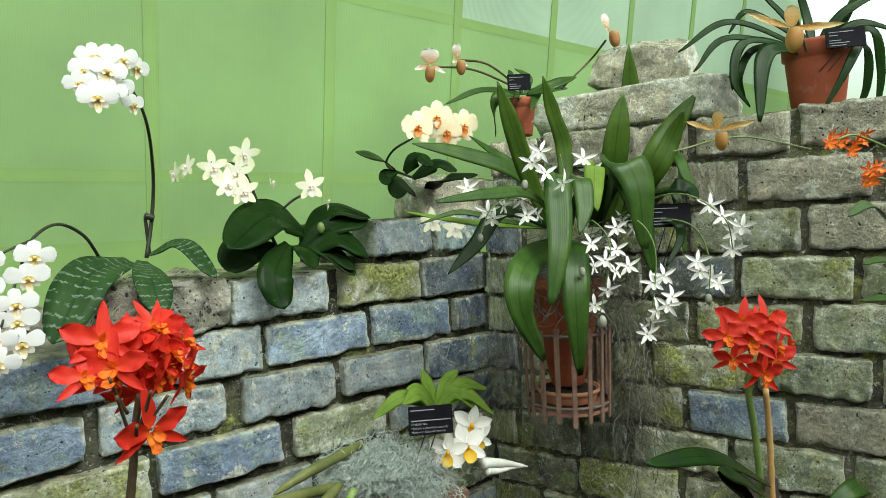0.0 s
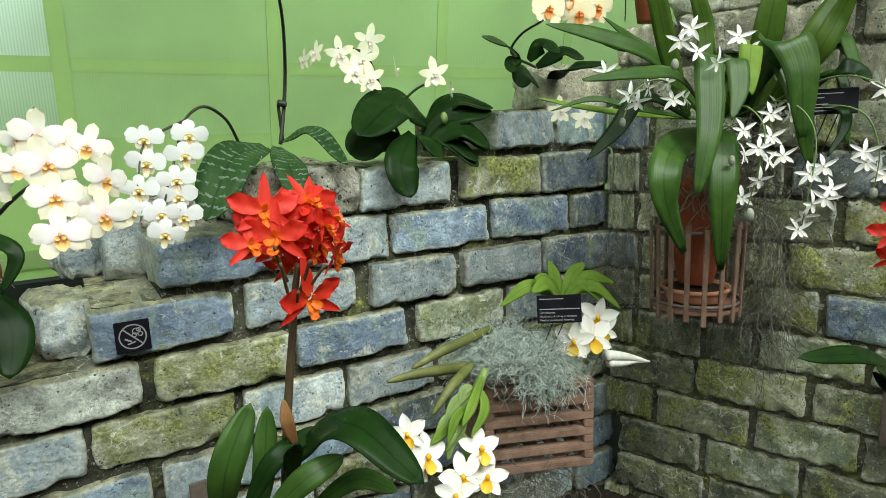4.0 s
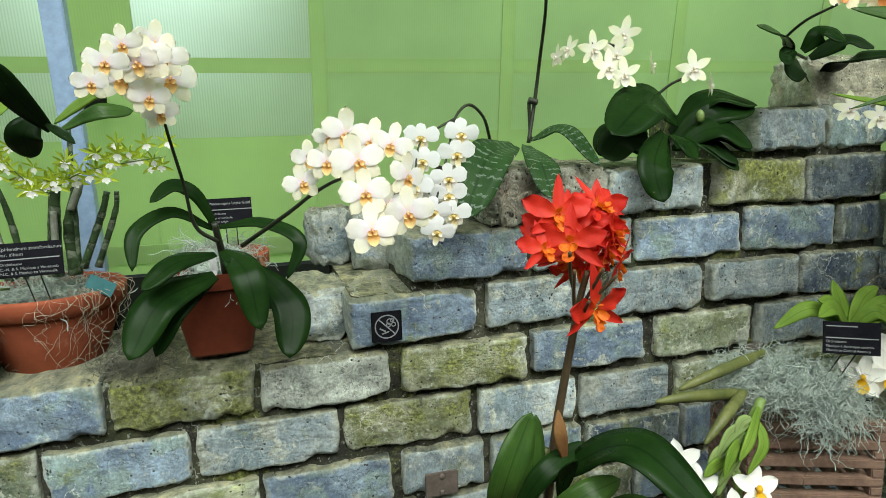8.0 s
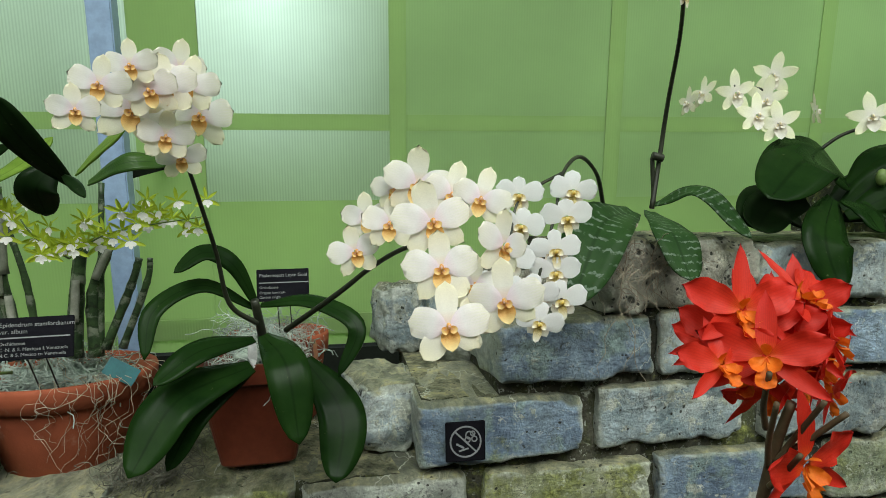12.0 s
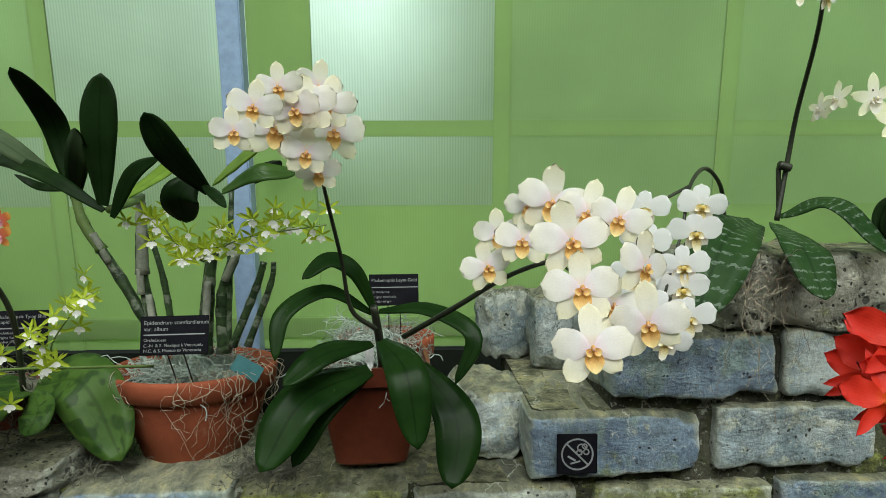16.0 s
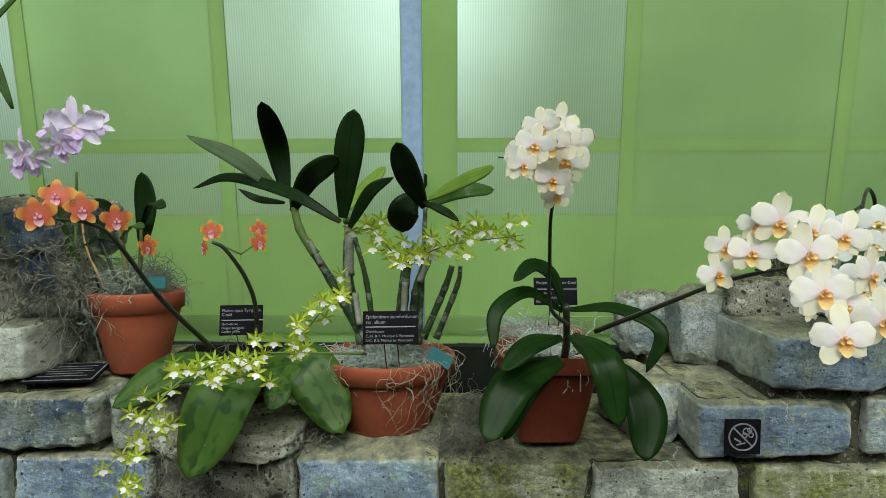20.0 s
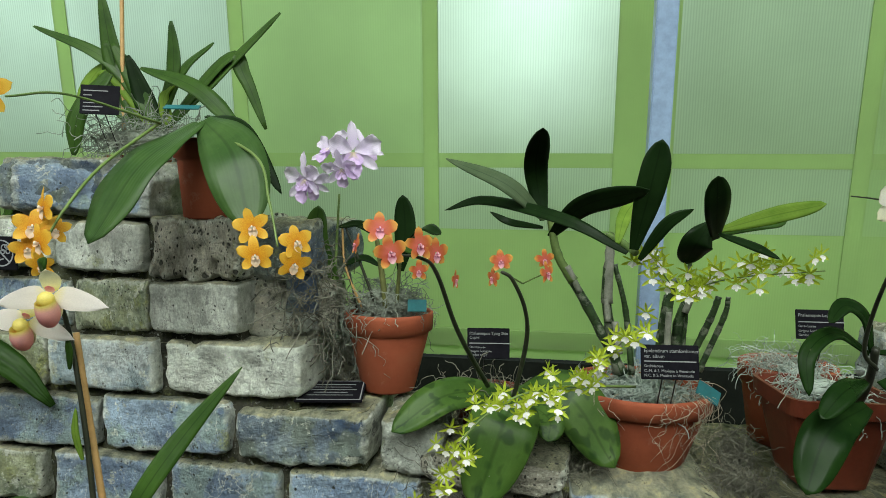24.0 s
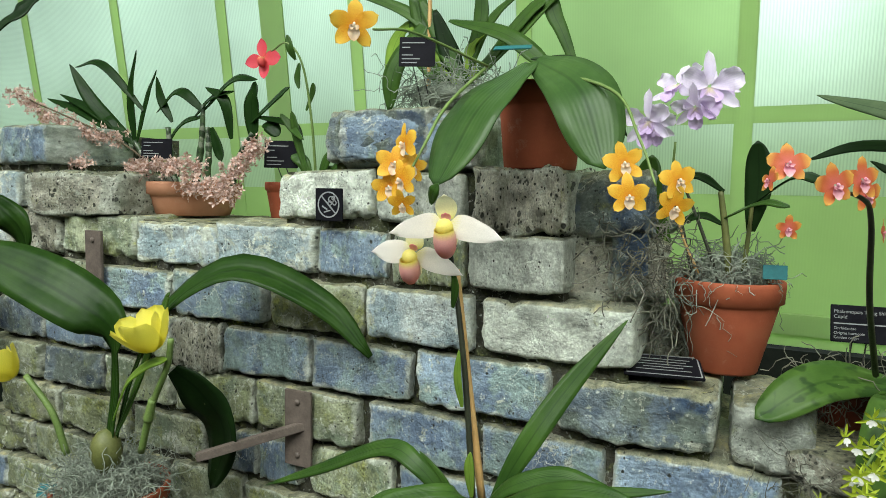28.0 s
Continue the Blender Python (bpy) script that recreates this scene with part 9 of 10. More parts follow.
leaf(slipper_orchid, [(-0.933, 0.780, 1.211), (-0.902, 0.760, 1.248), (-0.863, 0.760, 1.266), (-0.830, 0.760, 1.262), (-0.797, 0.760, 1.253)], 0.017, "lance", "strap", (0, -0.6, 0.8))
leaf(slipper_orchid, [(-0.921, 0.760, 1.223), (-0.865, 0.730, 1.266), (-0.823, 0.720, 1.279), (-0.792, 0.720, 1.275)], 0.014, "lance", "strap", (0, -0.6, 0.8))
leaf(slipper_orchid, [(-0.939, 0.780, 1.212), (-0.942, 0.740, 1.244), (-0.983, 0.720, 1.239), (-1.008, 0.710, 1.225)], 0.014, "lance", "strap", (0, -0.6, 0.8))
leaf(slipper_orchid, [(-0.948, 0.795, 1.214), (-0.949, 0.790, 1.241), (-0.948, 0.790, 1.257)], 0.009, "lance", "young", (0, -1, 0.2))
leaf(slipper_orchid, [(-0.959, 0.795, 1.294), (-0.962, 0.790, 1.321), (-0.961, 0.790, 1.346)], 0.007, "lance", "young", (0, -1, 0.2))
leaf(slipper_orchid, [(-0.970, 0.795, 1.382), (-0.966, 0.790, 1.400), (-0.968, 0.790, 1.415)], 0.007, "lance", "strap", (0, -1, 0.2))
leaf(slipper_orchid, [(-0.991, 0.790, 1.473), (-0.984, 0.780, 1.483), (-0.979, 0.780, 1.490)], 0.011, "lance", "strap", (0, -1, 0.2))
leaf(slipper_orchid, [(-0.945, 0.790, 1.168), (-0.881, 0.770, 1.240), (-0.827, 0.760, 1.260), (-0.779, 0.760, 1.272)], 0.0115, "lance", "strap", (0, -0.7, 0.7))
leaf(slipper_orchid, [(-0.937, 0.780, 1.172), (-0.860, 0.750, 1.232), (-0.792, 0.730, 1.261), (-0.735, 0.720, 1.271)], 0.0115, "lance", "strap", (0, -0.7, 0.7))
leaf(slipper_orchid, [(-0.946, 0.780, 1.172), (-0.967, 0.760, 1.217), (-1.007, 0.750, 1.222), (-1.048, 0.740, 1.191)], 0.0108, "lance", "strap", (0, -0.7, 0.7))
leaf(slipper_orchid, [(-0.934, 0.770, 1.174), (-0.878, 0.740, 1.221), (-0.822, 0.720, 1.243), (-0.790, 0.710, 1.244)], 0.0115, "lance", "strap", (0, -0.7, 0.7))
leaf(slipper_orchid, [(-0.946, 0.780, 1.169), (-0.948, 0.750, 1.207), (-0.974, 0.740, 1.212), (-1.003, 0.730, 1.191)], 0.0101, "lance", "strap", (0, -0.7, 0.7))
leaf(slipper_orchid, [(-0.945, 0.790, 1.165), (-0.930, 0.790, 1.201), (-0.911, 0.790, 1.225)], 0.0079, "lance", "young", (0, -0.7, 0.7))
flower_pot(slipper_orchid, (-0.93, 0.83, 0.62), 0.08, 0.06, 0.15, TERRA)
stem(slipper_orchid, [(-0.93, 0.83, 0.74), (-0.932, 0.800, 1.185)], 0.006, 0.005, "green")
stem(slipper_orchid, [(-0.93, 0.83, 0.74), (-0.955, 0.800, 1.192)], 0.006, 0.005, "green")
stem(slipper_orchid, [(-0.93, 0.83, 0.74), (-0.914, 0.790, 1.217)], 0.006, 0.005, "green")
stem(slipper_orchid, [(-0.925, 0.835, 0.7), (-0.929, 0.810, 1.181)], 0.005, 0.005, "bamboo", "stake")

yellow_orchid = thing("orchid_plant", (-1.560, 0.960, 1.080), "tulip orchid with pleated leaves and waxy yellow flowers in moss", "orchid")
leaf(yellow_orchid, [(-1.638, 0.950, 1.084), (-1.620, 0.950, 1.184), (-1.607, 0.930, 1.270), (-1.665, 0.900, 1.325), (-1.797, 0.880, 1.370), (-1.901, 0.870, 1.388)], 0.092, "stalked", "pleat", (0.1, -0.7, 0.7), 0.3, 0.1, 0.08)
leaf(yellow_orchid, [(-1.635, 0.960, 1.082), (-1.604, 0.970, 1.190), (-1.543, 0.990, 1.306), (-1.442, 1.030, 1.366), (-1.312, 1.070, 1.315), (-1.238, 1.090, 1.236)], 0.058, "stalked", "pleat", (0, -0.6, 0.8), 0.3, 0.1, 0.08)
# dark skin instead of pleated green paints this turned-away leaf as shaded
leaf(yellow_orchid, [(-1.527, 0.980, 1.203), (-1.497, 1.000, 1.162), (-1.483, 1.030, 1.090), (-1.535, 1.060, 0.977)], 0.075, "oval", "dark", (0, -0.9, 0.3), 0.3, 0.1, 0.08)
leaf(yellow_orchid, [(-1.613, 0.940, 1.123), (-1.566, 0.930, 1.192), (-1.520, 0.930, 1.225), (-1.481, 0.930, 1.237)], 0.022, "oval", "young", (0, -0.6, 0.8))
leaf(yellow_orchid, [(-1.621, 0.950, 1.092), (-1.576, 0.950, 1.172), (-1.532, 0.970, 1.305), (-1.520, 0.970, 1.324)], 0.017, "lance", "strap", (0, -0.7, 0.6))
leaf(yellow_orchid, [(-1.857, 0.900, 1.471), (-1.819, 0.920, 1.426), (-1.818, 0.940, 1.374)], 0.050, "oval", "pleat", (0.1, -0.7, 0.7), 0.3, 0.1, 0.08)
leaf(yellow_orchid, [(-1.824, 0.900, 1.717), (-1.783, 0.920, 1.753), (-1.766, 0.950, 1.794)], 0.044, "oval", "dark", (0.1, -0.7, 0.7), 0.3, 0.1, 0.08)
stem(yellow_orchid, [(-1.564, 0.950, 1.076), (-1.533, 0.945, 1.154), (-1.493, 0.940, 1.222), (-1.478, 0.935, 1.266)], 0.0055, 0.0045, "green")
stem(yellow_orchid, [(-1.539, 0.943, 1.132), (-1.527, 0.942, 1.167)], 0.0075, 0.0060, "green", "node_husk", 0)
stem(yellow_orchid, [(-1.744, 0.950, 1.036), (-1.763, 0.940, 1.108), (-1.814, 0.930, 1.166)], 0.0060, 0.0050, "green")
flower("tulip", yellow_orchid, (-1.514, 0.935, 1.247), (-0.22, -0.35, 1.00), 0.072, 10)
flower("tulip", yellow_orchid, (-1.850, 0.930, 1.158), (-0.60, -0.40, 0.80), 0.062, -11)
bud(yellow_orchid, (-1.645, 0.950, 1.060), 0.062, "bulb")
flower_pot(yellow_orchid, (-1.655, 0.965, 0.885), 0.09, 0.07, 0.115, TERRA)
moss("moss", (-1.655, 0.960, 1.008), (0.056, 0.05, 0.026), 1500, 0.065, MOSS_GREY, "tangled grey moss", 53, 0.0008, 0.9, 0.1, yellow_orchid)

pink_orchid = thing("orchid_plant", (-1.740, 1.280, 1.430), "orchid with leafy canes and dense pinkish spikes in a dish", "orchid")
flower_pot(pink_orchid, (-1.791, 1.27, 1.428), 0.1, 0.075, 0.068, TERRA_OLD, 0.4, "weathered shallow dish")
leaf(pink_orchid, [(-1.963, 1.270, 1.578), (-2.099, 1.270, 1.676), (-2.176, 1.270, 1.766)], 0.031, "lance", "phal", (0, -0.7, 0.7))
leaf(pink_orchid, [(-1.963, 1.270, 1.578), (-1.976, 1.270, 1.689), (-1.952, 1.270, 1.781)], 0.021, "lance", "phal", (0, -0.7, 0.7))
leaf(pink_orchid, [(-1.958, 1.270, 1.581), (-1.923, 1.270, 1.680), (-1.891, 1.270, 1.734)], 0.022, "lance", "phal", (0, -0.7, 0.7))
leaf(pink_orchid, [(-1.981, 1.270, 1.585), (-2.120, 1.270, 1.652), (-2.261, 1.270, 1.691)], 0.028, "lance", "phal", (0, -0.7, 0.7))
leaf(pink_orchid, [(-1.981, 1.270, 1.591), (-2.100, 1.270, 1.657), (-2.214, 1.270, 1.699)], 0.023, "lance", "phal", (0, -0.7, 0.7))
leaf(pink_orchid, [(-1.933, 1.270, 1.650), (-2.065, 1.270, 1.758), (-2.157, 1.270, 1.757)], 0.020, "lance", "phal", (0, -0.7, 0.7))
leaf(pink_orchid, [(-1.758, 1.270, 1.643), (-1.829, 1.270, 1.687), (-1.895, 1.270, 1.643)], 0.024, "lance", "phal", (0, -0.7, 0.7))
leaf(pink_orchid, [(-1.758, 1.270, 1.643), (-1.680, 1.270, 1.701), (-1.614, 1.270, 1.697)], 0.025, "lance", "phal", (0, -0.7, 0.7))
leaf(pink_orchid, [(-1.759, 1.270, 1.632), (-1.824, 1.270, 1.617), (-1.889, 1.270, 1.547)], 0.021, "lance", "phal", (0, -0.7, 0.7))
leaf(pink_orchid, [(-1.624, 1.270, 1.572), (-1.633, 1.270, 1.649), (-1.620, 1.270, 1.694)], 0.038, "oval", "phal", (0, -0.7, 0.7))
leaf(pink_orchid, [(-1.683, 1.270, 1.584), (-1.703, 1.270, 1.663), (-1.752, 1.270, 1.690)], 0.023, "lance", "phal", (0, -0.7, 0.7))
leaf(pink_orchid, [(-1.736, 1.270, 1.608), (-1.719, 1.270, 1.562), (-1.710, 1.270, 1.539)], 0.021, "lance", "phal", (0, -0.7, 0.7))
leaf(pink_orchid, [(-1.630, 1.270, 1.616), (-1.559, 1.270, 1.667), (-1.536, 1.270, 1.678)], 0.022, "lance", "phal", (0, -0.7, 0.7))
leaf(pink_orchid, [(-1.616, 1.270, 1.626), (-1.533, 1.270, 1.610), (-1.503, 1.270, 1.578)], 0.017, "lance", "phal", (0, -0.7, 0.7))
leaf(pink_orchid, [(-1.602, 1.270, 1.609), (-1.585, 1.270, 1.609), (-1.563, 1.270, 1.587)], 0.031, "oval", "phal", (0, -0.7, 0.7))
leaf(pink_orchid, [(-1.982, 1.270, 1.566), (-2.043, 1.270, 1.636), (-2.101, 1.270, 1.632)], 0.018, "lance", "phal", (0, -0.7, 0.7))
leaf(pink_orchid, [(-1.848, 1.270, 1.623), (-1.880, 1.270, 1.672), (-1.892, 1.270, 1.720)], 0.019, "lance", "phal", (0, -0.7, 0.7))
leaf(pink_orchid, [(-1.782, 1.270, 1.633), (-1.734, 1.270, 1.670), (-1.673, 1.270, 1.678)], 0.021, "lance", "phal", (0, -0.7, 0.7))
stem(pink_orchid, [(-1.838, 1.270, 1.469), (-1.852, 1.270, 1.541), (-1.860, 1.270, 1.612)], 0.0084, 0.0048, "cane", "cane", 5)
stem(pink_orchid, [(-1.788, 1.270, 1.470), (-1.765, 1.270, 1.575), (-1.758, 1.270, 1.655)], 0.0083, 0.0046, "cane", "cane", 5)
stem(pink_orchid, [(-1.756, 1.270, 1.470), (-1.745, 1.270, 1.551), (-1.748, 1.270, 1.609)], 0.0082, 0.0046, "cane", "cane", 5)
stem(pink_orchid, [(-1.686, 1.270, 1.483), (-1.661, 1.270, 1.550), (-1.628, 1.270, 1.594)], 0.0080, 0.0044, "cane", "cane", 5)
stem(pink_orchid, [(-1.888, 1.270, 1.474), (-1.929, 1.270, 1.541), (-1.963, 1.270, 1.585)], 0.0085, 0.0050, "cane", "cane", 5)
cluster(pink_orchid, [(-2.186, 1.150, 1.686), (-2.084, 1.180, 1.620), (-1.924, 1.200, 1.582)], 323, 0.0095, 0.0145, PINKTINY, 170)
cluster(pink_orchid, [(-2.093, 1.170, 1.544), (-1.982, 1.170, 1.531)], 114, 0.0095, 0.0145, PINKTINY, 60)
cluster(pink_orchid, [(-1.854, 1.170, 1.522), (-1.739, 1.160, 1.524), (-1.652, 1.160, 1.519)], 247, 0.0095, 0.0145, PINKTINY, 130)
cluster(pink_orchid, [(-1.685, 1.150, 1.482), (-1.614, 1.150, 1.488), (-1.551, 1.140, 1.472)], 171, 0.0095, 0.0145, PINKTINY, 90)
cluster(pink_orchid, [(-1.600, 1.170, 1.493), (-1.559, 1.170, 1.534), (-1.524, 1.180, 1.566)], 171, 0.0095, 0.0145, PINKTINY, 90)
stem(pink_orchid, [(-1.851, 1.220, 1.527), (-1.933, 1.200, 1.582), (-2.167, 1.150, 1.676)], 0.0023, 0.0018, "brown")

crimson_orchid = thing("orchid_plant", (-1.470, 1.270, 1.430), "small slipper orchid with one crimson flower in terracotta", "orchid")
flower("redsmall", crimson_orchid, (-1.503, 1.160, 1.707), (0.20, -1.00, 0.10), 0.075, 8)
stem(crimson_orchid, [(-1.436, 1.220, 1.495), (-1.431, 1.200, 1.602), (-1.435, 1.180, 1.695), (-1.460, 1.170, 1.732), (-1.490, 1.165, 1.719)], 0.0025, 0.0014, "green")
leaf(crimson_orchid, [(-1.454, 1.220, 1.505), (-1.479, 1.220, 1.576), (-1.491, 1.220, 1.626)], 0.016, "oval", "strap", (0, -0.8, 0.6))
leaf(crimson_orchid, [(-1.436, 1.220, 1.495), (-1.393, 1.220, 1.525), (-1.369, 1.220, 1.534)], 0.026, "oval", "strap", (0, -0.8, 0.6))
leaf(crimson_orchid, [(-1.448, 1.220, 1.495), (-1.466, 1.220, 1.535), (-1.492, 1.220, 1.546)], 0.024, "oval", "strap", (0, -0.8, 0.6))
leaf(crimson_orchid, [(-1.429, 1.220, 1.495), (-1.417, 1.220, 1.535), (-1.398, 1.220, 1.559)], 0.022, "oval", "strap", (0, -0.8, 0.6))
leaf(crimson_orchid, [(-1.452, 1.200, 1.573), (-1.491, 1.220, 1.596), (-1.517, 1.220, 1.622)], 0.014, "oval", "strap", (0, -0.8, 0.6))
leaf(crimson_orchid, [(-1.443, 1.200, 1.622), (-1.431, 1.200, 1.650), (-1.428, 1.200, 1.669)], 0.012, "oval", "strap", (0, -0.8, 0.6))
leaf(crimson_orchid, [(-1.443, 1.180, 1.657), (-1.447, 1.180, 1.677), (-1.442, 1.180, 1.700)], 0.012, "oval", "strap", (0, -0.8, 0.6))
leaf(crimson_orchid, [(-1.450, 1.180, 1.705), (-1.454, 1.170, 1.722), (-1.460, 1.170, 1.746)], 0.013, "oval", "strap", (0, -0.8, 0.6))
leaf(crimson_orchid, [(-1.442, 1.220, 1.490), (-1.423, 1.220, 1.515), (-1.381, 1.220, 1.520)], 0.026, "oval", "strap", (0, -0.8, 0.6))
flower_pot(crimson_orchid, (-1.542, 1.27, 1.428), 0.042, 0.03, 0.07, TERRA)

paph_orchid = thing("orchid_plant", (1.050, 1.250, 1.680), "slipper orchid with white-hooded brown flowers on the wall top", "orchid")
leaf(paph_orchid, [(1.249, 1.100, 1.805), (1.108, 1.100, 1.802), (0.880, 0.970, 1.727)], 0.020, "lance", "strap", (-0.4, -0.7, 0.6))
leaf(paph_orchid, [(1.259, 1.100, 1.806), (1.330, 1.070, 1.835), (1.371, 1.040, 1.847)], 0.030, "lance", "strap", (-0.4, -0.7, 0.6))
leaf(paph_orchid, [(1.240, 1.100, 1.807), (1.206, 1.100, 1.841), (1.193, 1.100, 1.855)], 0.024, "lance", "strap", (-0.4, -0.7, 0.6))
leaf(paph_orchid, [(1.229, 1.100, 1.797), (1.092, 1.040, 1.774), (1.143, 1.100, 1.695)], 0.025, "lance", "strap", (-0.4, -0.7, 0.6))
leaf(paph_orchid, [(1.259, 1.100, 1.806), (1.285, 1.060, 1.815), (1.411, 1.100, 1.835)], 0.027, "lance", "strap", (-0.4, -0.7, 0.6))
leaf(paph_orchid, [(1.249, 1.100, 1.805), (1.261, 1.100, 1.847), (1.213, 1.100, 1.861)], 0.022, "lance", "strap", (-0.4, -0.7, 0.6))
leaf(paph_orchid, [(1.255, 1.100, 1.799), (1.291, 1.100, 1.816), (1.200, 1.040, 1.752)], 0.025, "lance", "strap", (-0.4, -0.7, 0.6))
stem(paph_orchid, [(1.230, 1.100, 1.817), (1.079, 1.050, 1.843), (1.046, 1.100, 1.860)], 0.0027, 0.0025, "brown")
stem(paph_orchid, [(1.220, 1.100, 1.816), (1.018, 1.030, 1.820), (0.885, 1.000, 1.805)], 0.0027, 0.0022, "brown")
stem(paph_orchid, [(1.338, 1.060, 1.820), (1.509, 1.100, 1.919), (1.439, 1.000, 1.936)], 0.0028, 0.0028, "brown")
flower("whiteslipper", paph_orchid, (0.865, 0.990, 1.804), (-0.40, -1.00, -0.10), 0.066, -7)
flower("whiteslipper", paph_orchid, (0.955, 1.010, 1.831), (0.30, -1.00, 0.00), 0.065, -1)
flower("whiteslipper", paph_orchid, (1.427, 0.980, 1.953), (0.30, -1.00, 0.20), 0.090, -6)
flower_pot(paph_orchid, (1.259, 1.130, 1.707), 0.042, 0.03, 0.09, TERRA)

corner_orchid = thing("orchid_plant", (1.371, 0.499, 1.680), "slipper orchid with ochre flowers in a terracotta pot", "orchid")
flower_pot(corner_orchid, (1.371, 0.499, 1.682), 0.058, 0.043, 0.118, TERRA)
leaf(corner_orchid, [(1.366, 0.503, 1.785), (1.249, 0.534, 1.777), (1.190, 0.524, 1.651)], 0.030, "strap", "phal", (-0.5, -0.6, 0.6))
leaf(corner_orchid, [(1.362, 0.506, 1.787), (1.244, 0.567, 1.803), (1.203, 0.571, 1.732), (1.221, 0.553, 1.682)], 0.016, "strap", "phal", (-0.5, -0.6, 0.6))
leaf(corner_orchid, [(1.359, 0.509, 1.790), (1.235, 0.589, 1.841), (1.140, 0.639, 1.785)], 0.015, "strap", "phal", (-0.5, -0.6, 0.6))
leaf(corner_orchid, [(1.358, 0.509, 1.788), (1.220, 0.587, 1.810), (1.149, 0.616, 1.747)], 0.014, "strap", "phal", (-0.5, -0.6, 0.6))
leaf(corner_orchid, [(1.358, 0.509, 1.788), (1.288, 0.568, 1.797), (1.251, 0.583, 1.750), (1.255, 0.577, 1.701)], 0.014, "strap", "phal", (-0.5, -0.6, 0.6))
leaf(corner_orchid, [(1.360, 0.508, 1.788), (1.302, 0.584, 1.818), (1.273, 0.605, 1.767), (1.269, 0.606, 1.725)], 0.013, "strap", "phal", (-0.5, -0.6, 0.6))
leaf(corner_orchid, [(1.374, 0.496, 1.789), (1.373, 0.433, 1.801), (1.331, 0.438, 1.739), (1.293, 0.465, 1.664)], 0.016, "strap", "phal", (-0.5, -0.6, 0.6))
leaf(corner_orchid, [(1.374, 0.496, 1.789), (1.412, 0.427, 1.816), (1.423, 0.414, 1.745), (1.412, 0.418, 1.666)], 0.018, "strap", "phal", (-0.5, -0.6, 0.6))
leaf(corner_orchid, [(1.374, 0.496, 1.791), (1.432, 0.451, 1.835), (1.494, 0.398, 1.813)], 0.018, "strap", "phal", (-0.5, -0.6, 0.6))
leaf(corner_orchid, [(1.367, 0.503, 1.793), (1.331, 0.536, 1.851), (1.291, 0.573, 1.909)], 0.016, "strap", "phal", (-0.5, -0.6, 0.6))
leaf(corner_orchid, [(1.371, 0.500, 1.793), (1.414, 0.467, 1.856), (1.475, 0.418, 1.894)], 0.018, "strap", "phal", (-0.5, -0.6, 0.6))
leaf(corner_orchid, [(1.367, 0.503, 1.793), (1.381, 0.521, 1.866), (1.366, 0.539, 1.950)], 0.017, "strap", "phal", (-0.5, -0.6, 0.6))
leaf(corner_orchid, [(1.375, 0.496, 1.793), (1.432, 0.478, 1.842), (1.469, 0.452, 1.923)], 0.017, "strap", "phal", (-0.5, -0.6, 0.6))
leaf(corner_orchid, [(1.374, 0.496, 1.789), (1.461, 0.451, 1.799), (1.461, 0.447, 1.725), (1.437, 0.463, 1.664)], 0.016, "strap", "phal", (-0.5, -0.6, 0.6))
leaf(corner_orchid, [(1.367, 0.503, 1.793), (1.346, 0.562, 1.850), (1.307, 0.596, 1.873), (1.280, 0.616, 1.833)], 0.014, "strap", "phal", (-0.5, -0.6, 0.6))
flower("brownslipper", corner_orchid, (0.847, 0.339, 1.703), (-0.60, -0.80, 0.10), 0.064, -11)
flower("brownslipper", corner_orchid, (0.757, 0.379, 1.592), (-0.60, -0.80, 0.00), 0.047, 1)
stem(corner_orchid, [(1.267, 0.479, 1.768), (1.015, 0.399, 1.763), (0.871, 0.349, 1.719)], 0.0024, 0.0013, "brown")
stem(corner_orchid, [(1.060, 0.399, 1.586), (0.832, 0.389, 1.590), (0.666, 0.379, 1.566)], 0.0012, 0.0008, "green")


# ---- baskets, brackets, signs and labels ----
def slat_basket_round(c, r_top, r_bot, z0, z1, n, label):
    """A hanging basket of upright wooden slats between two hoops."""
    root = thing("hanging_basket", (c[0], c[1], z0), label, "basket")
    for i in range(n):
        a = 2 * math.pi * i / n
        bm = bmesh.new()
        box(bm, (0, 0, 0), (0.009, 0.004, z1 - z0), None, 0.001)
        ob = part("slat", bm, WOOD, root)
        rm = (r_top + r_bot) / 2
        tilt = math.degrees(math.atan2(r_top - r_bot, z1 - z0))
        ob.matrix_basis = Matrix.Translation((c[0], c[1], (z0 + z1) / 2 + 0.004 * math.sin(i * 2.4))) @ pose(0, 0, 0, 0, 0, math.degrees(a)) @ Matrix.Translation((0, -rm, 0)) @ pose(0, 0, 0, tilt, 0, 0)
    for z, r in ((z1 - 0.012, r_top - 0.005), (z0 + 0.03, r_bot + 0.002)):
        V, F = [], []
        k = 36
        for i in range(k):
            a = 2 * math.pi * i / k
            for rr, zz in ((r, z - 0.003), (r, z + 0.003), (r - 0.004, z + 0.003), (r - 0.004, z - 0.003)):
                V.append(Vector((c[0] + rr * math.cos(a), c[1] + rr * math.sin(a), zz)))
        for i in range(k):
            j = (i + 1) % k
            for q in range(4):
                F.append((i * 4 + q, i * 4 + (q + 1) % 4, j * 4 + (q + 1) % 4, j * 4 + q))
        part_mesh("hoop", mesh_ob("hoop", V, F, STEEL), root)
    bm = bmesh.new()
    bmesh.ops.create_circle(bm, cap_ends=True, radius=r_bot, segments=24, matrix=Matrix.Translation((c[0], c[1], z0 + 0.022)))
    bmesh.ops.solidify(bm, geom=bm.faces[:], thickness=0.006)
    part("base", bm, WOOD_RED, root)
    return root


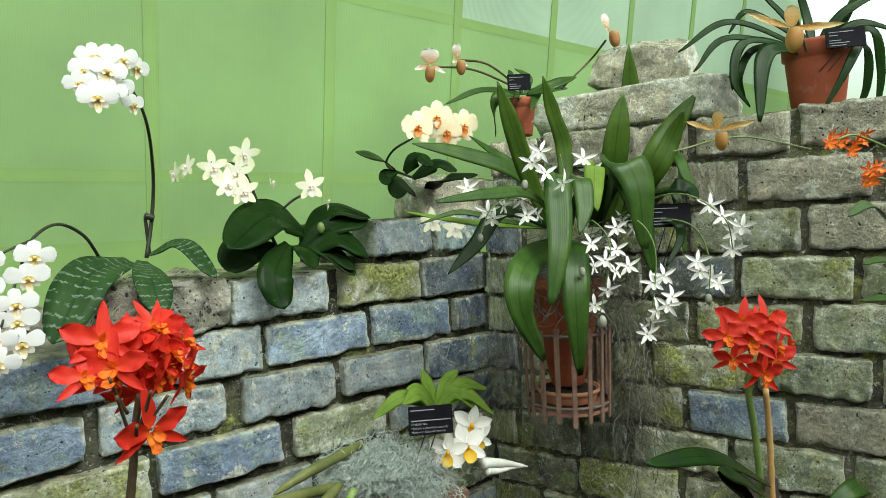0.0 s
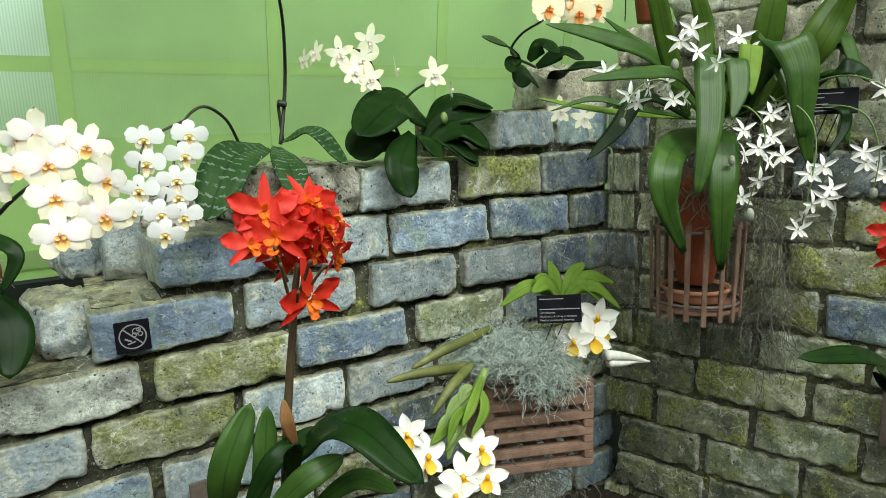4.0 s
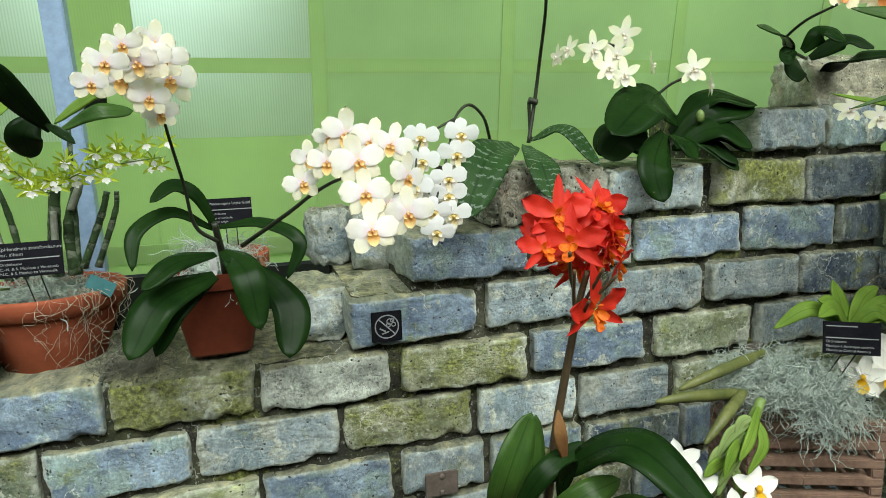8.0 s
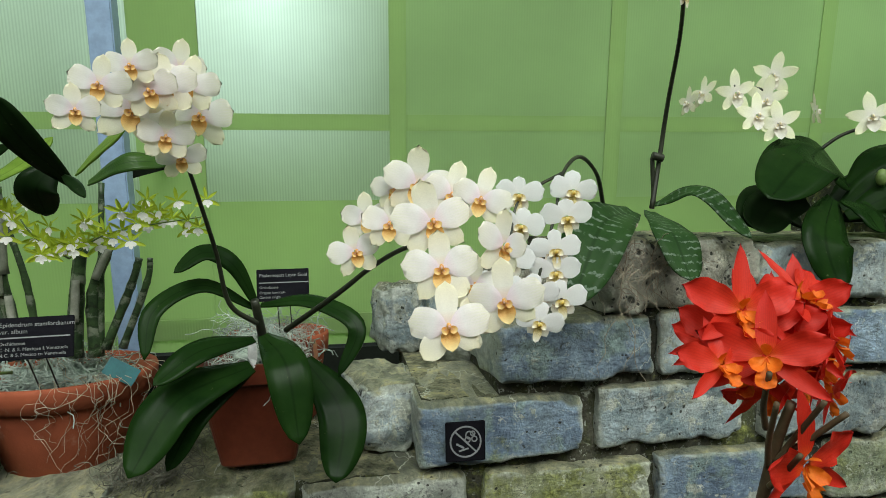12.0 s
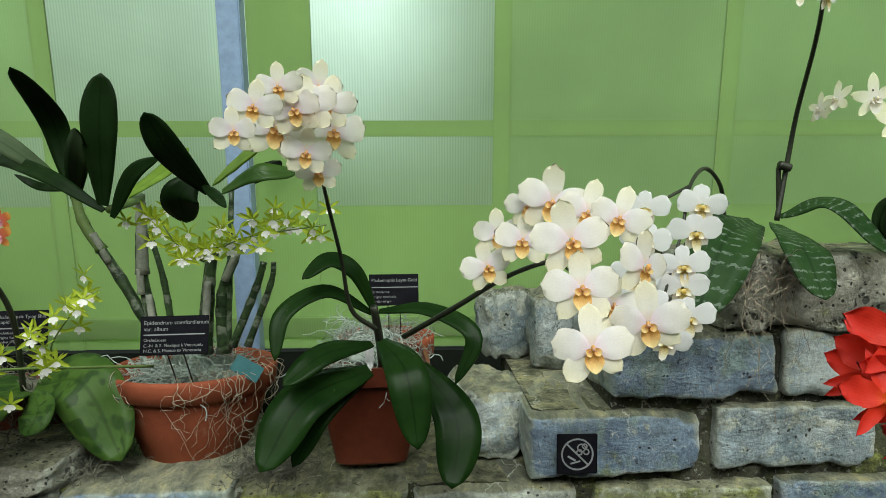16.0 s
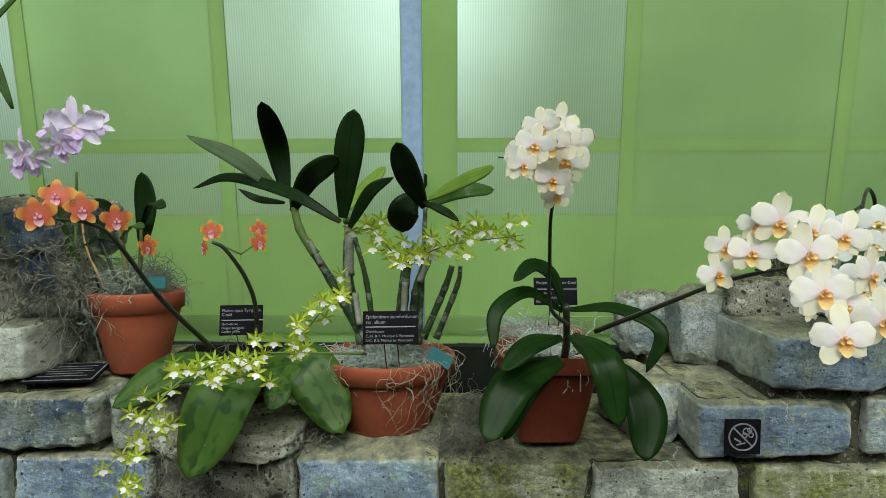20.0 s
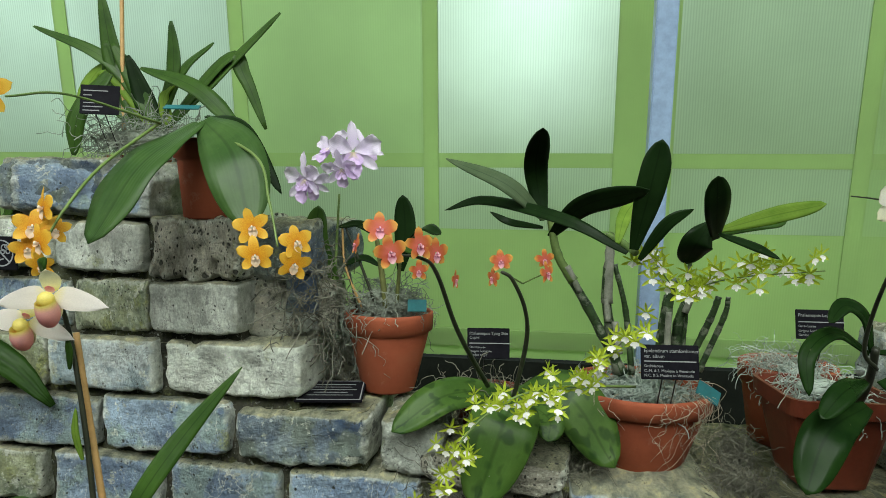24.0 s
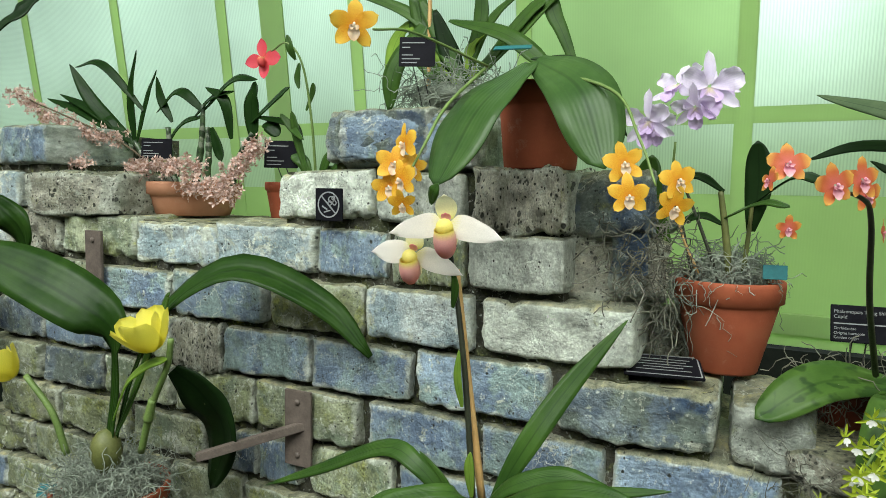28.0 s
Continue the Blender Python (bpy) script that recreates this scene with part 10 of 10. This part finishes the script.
def saucer(c, r, label):
    root = thing("saucer", c, label, "saucer")
    flower_pot(root, c, r, r * 0.85, 0.026, TERRA_OLD, 0.4)
    return root


slat_basket_round((1.02, 0.81), 0.08, 0.076, 1.135, 1.305, 17, "round hanging basket of upright reddish wooden slats")
slat_basket_round((-2.2, 1.0), 0.06, 0.055, 1.17, 1.29, 16, "small hanging basket of brown wooden slats")
saucer((1.02, 0.81, 1.163), 0.06, "pale clay saucer inside the hanging basket")
pot_far = thing("clay_pot", (-2.2, 1.0, 1.2), "small clay pot inside a slatted basket", "flower pot")
flower_pot(pot_far, (-2.2, 1.0, 1.2), 0.048, 0.036, 0.1, TERRA)


def slat_crate(c, w, d, z0, rows, yaw, label):
    """A square orchid crate of stacked crossing slats."""
    root = thing("slatted_crate", (c[0], c[1], z0), label, "basket")
    h = 0.013
    z = z0
    for i in range(rows):
        for s in (-1, 1):
            bm = bmesh.new()
            if i % 2 == 0:
                box(bm, (0, s * (d / 2 - 0.008), 0), (w, 0.016, h), None, 0.0015)
            else:
                box(bm, (s * (w / 2 - 0.008), 0, 0), (0.016, d, h), None, 0.0015)
            ob = part("slat", bm, WOOD, root)
            ob.matrix_basis = pose(c[0], c[1], z + h / 2, 0, 0, yaw)
        z += h
    for s in (-2, -1, 0, 1, 2):
        bm = bmesh.new()
        box(bm, (s * w * 0.2, 0, 0), (0.02, d - 0.02, 0.008), None, 0.001)
        ob = part("floor_slat", bm, WOOD, root)
        ob.matrix_basis = pose(c[0], c[1], z0 + 0.02, 0, 0, yaw)
    return root


slat_crate((0.665, 0.865), 0.175, 0.16, 0.955, 11, -22, "square crate of weathered brown wooden slats holding moss")
pot_ring = thing("pot_ring", (-1.655, 0.965, 0.875), "rusty steel ring and arm carrying a clay pot", "bracket")
bm = bmesh.new()
box(bm, (-1.655, 1.02, 0.881), (0.02, 0.17, 0.008), None, 0.001)
box(bm, (-1.655, 0.965, 0.882), (0.15, 0.02, 0.006), None, 0.001)
part("arm", bm, STEEL, pot_ring)


def bracket(c, w, h, arm, yaw, label):
    root = thing("wall_bracket", c, label, "bracket", "wall brackets")
    bm = bmesh.new()
    box(bm, (0, 0, 0), (w, 0.006, h), None, 0.001)
    ob = part("plate", bm, STEEL, root)
    ob.matrix_basis = pose(*c, 0, 0, yaw)
    if arm:
        bm = bmesh.new()
        box(bm, (0, -arm / 2, 0), (0.014, arm, 0.012), None, 0.001)
        ob = part("arm", bm, STEEL, root)
        ob.matrix_basis = pose(c[0], c[1], c[2] - h * 0.3, 0, 0, yaw)
    for z in (-0.35, 0.35):
        v, f, u = blob((0, -0.004, z * h), (0.005, 0.003, 0.005), 8, 5)
        part_mesh("bolt", mesh_ob("bolt", v, f, STEEL), root, "", pose(*c, 0, 0, yaw))
    return root


bracket((-1.375, 1.093, 1.10), 0.052, 0.125, 0.0, 0, "rusty flat steel plate bolted to the bricks")
bracket((-1.86, 1.093, 1.34), 0.045, 0.12, 0.0, 0, "rusty flat steel plate bolted to the bricks")
bracket((0.8, 1.093, 1.03), 0.05, 0.12, 0.2, 0, "rusty steel plate and arm behind the slatted crate")
bracket((0.2, 1.093, 0.925), 0.055, 0.04, 0.0, 0, "rusty steel plate low on the wall")
p = wall_place(0.57, -0.008, 0.96, 1)
bracket((p.x, p.y, p.z), 0.055, 0.12, 0.0, -72, "rusty steel plate bolted to the corner wall")
bar = thing("support_bar", (-1.42, 0.99, 1.055), "weathered grey steel bar between wall plate and pot", "support bar")
bm = bmesh.new()
box(bm, (0, 0, 0), (0.17, 0.014, 0.013), None, 0.001)
ob = part("bar", bm, STEEL, bar)
ob.matrix_basis = pose(-1.43, 1.045, 1.085, 0, -14, 38)

no_picking_sign((0.121, 1.0935, 1.2), 0.047, 0)
no_picking_sign((-1.317, 1.0935, 1.462), 0.05, 0)

plaque = thing("plaque", (-0.83, 1.16, T(0) + 0.012), "black engraved plaque lying on a brick step", "plaque")
bm = bmesh.new()
box(bm, (0, 0, 0), (0.098, 0.072, 0.004), None, 0.0008)
pl_ = part("plate", bm, TAG_BLACK, plaque)
pl_.matrix_basis = pose(-0.83, 1.158, T(0) + 0.014, 7, 0, 10)
for i, q in enumerate((0.07, 0.06, 0.075, 0.05, 0.068)):
    bm = bmesh.new()
    box(bm, (0, 0.02 - 0.0095 * i, 0.0022), (q, 0.0013, 0.0005))
    part("text_bar", bm, TAG_WHITE, pl_)
bm = bmesh.new()
for x, y, sx, sy in ((0, 0.0335, 0.092, 0.0016), (0, -0.0335, 0.092, 0.0016), (-0.0455, 0, 0.0016, 0.067), (0.0455, 0, 0.0016, 0.067)):
    box(bm, (x, y, 0.0022), (sx, sy, 0.0005))
part("border", bm, TAG_WHITE, pl_)

w, h = 0.077, 0.046
plant_tag((-0.35, 1.131, 1.336), w, h, 6, 12, [("Epidendrum stamfordianum", 0.0066, 0.05, 0.22), ("var. album", 0.0066, 0.05, 0.38), (None, w * 0.9, 0.05, 0.48), ("Orchidaceae", 0.005, 0.05, 0.65), ("C.-N. & S. Mexique à Venezuela", 0.0052, 0.05, 0.79), ("N.C. & S. Mexico to Venezuela", 0.0052, 0.05, 0.92)], "black engraved plant label in the cane orchid pot", 1.262)
plant_tag((-0.099, 1.288, 1.368), 0.071, 0.045, 4, 10, [("Phalaenopsis Leyte Gold", 0.0066, 0.05, 0.24), (None, 0.068, 0.05, 0.42), ("Orchidaceae", 0.005, 0.05, 0.6), ("Origine horticole", 0.005, 0.05, 0.76), ("Garden origin", 0.005, 0.05, 0.9)], "dark blue-black engraved label behind the peach orchid", 1.28)
plant_tag((-0.602, 1.247, 1.325), 0.067, 0.048, 8, 12, [("Phalaenopsis Tying Shin", 0.0064, 0.05, 0.22), ("Cupid", 0.0064, 0.05, 0.36), (None, 0.064, 0.05, 0.5), ("Orchidaceae", 0.005, 0.05, 0.66), ("Origine horticole", 0.005, 0.05, 0.79), ("Garden origin", 0.005, 0.05, 0.91)], "black engraved plant label beside the mottled orchid", 1.24)
plant_tag((0.668, 0.783, 1.212), 0.066, 0.042, -32, 12, [(None, 0.036, 0.05, 0.14), (None, 0.06, 0.05, 0.5), ("Orchidaceae", 0.0046, 0.05, 0.65), ("Mexique à Amérique centrale", 0.0046, 0.05, 0.79), ("Mexico to Central America", 0.0046, 0.05, 0.92)], "black engraved plant label in the slatted crate", 1.13)
plant_tag((-1.51, 1.215, 1.548), 0.062, 0.05, 26, 8, basic_lines(0.062, 0.05), "black engraved plant label beside the crimson orchid", 1.47)
plant_tag((-1.808, 1.196, 1.561), 0.06, 0.04, 28, 8, basic_lines(0.06, 0.04), "black engraved plant label in the shallow dish", 1.49)
plant_tag((-1.212, 1.175, 1.699), 0.056, 0.048, 22, 14, basic_lines(0.056, 0.048), "black engraved plant label in the strap-leaved orchid", 1.62)
plant_tag((1.12, 1.0, 1.80), 0.05, 0.036, -40, 8, basic_lines(0.05, 0.036), "black engraved plant label in the corner pot", 1.73)
plant_tag((1.075, 0.415, 1.005), 0.07, 0.045, -60, 10, basic_lines(0.07, 0.045), "black engraved plant label beside the staked red orchid", 0.66)
plant_tag((1.021, 0.592, 1.501), 0.06, 0.04, -60, 25, basic_lines(0.06, 0.04), "black engraved plant label among the strap leaves", 1.39)
plant_tag((1.33, 0.44, 1.79), 0.06, 0.036, -55, 14, basic_lines(0.06, 0.036), "black plant label in the pot on the corner wall", 1.74)


def teal_tag(c, w, h, turn):
    bm = bmesh.new()
    box(bm, (0, 0, 0), (w, 0.0016, h), None, 0.0004)
    ob = part("teal_tag", bm, TEAL, None)
    ob.matrix_basis = pose(*c, *turn)
    return tagged(ob, "small teal plastic tag on a pot rim", "plant tag", "teal tags")


teal_tag((-0.283, 1.19, 1.28), 0.038, 0.022, (-30, 32, 10))
teal_tag((-0.705, 1.18, 1.392), 0.028, 0.018, (-10, 0, 10))
teal_tag((-1.72, 0.9, 1.0), 0.03, 0.02, (-30, 0, 20))
teal_tag((-1.03, 1.1, 1.675), 0.05, 0.014, (-60, 0, 10))

# ---- moss and roots on the walls ----
moss("spanish_moss", (-0.86, 1.16, 1.40), (0.035, 0.03, 0.06), 170, 0.09, MOSS_DARK, "dark tangled moss on the stepped wall", 61, 0.0008, 0.9, 0.3, None, False)
moss("spanish_moss", (-0.82, 1.27, 1.31), (0.03, 0.03, 0.05), 200, 0.1, MOSS_DARK, "grey moss hanging beside the clay pot", 62, 0.0005, 0.8, 0.5, None, False)
moss("spanish_moss", (-0.62, 1.12, 1.14), (0.06, 0.02, 0.03), 240, 0.09, MOSS_DARK, "tangled roots and moss on the low wall", 63, 0.0005, 0.8, 0.4, None, False)
moss("spanish_moss", (-0.235, 1.22, 1.19), (0.018, 0.02, 0.02), 220, 0.06, MOSS_DARK, "dry moss between the pots", 64, 0.0005, 0.8, 0.4, None, False)
moss("spanish_moss", (-0.25, 1.15, 1.168), (0.035, 0.018, 0.007), 200, 0.06, MOSS_DARK, "dry moss on the low wall before the pots", 72, 0.0005, 0.9, 0.2, None, False)
moss("spanish_moss", (-0.49, 1.16, 1.168), (0.04, 0.02, 0.007), 220, 0.06, MOSS_DARK, "dry moss on the low wall before the pots", 73, 0.0005, 0.9, 0.2, None, False)
moss("spanish_moss", (-0.47, 1.23, 1.2), (0.02, 0.02, 0.02), 220, 0.06, MOSS_DARK, "dry moss between the pots", 65, 0.0005, 0.8, 0.4, None, False)
p = wall_place(0.33, -0.02, 1.2, 1)
moss("spanish_moss", (p.x, p.y, p.z), (0.045, 0.045, 0.13), 420, 0.12, MOSS_DARK, "thin grey moss hanging on the corner wall", 66, 0.0006, 0.6, 0.6, None, False)
p = wall_place(0.05, -0.02, 1.17, 1)
moss("spanish_moss", (p.x, p.y, p.z), (0.03, 0.03, 0.06), 150, 0.08, MOSS_DARK, "thin moss in the wall corner", 67, 0.0006, 0.7, 0.5, None, False)
moss("spanish_moss", (0.63, 0.84, 0.93), (0.05, 0.05, 0.04), 240, 0.12, MOSS_DARK, "moss hanging below the slatted crate", 68, 0.0005, 0.7, 0.5, None, False)
a, b = over_face(0.28, 0.37, 1.41, 1.09, 0.2)
draped(None, a, 13, 69, 0.0005, b, "air_roots", "pale air roots hanging over a blue brick", ROOT)
back_pot = thing("clay_pot", (-0.115, 1.36, 1.16), "small terracotta pot half hidden behind the peach orchid", "flower pot")
flower_pot(back_pot, (-0.115, 1.36, 1.16), 0.075, 0.055, 0.13, TERRA)
moss("spanish_moss", (-0.13, 1.33, 1.295), (0.045, 0.035, 0.014), 420, 0.06, MOSS, "pale moss on the half hidden pot", 71, 0.0005, 0.8, 0.3, None, False)
white_tag = part_mesh("plastic_tag", mesh_ob("plastic_tag", *rounded_block(4, 2, 6, 0.011, 0.0022, 0.05, 0.0008, 0.0, 5), plain("white_plastic", (0.62, 0.64, 0.62), (0.75, 0.76, 0.73), 30, 0.5, 0.1)), None)
white_tag.matrix_basis = pose(-0.121, 1.135, 1.307, -8, 0, 5)
tagged(white_tag, "small blank white plastic tag in the peach orchid pot", "plant tag")
